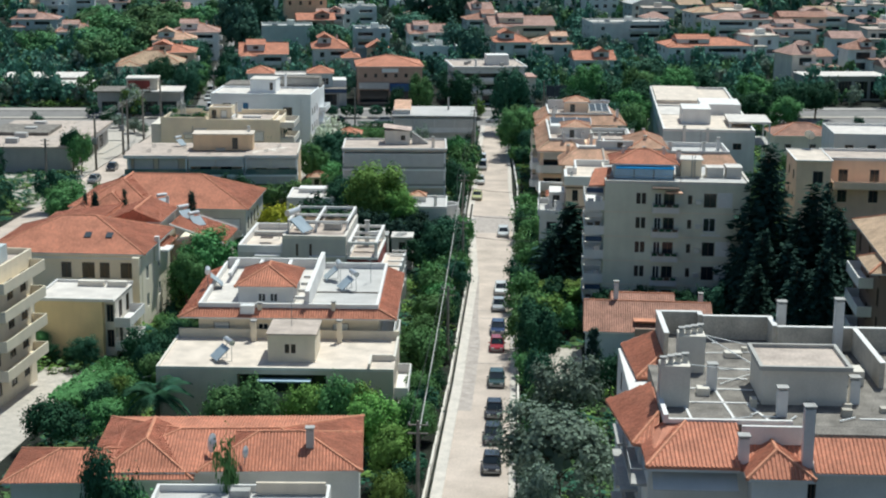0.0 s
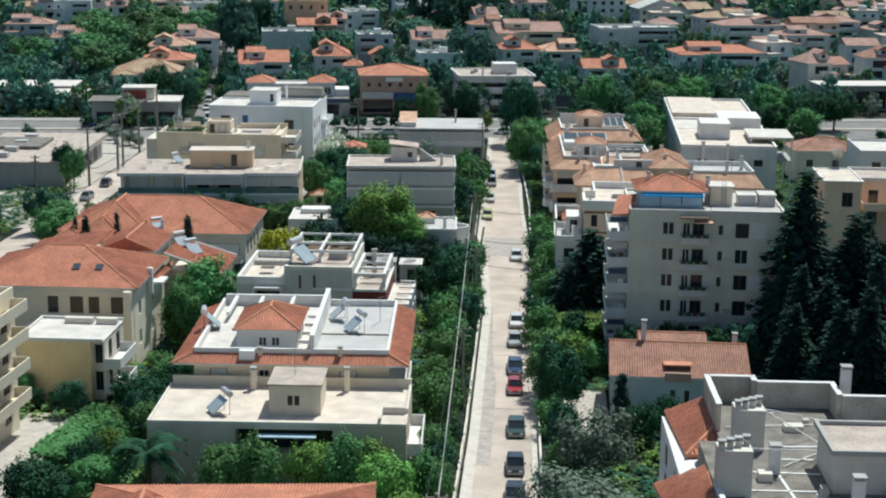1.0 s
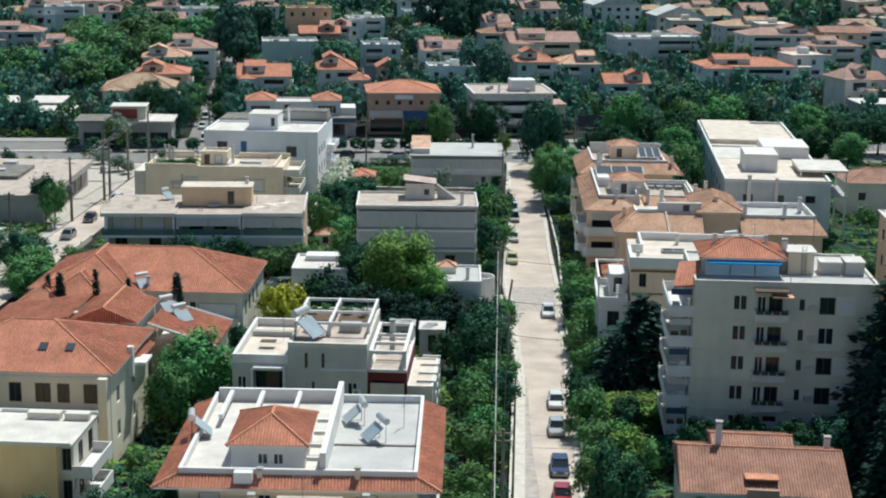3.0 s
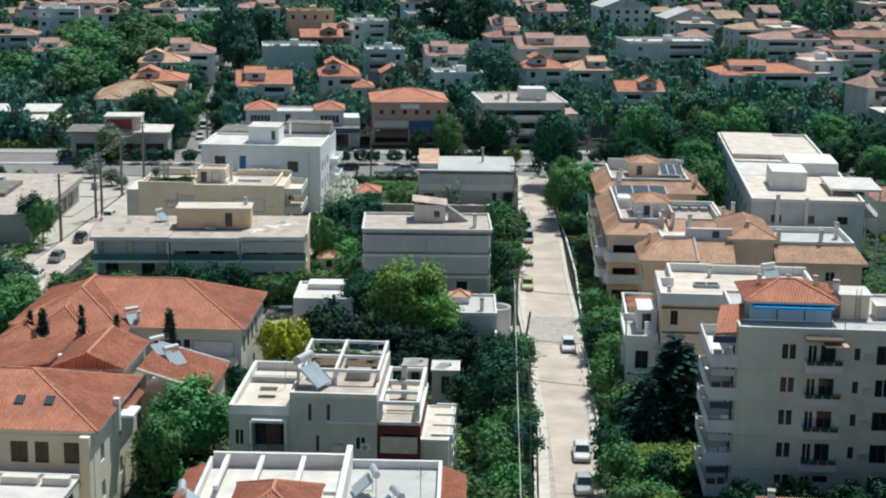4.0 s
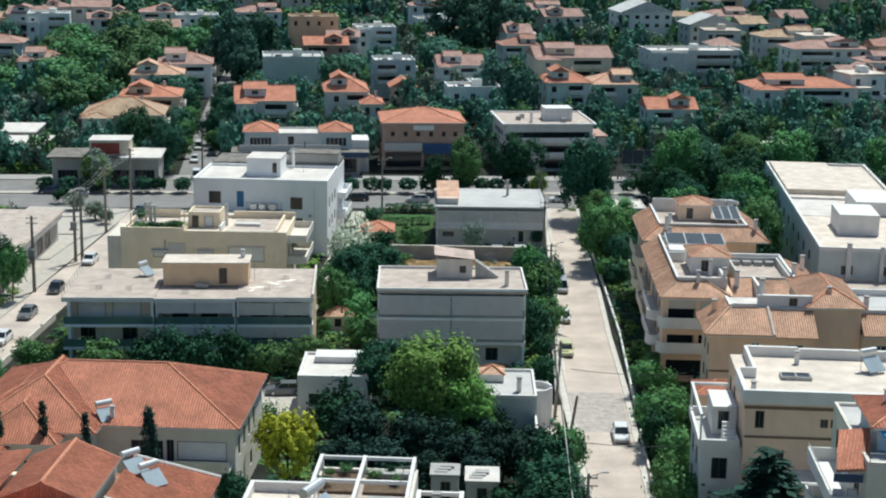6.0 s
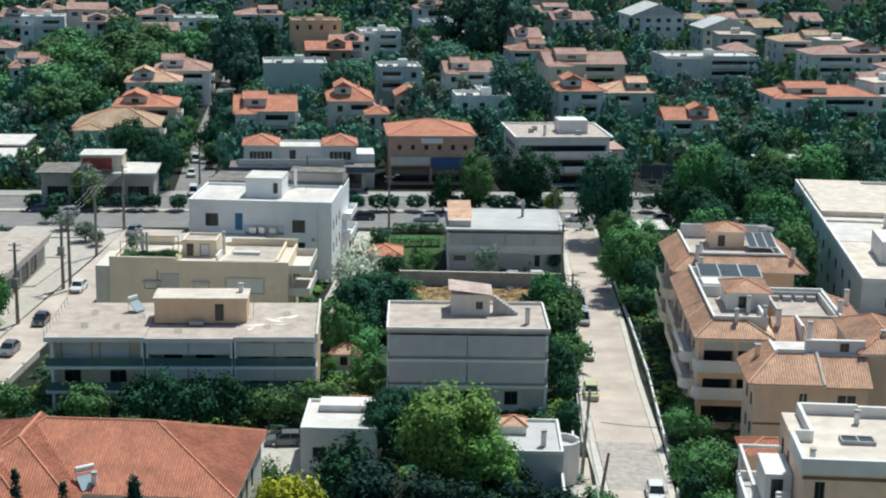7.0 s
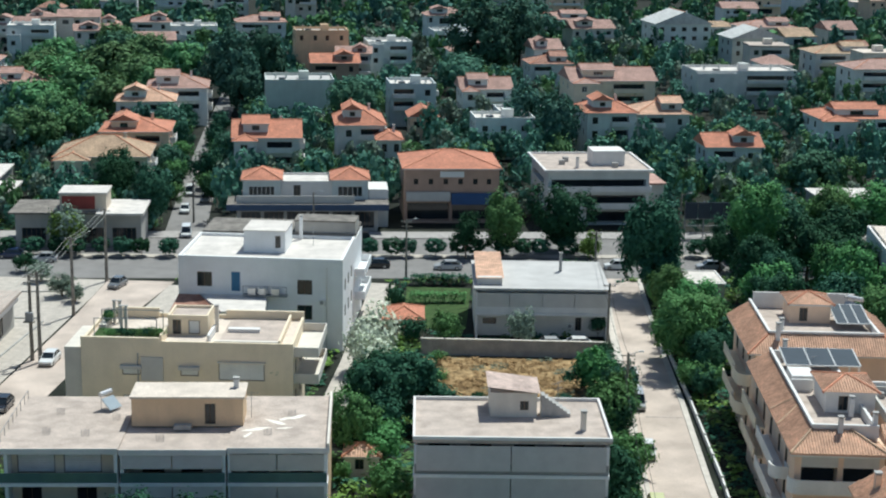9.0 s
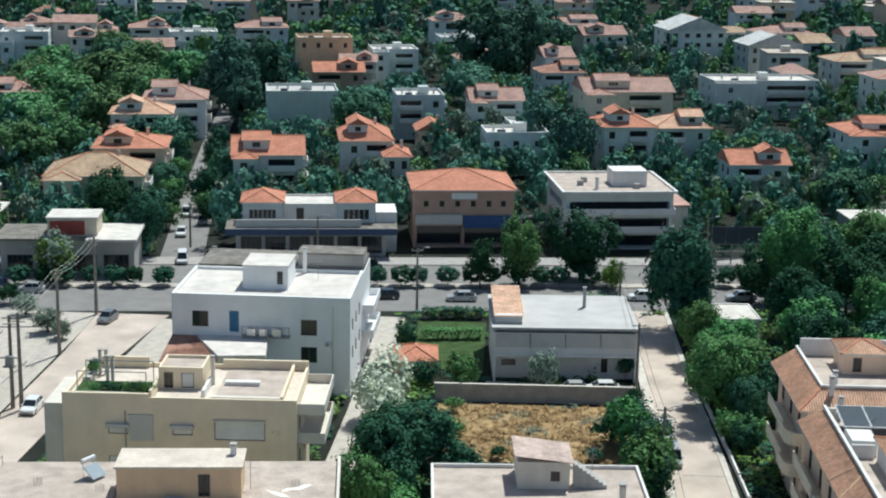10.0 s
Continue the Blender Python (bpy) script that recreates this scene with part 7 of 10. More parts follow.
def shops():
    ob = thing("shop_row", "two-storey shop row with dark sign band and twin red roofs", "building", -66.8, 397.0, 7.5, 0.0)
    w, d = 24.0, 11.0
    walls(ob, w, d, 4.6, grey_wall, {"f": [(0.8 + 3.85 * i, 0.6, 3.3, 2.8, "d") for i in range(6)]}, at=(-1, -3))
    part("roof", boxes((-2.6, -4.6, 4.604, 24.8, 8.2, 4.9)), roof_slab, ob, "dark grey projecting shop canopy roof")
    part("fascia", boxes((-2.62, -4.68, 3.9, 24.8, -4.604, 4.95)), awning_dark, ob, "dark sign band with illegible writing")
    part("shop_sign", boxes((-1.0, -3.4, 4.92, 19.0, -3.2, 6.2)), awning_grey, ob, "grey glazed band above the shops")
    walls(ob, 6.4, 8.0, 8.2, blue_wall, {"f": rows((1.0,), (5.6,), 4.4, 1.6, "w")}, at=(0, 0))
    tiled_roof(ob, 0, 0, 6.4, 8.0, 8.2, 1.5, tile_red, "fb", "y", over=0.4)
    walls(ob, 8.8, 8.0, 7.6, white_wall, {"f": rows((2.2,), (5.2,), 1.2, 2.1, "d")}, at=(6.42, 0.6))
    flat_roof(ob, 6.42, 0.6, 15.2, 8.6, 7.6, roof_white, white_wall, 0.4)
    walls(ob, 6.2, 8.0, 8.2, blue_wall, {"f": rows((1.0,), (5.4,), 4.2, 1.8, "w")}, at=(15.22, 0))
    tiled_roof(ob, 15.22, 0, 21.4, 8.0, 8.2, 1.5, tile_red, "fb", "y", over=0.4)
    walls(ob, 3.4, 7.0, 6.6, white_wall, at=(21.5, 0.4))
    ob = thing("commercial_building", "brick-red shop building with a tiled roof and blue shop fronts", "building", -39.6, 404.0, 7.5, 0.0)
    w, d, h = 16.6, 15.0, 9.6
    walls(ob, w, d, h, brick_wall, {"f": rows((1.6, 4.2, 6.8, 9.4, 12.0, 14.4), (6.9,), 0.8, 1.0, "d")}, {"f": [(0.5, 0.4, 7.4, 3.2, 1.5), (8.4, 0.4, 7.6, 3.2, 1.5)]})
    tiled_roof(ob, 0, 0, w, d, h, 2.2, tile_red, "lr", over=0.5)
    part("shop_sign", boxes((0.3, -0.5, 4.0, 8.0, -0.02, 5.6)), awning_grey, ob, "pale grey shop sign board")
    part("shop_sign", boxes((8.2, -0.6, 3.4, 16.3, -0.02, 5.4)), sign_blue, ob, "deep blue shop sign board")
    part("sign_board", boxes((6.2, -0.12, 8.2, 10.4, -0.004, 9.2)), frame_white, ob, "pale sign board with illegible writing")
    ob = thing("apartment_block", "white balconied block with a flat weathered roof and roof hut", "building", -14.6, 405.4, 9, 0.0)
    w, d, h = 18.0, 18.0, 9.6
    walls(ob, w, d, h, light_grey, {}, {"f": [(0.6, 6.2, 16.8, 1.9, 1.4), (7.0, 3.2, 10.4, 2.1, 1.6), (7.0, 0.2, 10.0, 2.2, 2.0)], "l": [(2.0, 6.4, 12.0, 1.2, 1.2), (2.0, 3.2, 12.0, 1.4, 1.2)]})
    flat_roof(ob, -0.8, -0.8, w + 0.6, d, h, roof_stone, white_wall, 0.35, 0.4)
    for u, v in ((3.0, 6.0), (4.2, 9.0), (12.0, 3.0)):
        part("roof_box", boxes((u, v, h + 0.07, u + 1.0, v + 0.8, h + 0.9)), concrete, ob)
    part("side_wing", boxes((w + 0.01, 3.0, 0, w + 3.4, 12.0, 6.6)), pale_wall, ob)
    part("side_roof", boxes((w + 0.01, 2.6, 6.604, w + 3.8, 12.4, 6.9)), haze_tile, ob)
    part("roof_hut", boxes((8.8, 5.0, h + 0.07, 14.6, 10.0, h + 2.7)), white_wall, ob)
    chimney(ob, 5.4, 2.8, h, 1.8)
    for i, z in enumerate((3.0, 6.0)):
        balcony(ob, w, d, "f", -0.4, w + 0.2, z + 0.2, 1.2, white_wall, 0.9)
    ob = thing("billboard", "long grey billboard frame on posts with illegible panels", "sign", 8.6, 398.0, 6, 0.0)
    for i in range(6):
        part("panel", boxes((2.2 * i + 0.05, 0, 3.4, 2.2 * i + 2.15, 0.15, 6.2)), panel_glass, ob)
    bm = bmesh.new()
    for i in range(5):
        box(bm, 3.2 * i, 0.2, 0, 3.2 * i + 0.2, 0.4, 6.4)
    for z in (0.8, 2.0, 3.2):
        box(bm, 0, 0.42, z, 13.2, 0.55, z + 0.12)
    part("frame", bm, rail_metal, ob)
    ob = thing("shop_row", "low dark shop with a pale canopy and a red-signed roof box", "building", -100.5, 378.5, 7, 0.0)
    walls(ob, 20.0, 10.0, 5.4, grey_wall, {"f": [(1.0 + 4.8 * i, 0.5, 3.8, 2.6, "d") for i in range(4)]})
    part("roof", boxes((-1.0, -0.6, 5.404, 13.0, 10, 5.7)), roof_slab, ob, "dark weathered flat shop roof")
    part("roof", boxes((13.02, -1.6, 5.404, 20.6, 10, 5.78)), roof_white, ob, "pale flat shop roof with a canopy edge")
    walls(ob, 7.4, 6.0, 8.4, sand_wall, at=(7.0, 1.0), z0=5.7)
    part("roof_top", boxes((6.8, 0.8, 8.404, 14.6, 7.2, 8.7)), roof_white, ob)
    part("sign_board", boxes((7.4, 0.84, 6.0, 12.6, 0.99, 8.1)), sign_red, ob, "dark red sign board with illegible writing")
    ob = thing("shop_row", "low grey flat-roofed shops beside the side street", "building", -104.0, 296.0, 3, 0.0)
    walls(ob, 19.5, 36.0, 4.6, grey_wall, {"r": [(2 + 5.0 * i, 0.4, 3.6, 2.8, "d") for i in range(6)]})
    part("roof", boxes((-0.2, -0.2, 4.604, 20.6, 36.2, 4.95)), roof_stone, ob, "weathered flat shop roof")
    for v in (4.0, 11.0, 19.0, 27.0):
        part("roof_vent", boxes((6.0, v, 4.96, 8.4, v + 1.8, 5.9)), roof_grey, ob)
    part("roof_step", boxes((0.2, 14.0, 4.96, 12.0, 26.0, 5.6)), roof_slab, ob)
    part("fascia", boxes((19.7, 0.1, 3.6, 20.2, 36.0, 4.55)), white_wall, ob)


shops()
villa(-104.2, 414.8, 8, 16.4, 13, 8.2, cream_wall, tile_tan, "beige villa under a tan hipped tile roof", rise=3.0, style="w", attic=False)
villa(-102.6, 440.4, 8.5, 13.2, 13, 8.8, peach_wall, tile_red, "peach house with a red tile roof and roof terrace")
villa(-111.8, 488.6, 9.5, 13.0, 11, 8.0, haze_white, tile_orange, "pale house with orange tile roof", rise=2.4)
villa(-108.3, 505.0, 9.9, 14.0, 14, 9.0, haze_white, haze_tile, "peach house with stepped orange tile roofs", rise=2.8)
villa(-74.8, 433.5, 8.5, 12.6, 13, 9.4, light_grey, tile_red, "grey three-storey house with a steep red tile roof", "", rise=2.6)
villa(-56.9, 452.2, 8.8, 9.6, 15, 9.4, light_grey, tile_red, "grey three-storey house with red tile roof and white balcony", "fb", "y", rise=3.0)
villa(-48.0, 447.0, 8.8, 4.6, 9, 7.4, light_grey, tile_red, "lower red-roofed wing of a grey house", "fb", "y", rise=1.2, front_balcony=False)
villa(-80.4, 507.0, 10, 16.4, 14, 10.8, green_wall, roof_grey, "plain grey-green rendered block with a roof parapet", front_balcony=False, storeys=1)
villa(-85.0, 591.4, 12, 15.5, 11, 14.6, ochre_wall, roof_stone, "tan plain block with a cream roof", front_balcony=False, storeys=2)
villa(-77.2, 568.5, 10.7, 13.0, 11, 8.4, brick_wall, tile_red, "low house with a bright red tile roof", "", rise=2.2, storeys=2)
villa(-64.8, 601.0, 12, 13.2, 12, 10.8, haze_white, roof_white, "white house with dark balconies and a flat roof")
villa(-51.0, 513.0, 10, 11.2, 12, 9.8, blue_wall, roof_white, "pale house with a white flat roof and balconies")
villa(-33.8, 517.6, 10, 12.2, 10, 8.8, haze_white, haze_tile, "pale house with a red tile roof", "", rise=2.4)
villa(-24.4, 496.8, 9.2, 14.9, 10, 6.2, haze_white, roof_white, "low white house with a flat roof terrace", front_balcony=False)
villa(-29.2, 470.0, 8.5, 13.0, 10, 8.4, haze_white, roof_white, "white-roofed house behind shops with red-tiled corner", front_balcony=False)
villa(-44.0, 482.0, 8.5, 6.0, 8, 7.0, peach_wall, tile_red, "small gabled house with red tiles", "", "y", rise=2.0, front_balcony=False)
villa(-7.2, 519.4, 10.3, 21.0, 14, 11.2, cream_wall, haze_tile, "wide cream house with a low gabled tile roof", "", rise=2.6, style="w")
villa(-5.0, 475.3, 9.2, 10.8, 13, 9.8, haze_white, tile_red, "pale house with red hipped roof and balcony", "fb", "y", rise=2.6)
villa(6.2, 483.4, 9.2, 12.0, 12, 8.6, green_wall, tile_orange, "green-grey house with an orange tile roof", rise=2.4)
villa(17.6, 445.8, 8.2, 11.0, 9, 7.8, blue_wall, tile_red, "dark house with a red gabled tile roof among trees", "", rise=2.2, storeys=2)
villa(46.4, 481.8, 9, 26.0, 12, 8.8, haze_white, tile_red, "long pale house with red tile roofs", rise=2.0, storeys=3)
villa(27.0, 555.6, 10.6, 28.0, 14, 9.6, light_grey, roof_white, "long grey block with white flat roofs and glazed galleries", style="w")
villa(24.9, 661.5, 12.9, 19.0, 16, 13.0, haze_white, pale_tile, "pale gabled house among trees", "", "y", rise=4.0, front_balcony=False, attic=False)
villa(47.1, 638.6, 12.3, 17.0, 13, 11.0, green_wall, pale_tile, "pale green house with a grey roof", "", "y", rise=3.4, front_balcony=False, attic=False)
villa(67.8, 608.1, 11.4, 18.0, 13, 10.0, white_wall, tile_tan, "white flats with a tan tiled roof", rise=2.0)
villa(-167.6, 668.8, 13, 11.0, 11, 8.0, haze_white, haze_tile, "suburban house with a red tile roof")
villa(-152.3, 671.6, 13, 13.0, 11, 9.0, white_wall, haze_tile, "suburban white house with a red tile roof")
villa(-135.6, 656.0, 13, 15.4, 12, 9.0, haze_white, roof_white, "suburban white flat-roofed house")
villa(-117.8, 679.8, 13, 17.0, 12, 9.0, haze_white, haze_tile, "suburban peach house with orange roofs")
villa(-47.7, 647.3, 12.6, 15.4, 12, 10.0, haze_white, roof_grey, "suburban white flat-roofed house")
villa(-40.9, 620.0, 11.5, 15.0, 11, 7.0, haze_white, haze_tile, "suburban house with an orange tile roof")
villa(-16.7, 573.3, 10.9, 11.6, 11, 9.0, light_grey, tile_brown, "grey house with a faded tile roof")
villa(-16.2, 703.6, 13.5, 24.0, 14, 10.0, haze_white, haze_tile, "suburban peach house with orange roofs")
villa(57.8, 690.0, 12.9, 19.0, 13, 10.0, white_wall, haze_tile, "suburban white house with an orange tile roof")
villa(-177.4, 615.0, 13, 14.0, 12, 12.0, haze_white, roof_white, "suburban white flats with a flat roof")
villa(-150.0, 517.7, 10, 13.0, 12, 8.0, haze_white, haze_tile, "pale house with a red roof beside the trees")
villa(86.0, 535.7, 8.5, 15.6, 12, 10.0, white_wall, haze_tile, "suburban white flats with balconies and a red roof", rise=1.8)
villa(69.4, 559.9, 10.4, 23.5, 13, 11.0, haze_white, haze_tile, "suburban peach flats with stepped tile roofs", rise=2.0)
villa(105.6, 594.5, 9.2, 18.4, 13, 10.0, haze_white, haze_tile, "suburban pale flats with an orange roof")
villa(-175.2, 549.5, 9, 15.5, 12, 9.0, blue_wall, haze_tile, "suburban pale blue house with a red roof")
villa(71.2, 612.1, 9.4, 15.5, 12, 10.0, white_wall, tile_brown, "suburban white house with a faded roof")


def low_shop(x, y, yaw, w, d, h, label):
    ob = thing("shop_row", label, "building", x, y, yaw, 0.0)
    n = max(2, int(w / 4))
    walls(ob, w, d, h, grey_wall, {"f": [(0.4 + w / n * i, 0.5, w / n - 0.8, h - 1.8, "d") for i in range(n)]})
    part("roof", boxes((-0.4, -1.2, h + 0.004, w + 0.4, d, h + 0.3)), roof_white, ob)


low_shop(-133.4, 408.5, 7, 20, 12, 5.0, "low shop row with a white roof")
low_shop(-118.0, 398.5, 7, 10, 10, 4.4, "small shop with a pale flat roof")
low_shop(77.8, 424.9, 7, 22, 10, 6.4, "long low building with a pale roof edge")
low_shop(34.0, 412.0, 7, 16, 9, 4.6, "low shop behind trees with a pale roof")


def distant_house(r, x, y, yaw):
    """A far house: walls, one roof, window glass and dark bands for shaded recesses."""
    w, d, h = r.uniform(7, 16), r.uniform(8, 12), r.uniform(7.5, 12.5)
    wall = r.choice((white_wall, haze_white, peach_wall, green_wall, haze_white, pale_wall, light_grey))
    ob = thing("house", "suburban house among dense trees", "house", x, y, yaw, 0.0, "suburban houses")
    FOOT.append((ob.matrix_basis.inverted(), 0, 0, w, d))
    bm = bmesh.new()
    shell(bm, w, d, -1, h, {})
    part("wall", bm, wall, ob)
    bm = bmesh.new()
    n = max(2, int(w / 3.5))
    for z in [h - 2.4 - 3.0 * k for k in range(3) if h - 2.4 - 3.0 * k > 0.4]:
        band = r.random()
        # One flat dark band replaces the shade of a balcony recess.
        if band < 0.45:
            box(bm, w * 0.3, -0.05, z - 0.5, w * r.uniform(0.7, 0.96), 0.02, z + 1.5)
        for i in range(n):
            u = w * (i + r.uniform(0.18, 0.38)) / n
            if r.random() < 0.75 and (band >= 0.45 or u + 1.6 < w * 0.3):
                box(bm, u, -0.06, z, u + r.uniform(0.8, 1.6), 0.02, z + r.uniform(1.1, 1.7))
        box(bm, w - 0.02, d * 0.4, z, w + 0.06, d * 0.4 + 1.3, z + 1.4)
    tagged(part("glazing", bm, glass, ob), kind="stuff")
    for z in (h - 3.0, h - 6.0):
        if r.random() < 0.65 and z > 1.5:
            part("balcony", boxes((w * r.choice((0.1, 0.45)), -1.3, z, w * 0.98, -0.08, z + 0.9)), white_wall, ob)
    roof = r.choice((haze_tile, haze_tile, tile_brown, haze_tile, haze_tile, tile_tan, haze_tile, roof_stone, roof_cream))
    if r.random() < 0.6:
        wing, low, deep = w * r.uniform(0.3, 0.5), h - r.choice((0.0, 2.8, 2.8)), r.uniform(2.0, 4.5)
        bm = bmesh.new()
        at = (r.choice((0.0, w - wing)), -deep)
        shell(bm, wing, deep - 0.01, -1, low, {}, at)
        part("wing", bm, wall, ob)
        part("wing_window", boxes((at[0] + wing * 0.3, at[1] - 0.05, low - 2.2, at[0] + wing * 0.7, at[1] + 0.02, low - 0.8)), glass, ob)
        part("wing_roof", boxes((at[0] - 0.3, at[1] - 0.3, low + 0.004, at[0] + wing + 0.3, -0.09, low + 0.35)), roof, ob)
    if roof in (roof_stone, roof_grey, roof_cream):
        part("roof", boxes((-0.2, -0.2, h + 0.004, w + 0.2, d + 0.2, h + 0.5)), roof, ob)
        part("roof_hut", boxes((w * 0.4, d * 0.3, h + 0.5, w * 0.4 + 2.6, d * 0.3 + 2.6, h + 2.2)), wall, ob)
    else:
        bm = bmesh.new()
        uv = bm.loops.layers.uv.new("tiles")
        k, up, e = (d + 1.2) / 2, r.uniform(1.6, 2.8), r.choice((0.0, 1.0))
        c = [(-0.6, -0.6, h), (w + 0.6, -0.6, h), (w + 0.6, d + 0.6, h), (-0.6, d + 0.6, h)]
        k = min(k, w / 2) * e
        r0, r1 = (-0.6 + k, d / 2, h + up), (w + 0.6 - k, d / 2, h + up)
        for q in ((c[0], c[1], r1, r0), (c[2], c[3], r0, r1), (c[1], c[2], r1), (c[3], c[0], r0)):
            slope(bm, uv, q)
        me = bpy.data.meshes.new("roof")
        bm.to_mesh(me)
        bm.free()
        me.materials.append(roof)
        link("roof", me, ob)
        if r.random() < 0.55:
            u = w * r.choice((0.12, 0.5))
            bm = bmesh.new()
            shell(bm, w * 0.38, d * 0.5, h - 0.1, h + up * 0.9, {}, (u, d * 0.1))
            part("attic", bm, wall, ob)
            part("attic_window", boxes((u + w * 0.12, d * 0.1 - 0.05, h + up * 0.9 - 1.1, u + w * 0.26, d * 0.1 + 0.02, h + up * 0.9 - 0.2)), glass, ob)
            bm = bmesh.new()
            uv = bm.loops.layers.uv.new("tiles")
            z, x0, x1, y0, y1 = h + up * 0.9, u - 0.3, u + w * 0.38 + 0.3, d * 0.1 - 0.3, d * 0.6 + 0.3
            m0, m1 = ((x0 + x1) / 2, y0, z + 1.1), ((x0 + x1) / 2, y1, z + 1.1)
            for q in (((x0, y1, z), (x0, y0, z), m0, m1), ((x1, y0, z), (x1, y1, z), m1, m0), ((x0, y0, z), (x1, y0, z), m0), ((x1, y1, z), (x0, y1, z), m1)):
                slope(bm, uv, q)
            me = bpy.data.meshes.new("attic_roof")
            bm.to_mesh(me)
            bm.free()
            me.materials.append(roof)
            link("attic_roof", me, ob)


def open_plot(x, y, gap):
    for inv, x0, y0, x1, y1 in FOOT:
        p = inv @ Vector((x + 6, y + 5, 0))
        if x0 - gap < p.x < x1 + gap and y0 - gap < p.y < y1 + gap:
            return False
    return True


rng = random.Random(5)
made = 0
while made < 175:
    y = 430 + 870 * rng.random() ** 1.25
    x = rng.uniform(-0.37, 0.26) * y
    if -128 < x < 62 and y < 560 or x < -100 and y < 625 or abs(x + 75.5 + (y - 390) * 0.14) < 14 or not open_plot(x, y, 6):
        continue
    distant_house(rng, x, y, 11 + rng.uniform(-9, 9))
    made += 1


# ---- trees and gardens ----
def leaf_cloud(seed, clumps, per, shape, leaf, spread, middle=None):
    """Corners of many small leaves, gathered in clumps and turned outwards: an array of n x 4 x 3."""
    r = np.random.RandomState(seed)
    c = np.array([shape(r) for _ in range(clumps)])
    p = np.repeat(c, per, 0) + r.normal(0, spread, (clumps * per, 3))
    core = np.repeat(c, per, 0) * 0.84 + 0.16 * (np.array((0, 0, c[:, 2].mean())) if middle is None else np.array(middle))
    out = p - core
    out /= np.linalg.norm(out, axis=1)[:, None] + 1e-6
    n = out * 1.5 + r.normal(0, 0.42, p.shape) + np.array((0, 0, 0.35))
    n /= np.linalg.norm(n, axis=1)[:, None]
    a = np.cross(n, r.normal(0, 1, p.shape))
    a /= np.linalg.norm(a, axis=1)[:, None]
    b = np.cross(n, a)
    s = (leaf * r.uniform(0.6, 1.35, len(p)))[:, None]
    return np.stack([p - a * s - b * s * 0.15, p - b * s * 0.7, p + a * s + b * s * 0.1, p + b * s * 0.7], 1)


def leaf_mesh(name, quads, mat):
    me = bpy.data.meshes.new(name)
    n = len(quads)
    me.vertices.add(n * 4)
    me.vertices.foreach_set("co", quads.reshape(-1).astype(np.float32))
    me.loops.add(n * 4)
    me.loops.foreach_set("vertex_index", np.arange(n * 4, dtype=np.int32))
    me.polygons.add(n)
    me.polygons.foreach_set("loop_start", np.arange(0, n * 4, 4, dtype=np.int32))
    me.update(calc_edges=True)
    me.materials.append(mat)
    return me


def ball(r, radius, centre, squash=0.85, hollow=0.45, lumps=None):
    """A point in an uneven crown."""
    v = r.normal(0, 1, 3)
    v /= np.linalg.norm(v)
    if v[2] < -0.8:
        v[2] *= -0.6
    q = 1.0
    for k, d in enumerate(lumps if lumps is not None else ()):
        q += 0.30 * max(0.0, float(v @ d)) ** 3 - 0.06
    return np.array((0, 0, centre)) + v * radius * q * (hollow + (1 - hollow) * r.uniform(0, 1) ** 0.5) * np.array((1, 1, squash))


def lumps_for(seed):
    r = np.random.RandomState(seed + 100)
    d = r.normal(0, 1, (6, 3))
    return d / np.linalg.norm(d, axis=1)[:, None]


def trunk_mesh(seed, height, radius, reach, limbs=6):
    r = random.Random(seed)
    bm = bmesh.new()
    top = Vector((r.uniform(-0.2, 0.2), r.uniform(-0.2, 0.2), height))
    bar(bm, (0, 0, -0.3), top * 0.55, radius, 8, radius * 0.7)
    bar(bm, top * 0.55, top, radius * 0.7, 7, radius * 0.3)
    for i in range(limbs):
        a = 2 * math.pi * (i + r.uniform(-0.3, 0.3)) / limbs
        s = top * r.uniform(0.5, 0.9)
        e = s + Vector((math.cos(a) * reach, math.sin(a) * reach, reach * r.uniform(0.4, 0.9)))
        bar(bm, s, e, radius * 0.4, 5, radius * 0.12)
    return mesh_of("trunk", bm, bark)


KINDS = {}


def make_kind(kind, label, crowns, base_r, base_z, trunk, category="tree"):
    KINDS[kind] = [(c, trunk_mesh(i + len(KINDS) * 7, *trunk), label, base_r, base_z, category) for i, c in enumerate(crowns)]


def crown_blockers(seed, radius, centre, squash):
    """Oversized leaves hidden in the heart of a crown, added to stop light passing through."""
    return leaf_cloud(seed + 900, 110, 1, lambda r: ball(r, radius * 0.66, centre - radius * 0.08, squash, 0.25), radius * 0.15, 0.05)


def small(mat, seed, n=36, per=62, leaf=0.18, squash=1.0):
    l = lumps_for(seed)
    shell_ = leaf_cloud(seed, n, per, lambda r: ball(r, 2.3, 3.0, squash, 0.62, l), leaf, 0.34)
    return leaf_mesh("crown", np.concatenate([shell_, crown_blockers(seed, 2.3, 3.0, squash)]), mat)


def big(mat, seed, n=84, per=78, leaf=0.26, squash=1.0):
    l = lumps_for(seed)
    shell_ = leaf_cloud(seed, n, per, lambda r: ball(r, 4.6, 6.0, squash, 0.68, l), leaf, 0.52)
    return leaf_mesh("crown", np.concatenate([shell_, crown_blockers(seed, 4.6, 6.0, squash)]), mat)


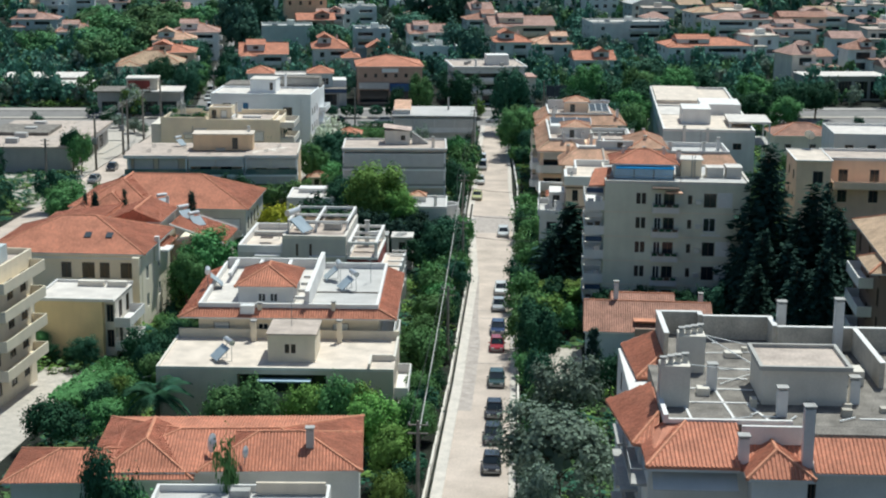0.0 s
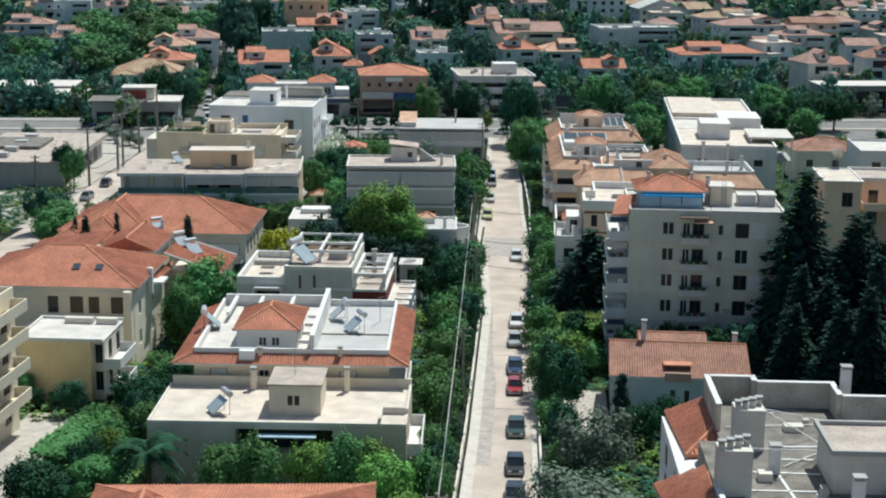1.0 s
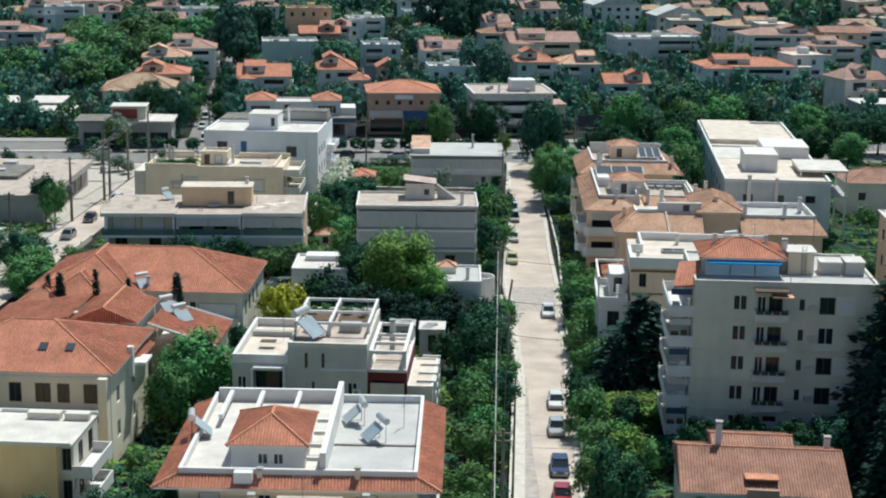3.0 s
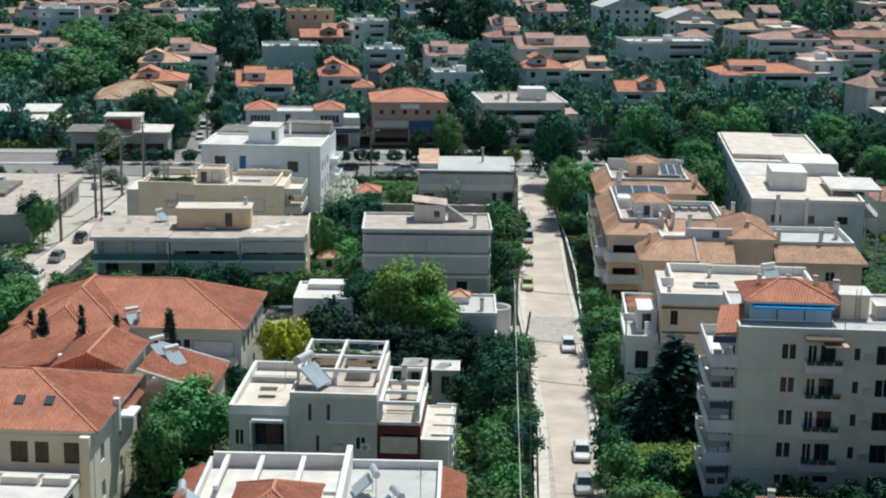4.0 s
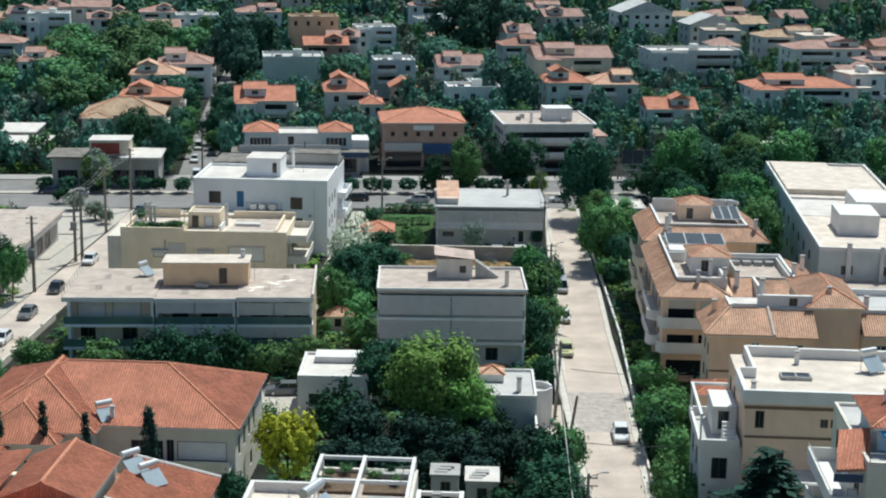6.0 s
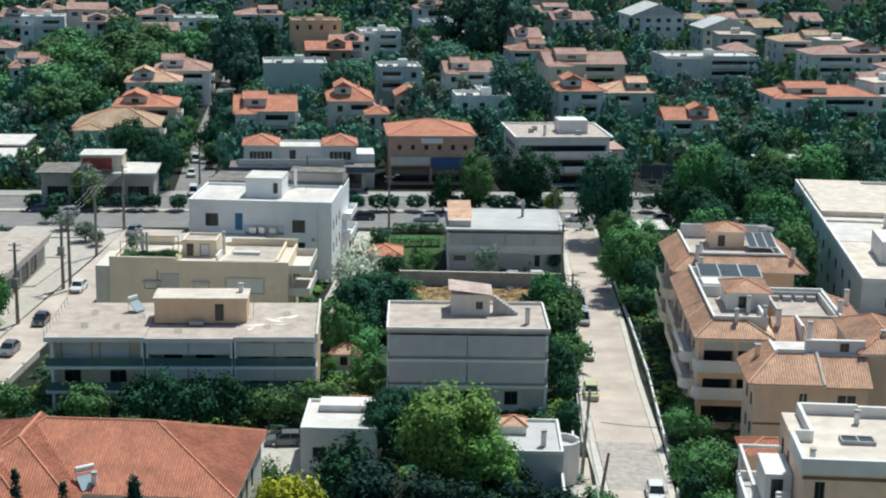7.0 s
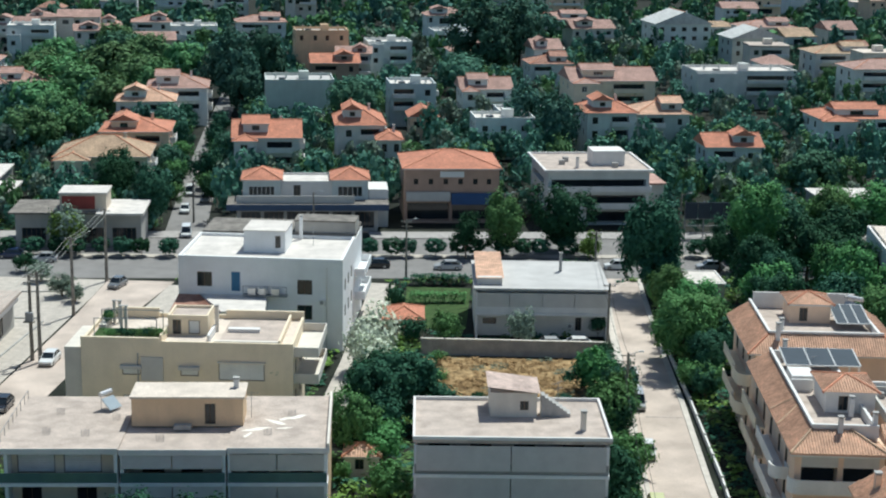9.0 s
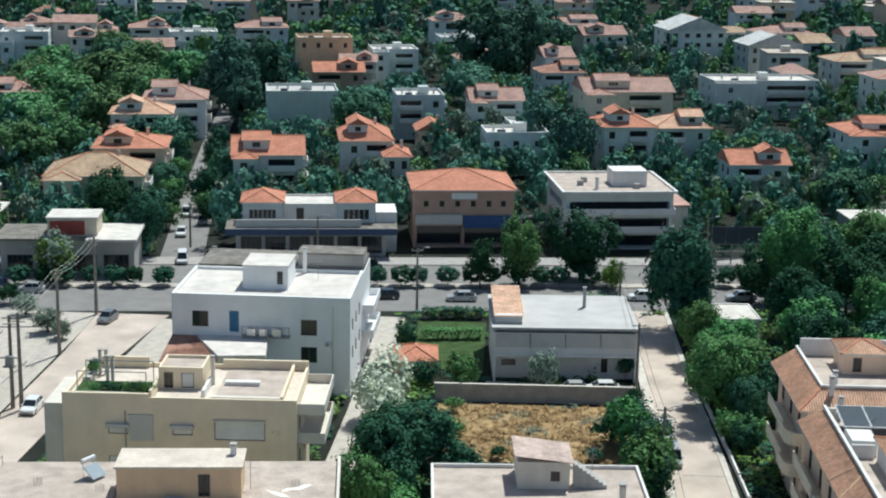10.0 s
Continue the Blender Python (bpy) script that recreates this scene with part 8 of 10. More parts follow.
def spruce(mat, seed, height=12.0, radius=4.0, tiers=26, droop=0.35):
    r = np.random.RandomState(seed)
    pts = []
    for t in range(tiers):
        f = t / tiers
        rad = radius * (1 - f) ** 0.85 + 0.15
        z = 0.8 + (height - 0.8) * f
        arms = max(4, int(11 * (1 - f) + 4))
        for k in range(arms):
            a = 2 * math.pi * (k + r.uniform(-0.3, 0.3)) / arms + t
            reach = rad * r.uniform(0.75, 1.12)
            m = max(3, int(reach * 8))
            for j in range(m):
                d = reach * (j + r.uniform(0, 1)) / m
                pts.append((math.cos(a) * d, math.sin(a) * d, z - d * droop + r.uniform(-0.12, 0.12), a))
    pts = np.array(pts)
    n = len(pts)
    rep = 3
    p = np.repeat(pts[:, :3], rep, 0) + r.normal(0, 0.16, (n * rep, 3))
    a = np.stack([np.cos(np.repeat(pts[:, 3], rep) + r.normal(0, 0.7, n * rep)), np.sin(np.repeat(pts[:, 3], rep) + r.normal(0, 0.7, n * rep)), r.normal(-0.2, 0.25, n * rep)], 1)
    b = np.cross(a, r.normal(0, 0.4, a.shape) + np.array((0, 0, 1.0)))
    s = r.uniform(0.16, 0.34, n * rep)[:, None]
    return leaf_mesh("crown", np.stack([p - a * s, p - b * s * 0.45, p + a * s, p + b * s * 0.45], 1), mat)


def cypress(mat, seed, height=14.0, radius=1.3):
    def shape(r):
        f = r.uniform(0, 1) ** 0.8
        a = r.uniform(0, 2 * math.pi)
        rad = radius * min(1, 6 * f + 0.4) * (1 - f) ** 0.55 * r.uniform(0.6, 1.1)
        return np.array((math.cos(a) * rad, math.sin(a) * rad, 0.5 + (height - 0.5) * f))
    return leaf_mesh("crown", leaf_cloud(seed, 150, 20, shape, 0.2, 0.22), mat)


make_kind("mid", "leafy green garden tree with a rounded crown", [small(leaf_mid, s) for s in (1, 2, 3)], 2.6, 3.0, (2.6, 0.14, 1.1))
make_kind("dark", "dense dark green garden tree", [small(leaf_dark, s) for s in (11, 12, 13)], 2.6, 3.0, (2.6, 0.15, 1.1))
make_kind("bright", "fresh light green garden tree", [small(leaf_bright, s) for s in (21, 22)], 2.6, 3.0, (2.6, 0.13, 1.1))
make_kind("olive", "grey-green olive tree with an airy crown", [small(leaf_olive, s, 70, 24, 0.19) for s in (31, 32)], 2.6, 3.0, (2.4, 0.18, 1.1))
make_kind("bigmid", "large spreading green tree", [big(leaf_mid, s) for s in (41, 42)], 5.2, 6.0, (5.2, 0.28, 2.6))
make_kind("bigdark", "large dark green tree with a dense crown", [big(leaf_dark, s) for s in (51, 52)], 5.2, 6.0, (5.2, 0.28, 2.6))
make_kind("bigbright", "large fresh green tree beside a house", [big(leaf_bright, 61, 90, 120, 0.2)], 5.2, 6.0, (5.2, 0.28, 2.6))
make_kind("bigolive", "large grey-green tree over the street", [big(leaf_olive, 65, 90, 130, 0.19)], 5.2, 6.0, (5.2, 0.28, 2.6))
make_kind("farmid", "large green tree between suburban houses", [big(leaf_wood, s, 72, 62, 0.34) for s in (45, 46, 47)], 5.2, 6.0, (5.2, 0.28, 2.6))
# Distant crowns take the haze-tinted leaf colour.
make_kind("fardark", "large dark tree between suburban houses", [big(leaf_haze, s, 66, 52, 0.36) for s in (55, 56)], 5.2, 6.0, (5.2, 0.28, 2.6))
# Added trees whose near-black leaves paint the shade below the big tree.
make_kind("evergreen", "added garden tree with shade put into its dark leaves", [small(needle_dark, s, 40, 90, 0.17) for s in (95, 96)], 2.6, 3.0, (2.6, 0.15, 1.1))
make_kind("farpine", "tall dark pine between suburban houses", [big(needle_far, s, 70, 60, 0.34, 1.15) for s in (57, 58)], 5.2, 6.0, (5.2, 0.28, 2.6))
for fine, coat, seeds, what in (("midfine", leaf_mid, (4, 5), "leafy green garden tree with a rounded crown"), ("darkfine", leaf_dark, (14, 15), "dense dark green garden tree"), ("brightfine", leaf_bright, (24, 25), "fresh light green garden tree"), ("olivefine", leaf_olive, (34,), "grey-green olive tree with an airy crown")):
    make_kind(fine, what, [small(coat, s, 42, 120, 0.13) for s in seeds], 2.6, 3.0, (2.6, 0.14, 1.1))
make_kind("yellow", "small tree with bright yellow foliage", [leaf_mesh("crown", leaf_cloud(71, 95, 44, lambda r, l=lumps_for(71): ball(r, 2.4, 3.0, 0.95, 0.75, l), 0.17, 0.26), leaf_yellow)], 2.6, 3.0, (2.6, 0.14, 1.1))
make_kind("pale", "tall shrub tree covered in pale blossom", [small(leaf_pale, 75, 80, 26)], 2.6, 3.0, (2.6, 0.14, 1.1))
make_kind("spruce", "dark blue-green conifer with drooping tiers", [spruce(needle_dark, 81), spruce(needle_dark, 82, droop=0.5)], 4.0, 6.0, (11.0, 0.22, 0.2))
make_kind("cypress", "tall narrow dark cypress", [cypress(needle_dark, 91), cypress(needle_dark, 92, 13, 1.6)], 1.5, 7.0, (11.0, 0.16, 0.1))
make_kind("bush", "rounded green garden shrub", [small(leaf_mid, 101, 40, 20, 0.2, 0.8), small(leaf_dark, 102, 40, 20, 0.2, 0.8)], 2.6, 3.0, (1.6, 0.08, 0.9), "shrub")

def round_bush(seed):
    l = lumps_for(seed)
    return leaf_mesh("crown", leaf_cloud(seed, 90, 24, lambda r: ball(r, 2.4, 3.0, 1.1, 0.8, l), 0.26, 0.2), leaf_dark)


make_kind("round", "clipped round dark shrub", [round_bush(s) for s in (111, 112)], 2.4, 3.0, (1.6, 0.08, 0.9), "shrub")

tree_rng = random.Random(11)
PLANTED = []


def plant(kind, x, y, r, zc=None, z=None):
    """A tree whose crown has radius r and middle height zc."""
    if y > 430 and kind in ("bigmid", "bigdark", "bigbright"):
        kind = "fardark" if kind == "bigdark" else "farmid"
    if y < 172 and kind in ("mid", "dark", "bright", "olive") and r > 1.5:
        kind += "fine"
    crown, trunk, label, br, bz, cat = tree_rng.choice(KINDS[kind])
    s = r / br
    sz = s if zc is None else zc / bz
    ob = thing("shrub" if cat == "shrub" else "tree", label, cat, x, y)
    ob.matrix_basis = pose(x, y, ground_z(y) if z is None else z, 0, 0, tree_rng.uniform(0, 360)) @ Matrix.Diagonal((s * tree_rng.uniform(0.92, 1.08), s * tree_rng.uniform(0.92, 1.08), sz, 1))
    link("trunk", trunk, ob)
    link("crown", crown, ob)
    PLANTED.append((x, y, r))
    return ob


for row in (
    ("mid", -38.6, 150.0, 1.8, 2.2), ("bright", -38.0, 147.0, 1.9, 2.2), ("mid", -36.2, 146.0, 1.7, 2.0), ("dark", -39.4, 144.0, 1.9, 2.2), ("mid", -37.6, 141.8, 1.6, 1.8), ("mid", -36.0, 153.5, 2.0, 2.6), ("dark", -37.2, 157.0, 2.2, 3.0), ("dark", -35.6, 163.0, 2.2, 3.0), ("mid", -36.6, 167.0, 2.2, 3.0), ("dark", -47.5, 164.6, 1.3, 1.2), ("dark", -50.0, 164.6, 1.2, 1.1),
    ("bigdark", -33.0, 299.5, 5.3, 5.0), ("pale", -37.6, 318.5, 3.6, 4.6), ("pale", -36.6, 310.5, 3.3, 4.2), ("mid", -28.6, 329.3, 2.4, 3.0), ("olive", -18.9, 330.2, 2.5, 3.0),
    ("dark", -10.4, 313.6, 3.6, 3.0), ("mid", -7.9, 299.2, 2.6, 3.0), ("mid", -8.0, 286.5, 2.4, 2.8), ("dark", -8.6, 305.5, 2.2, 2.8), ("bigmid", 3.4, 327.5, 4.2, 4.4), ("bigdark", -0.2, 358.8, 5.5, 8.6), ("bigdark", -12.7, 385.5, 5.2, 6.0),
    ("bigmid", -22.1, 381.0, 4.3, 6.0), ("dark", -27.9, 378.6, 2.8, 4.0), ("bright", -8.1, 379.6, 2.3, 2.6), ("bigmid", 15.0, 345.5, 4.6, 5.0), ("bigdark", 22.0, 385.5, 6.8, 6.0),
    ("bigmid", 32.7, 394.5, 6.2, 6.0), ("bigdark", 24.3, 368.9, 5.0, 5.5), ("olive", -91.2, 376.0, 3.8, 4.0), ("bigdark", -81.8, 394.0, 4.0, 6.0), ("bigdark", -89.8, 401.0, 4.2, 6.0),
    ("mid", 2.4, 312.4, 2.4, 2.5), ("mid", -60.3, 259.6, 3.0, 3.0), ("dark", -54.5, 259.2, 3.2, 3.4), ("dark", -48.9, 259.6, 3.2, 3.6), ("dark", -51.8, 260.6, 2.8, 3.6), ("dark", -44.8, 261.0, 2.8, 3.4),
    ("mid", -41.2, 262.0, 2.8, 3.0), ("mid", -36.0, 264.5, 2.8, 3.0), ("bigbright", -20.9, 242.4, 6.5, 7.0), ("bigbright", -17.6, 240.5, 4.4, 5.0), ("dark", -9.9, 276.0, 3.0, 3.8), ("mid", -10.6, 310.5, 2.6, 3.6),
    ("mid", 2.6, 261.3, 2.2, 2.6), ("mid", -33.3, 286.7, 3.3, 3.0), ("dark", -36.0, 303.0, 3.6, 4.0), ("dark", -30.3, 239.2, 3.8, 4.0), ("yellow", -34.2, 228.9, 2.9, 4.2),
    ("bigmid", -38.8, 196.6, 4.4, 4.7), ("bigmid", -40.4, 190.8, 3.2, 4.4), ("mid", -37.4, 202.0, 2.8, 3.4), ("bigdark", -9.3, 212.0, 4.1, 4.4), ("mid", -9.8, 297.8, 3.0, 3.8), ("mid", 3.0, 244.4, 2.6, 3.6), ("mid", 3.4, 233.4, 2.6, 3.6),
    # The very dark trees here fill a shaded patch of garden.
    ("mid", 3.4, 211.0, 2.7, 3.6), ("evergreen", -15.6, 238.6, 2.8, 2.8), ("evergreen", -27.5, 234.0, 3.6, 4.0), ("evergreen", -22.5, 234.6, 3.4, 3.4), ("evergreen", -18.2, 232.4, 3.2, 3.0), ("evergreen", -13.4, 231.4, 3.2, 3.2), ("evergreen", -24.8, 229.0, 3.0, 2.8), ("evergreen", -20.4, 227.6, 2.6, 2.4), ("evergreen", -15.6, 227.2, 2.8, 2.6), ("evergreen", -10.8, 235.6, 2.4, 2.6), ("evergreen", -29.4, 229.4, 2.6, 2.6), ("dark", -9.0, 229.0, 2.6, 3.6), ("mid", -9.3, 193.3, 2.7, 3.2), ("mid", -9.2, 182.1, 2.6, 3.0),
    ("mid", -9.0, 158.7, 2.8, 3.8), ("mid", 3.2, 175.0, 2.7, 3.2), ("dark", 3.6, 166.0, 2.6, 3.4), ("dark", -12.5, 216.4, 2.8, 3.0), ("mid", 4.0, 250.0, 3.0, 3.0),
    ("mid", 3.6, 222.1, 2.8, 3.0), ("mid", -25.6, 136.6, 2.6, 3.6), ("mid", -22.6, 136.4, 2.6, 4.0), ("bright", -18.0, 137.0, 2.6, 3.8), ("mid", -15.3, 136.6, 2.8, 4.2), ("bright", -13.3, 138.0, 2.6, 3.8), ("bright", -11.9, 134.4, 3.0, 3.8),
    ("bright", -9.6, 126.0, 2.4, 3.4), ("dark", -41.0, 134.1, 3.1, 3.0), ("mid", -36.5, 137.0, 2.4, 2.6), ("bigolive", 4.4, 124.0, 4.9, 5.0), ("olive", 6.2, 144.5, 3.6, 4.0),
    ("dark", 3.2, 169.2, 2.6, 4.0), ("dark", 3.0, 150.2, 2.2, 4.0), ("mid", -27.2, 106.4, 2.9, 4.2), ("bush", -20.0, 107.4, 1.0, 6.6), ("mid", -9.6, 169.6, 2.7, 3.0), ("mid", -8.4, 147.5, 2.2, 2.8),
    ("mid", -8.6, 139.1, 2.2, 2.8), ("bright", -9.2, 117.4, 1.9, 2.8), ("olive", 2.6, 112.8, 2.4, 4.0), ("mid", 2.8, 184.6, 2.6, 3.0), ("mid", -33.5, 103.0, 2.2, 3.0),
    ("spruce", 8.3, 209.0, 7.6, 6.0), ("spruce", 5.8, 206.0, 3.6, 4.0), ("spruce", 30.4, 185.5, 7.4, 11.6), ("spruce", 35.0, 181.0, 7.0, 9.6), ("spruce", 31.5, 176.0, 5.4, 6.4), ("spruce", 36.0, 172.5, 5.0, 6.0), ("spruce", 27.8, 181.5, 4.4, 6.6), ("cypress", 28.6, 176.0, 1.6, 6.0),
    ("cypress", 8.9, 158.4, 1.1, 3.6), ("cypress", 35.6, 172.0, 1.6, 8.0), ("spruce", 38.4, 190.0, 4.2, 9.0), ("cypress", -59.0, 218.6, 1.0, 5.6), ("cypress", -54.8, 218.8, 0.9, 5.4), ("cypress", -45.1, 218.4, 1.1, 5.8), ("cypress", -51.0, 219.0, 0.8, 4.9), ("cypress", -60.6, 219.4, 0.8, 5.0),
    ("bigdark", -76.0, 258.0, 3.8, 4.0), ("bigmid", -72.0, 250.0, 3.6, 3.6), ("bigdark", -92.0, 268.0, 4.2, 5.0),
    ("bigmid", -70.5, 243.0, 4.2, 3.6), ("bigdark", -84.0, 246.0, 4.0, 4.6), ("mid", -69.0, 262.0, 2.6, 2.6), ("bigdark", -14.0, 286.0, 3.6, 3.8), ("mid", -31.8, 276.0, 2.4, 2.6), ("dark", -33.6, 292.0, 2.8, 3.4),
    ("olive", -84.5, 349.0, 2.4, 1.8), ("olive", -81.8, 346.0, 1.8, 1.5), ("dark", -79.6, 431.0, 3.2, 4.6), ("bigdark", -78.2, 447.0, 3.4, 5.2), ("bigdark", -88.5, 436.0, 3.2, 4.6), ("bigdark", -96.8, 476.0, 4.2, 6.0),
    ("farpine", -91.0, 530.0, 8.5, 10.5), ("farpine", -86.0, 545.0, 8.0, 11.0), ("farpine", -97.0, 552.0, 8.0, 10.0), ("farpine", -88.0, 520.0, 5.0, 7.0), ("farpine", -20.0, 480.0, 5.5, 7.5), ("farpine", -18.5, 488.0, 5.0, 7.0),
    ("bigdark", 21.5, 312.0, 4.6, 5.0), ("bigmid", 24.5, 322.0, 4.8, 6.0), ("bigdark", 22.0, 333.0, 5.0, 6.0), ("bigmid", 26.0, 343.0, 4.6, 6.0), ("bigdark", 27.0, 354.0, 4.8, 6.0), ("bigmid", 18.5, 325.0, 4.4, 5.0), ("bigdark", 30.0, 379.0, 5.6, 6.0), ("bigmid", 40.0, 392.0, 6.0, 6.0), ("bigdark", 46.0, 402.0, 6.0, 6.0), ("bigdark", 24.5, 285.0, 2.6, 4.0), 
    ("dark", 15.5, 178.6, 2.4, 2.6), ("dark", 20.0, 178.2, 2.6, 2.8), ("dark", 10.5, 182.5, 2.4, 2.6),
    ("dark", -84.6, 299.0, 2.6, 5.0), ("mid", -81.8, 294.5, 2.4, 5.0), ("bigdark", 52.0, 391.0, 5.0, 5.0), ("bigmid", 60.0, 396.0, 5.0, 5.0), ("bigdark", 68.0, 392.0, 5.0, 5.0), ("bigdark", 50.0, 380.0, 4.4, 4.6), ("bigmid", 58.0, 378.0, 4.6, 4.6), ("bigdark", 66.0, 380.0, 4.6, 5.0), ("bigmid", 47.0, 370.0, 4.6, 5.0), ("bigdark", 55.0, 366.0, 5.0, 5.0), ("bigmid", 62.0, 362.0, 5.0, 5.0), ("bigdark", 74.0, 388.0, 5.0, 5.0),
    ("bigbright", -118.0, 505.0, 7.0, 6.6), ("bigmid", -140.0, 535.0, 8.0, 7.0), ("bigbright", -150.0, 560.0, 8.0, 7.0), ("bigmid", -112.0, 530.0, 7.0, 7.0), ("bigmid", -155.0, 590.0, 8.0, 7.0), ("bigdark", -138.0, 600.0, 8.0, 8.0), ("bigbright", -115.0, 575.0, 7.0, 7.0), ("bigmid", -143.0, 480.0, 7.0, 6.0),
    ("mid", -82.6, 412.0, 2.6, 3.0), ("dark", -84.0, 421.0, 2.8, 3.4), ("mid", -86.0, 431.0, 2.6, 3.4), ("dark", -87.8, 441.0, 2.8, 3.6), ("mid", -90.0, 455.0, 2.6, 3.2), ("dark", -76.2, 417.0, 2.0, 2.6), ("mid", -78.0, 424.0, 2.2, 2.8), ("dark", -80.0, 440.0, 2.4, 3.2), ("mid", -82.0, 456.0, 2.6, 3.6), ("dark", -84.5, 466.0, 2.8, 4.0), ("dark", -92.4, 466.0, 2.6, 4.0), ("dark", -87.0, 482.0, 3.0, 4.4), ("dark", -95.5, 488.0, 3.0, 4.4),
    ("bigmid", 0.9, 344.0, 3.3, 4.2), ("mid", 0.4, 350.5, 2.2, 3.0), ("mid", 0.8, 336.5, 2.2, 2.8), ("mid", 1.6, 322.0, 2.0, 2.4),
    ("dark", -64.0, 361.0, 2.4, 2.4), ("dark", -58.0, 362.0, 2.2, 2.2), ("dark", -52.0, 361.5, 2.4, 2.4), ("dark", -46.0, 363.0, 2.0, 2.2), ("olive", -90.0, 357.0, 2.2, 1.6), ("dark", -94.0, 362.5, 2.0, 1.8), ("dark", -36.4, 345.0, 1.8, 2.4),
    ("bigdark", 11.7, 374.0, 3.0, 3.6), ("bigmid", 17.5, 376.9, 5.1, 7.0), ("bigmid", 30.1, 382.1, 4.4, 7.0), ("bigdark", 14.5, 356.1, 4.5, 6.0), ("bigdark", 17.0, 350.3, 3.8, 5.0), ("bigmid", 24.3, 352.5, 3.5, 5.0),
    ("bigdark", 36.0, 434.0, 5.3, 6.0), ("bigdark", 26.4, 420.0, 3.6, 3.8), ("bigmid", 19.6, 424.0, 3.4, 3.2), ("bigdark", 9.0, 432.7, 3.3, 4.0), ("farpine", -11.8, 468.0, 6.0, 8.0),
    ("bigdark", -57.5, 494.0, 7.0, 8.0), ("bigdark", -34.8, 577.7, 7.4, 7.0), ("farpine", -22.1, 661.2, 12.1, 11.0), ("bigmid", -132.4, 565.5, 9.3, 8.0), ("bigmid", -131.0, 522.8, 8.4, 7.0), ("bigbright", -134.5, 500.0, 8.0, 7.0),
    ("bigbright", -121.4, 458.3, 5.8, 6.0), ("bigbright", -124.7, 482.3, 5.6, 6.0), ("bigmid", -144.8, 620.2, 7.9, 8.0), ("bigmid", -120.0, 545.0, 8.0, 8.0), ("bigmid", -128.0, 590.0, 8.0, 8.0), ("bigmid", -116.5, 470.0, 4.8, 6.0), ("bigdark", -92.0, 409.0, 4.5, 6.0), ("bright", -91.2, 375.0, 3.6, 4.0),
    ("dark", 2.4, 310.5, 2.2, 2.5), ("mid", 2.2, 330.0, 2.2, 2.4), ("mid", 0.9, 340.0, 2.0, 2.0), ("bigmid", 3.1, 333.6, 4.0, 4.6), ("bigdark", 0.9, 357.4, 3.8, 4.2), ("dark", -12.5, 385.6, 3.2, 2.4), ("dark", -22.0, 381.2, 3.0, 2.4), ("bigdark", 15.5, 383.0, 4.0, 4.0), ("bigdark", 27.0, 386.0, 4.4, 4.0), ("dark", 22.0, 381.0, 3.2, 2.6), ("bigdark", 14.5, 338.0, 4.0, 5.0), ("bigdark", 9.0, 324.0, 3.6, 3.6),
    ("dark", 3.6, 167.0, 3.2, 4.4), ("mid", 6.6, 181.3, 2.3, 2.6), ("mid", 5.0, 186.0, 2.4, 2.4), ("dark", 5.5, 192.0, 2.6, 2.6), ("bigdark", -8.9, 217.6, 3.6, 4.5), ("mid", -9.8, 200.9, 2.2, 3.0), ("mid", -8.9, 187.0, 2.2, 3.0), ("dark", -27.6, 103.6, 2.4, 6.0), ("dark", -37.8, 160.4, 2.9, 3.0), ("mid", -35.2, 171.5, 1.7, 2.5),
    ("bigdark", -26.0, 256.1, 3.3, 4.0), ("bigdark", -28.0, 252.5, 3.0, 4.2), ("bigdark", -35.3, 296.5, 3.8, 4.6), ("dark", -28.0, 298.0, 3.4, 3.0), ("bigdark", -19.5, 288.0, 3.4, 3.2), ("bigdark", -24.0, 291.0, 3.4, 3.0), ("dark", -30.5, 305.5, 3.0, 3.0),
    ("mid", 4.2, 268.0, 1.6, 2.0), ("dark", -42.0, 283.0, 2.6, 3.2), ("bigmid", -36.5, 287.0, 3.0, 4.0),
    ("bigmid", 0.9, 321.8, 4.4, 5.2), ("bigdark", 3.6, 318.6, 3.2, 3.6), ("bigmid", 0.3, 327.4, 3.4, 4.8), ("mid", 1.4, 313.6, 2.0, 2.4), ("mid", -7.9, 303.0, 2.4, 3.4), ("dark", -8.4, 297.0, 2.0, 3.0), ("mid", -8.0, 282.0, 2.5, 3.4), ("dark", -7.8, 308.4, 2.2, 3.0),
    ("mid", -7.0, 233.0, 2.4, 3.4), ("dark", -7.3, 200.0, 2.5, 3.2), ("mid", -7.4, 206.0, 2.4, 3.2), ("dark", 1.5, 199.0, 2.3, 3.2), ("mid", 1.7, 193.6, 2.4, 3.2), ("mid", 2.0, 172.0, 2.2, 3.0), ("bright", 4.8, 180.0, 2.4, 3.2), ("mid", 2.2, 227.0, 2.2, 3.0), ("dark", 2.0, 240.0, 2.2, 3.0),
    # The four dark trees near y 183 are added for shadow at the wall foot.
    ("bigdark", 12.0, 183.0, 2.9, 3.3), ("bigdark", 16.4, 182.8, 3.0, 3.5), ("bigdark", 20.6, 182.6, 3.0, 3.4), ("bigdark", 24.6, 182.4, 3.0, 3.6), ("spruce", 37.5, 178.5, 5.6, 8.4), ("spruce", 34.0, 168.0, 5.0, 7.0), ("spruce", 39.5, 171.0, 4.6, 7.6), ("spruce", 27.4, 171.6, 4.4, 5.6), ("spruce", 31.5, 168.6, 4.6, 6.2), ("spruce", 28.8, 176.6, 4.4, 7.2),
    ("farpine", -31.0, 610.0, 11.0, 12.0), ("farpine", -20.0, 625.0, 10.0, 12.0), ("bigdark", -60.0, 535.0, 7.0, 6.0), ("bigdark", -35.0, 560.0, 7.5, 7.0),
):
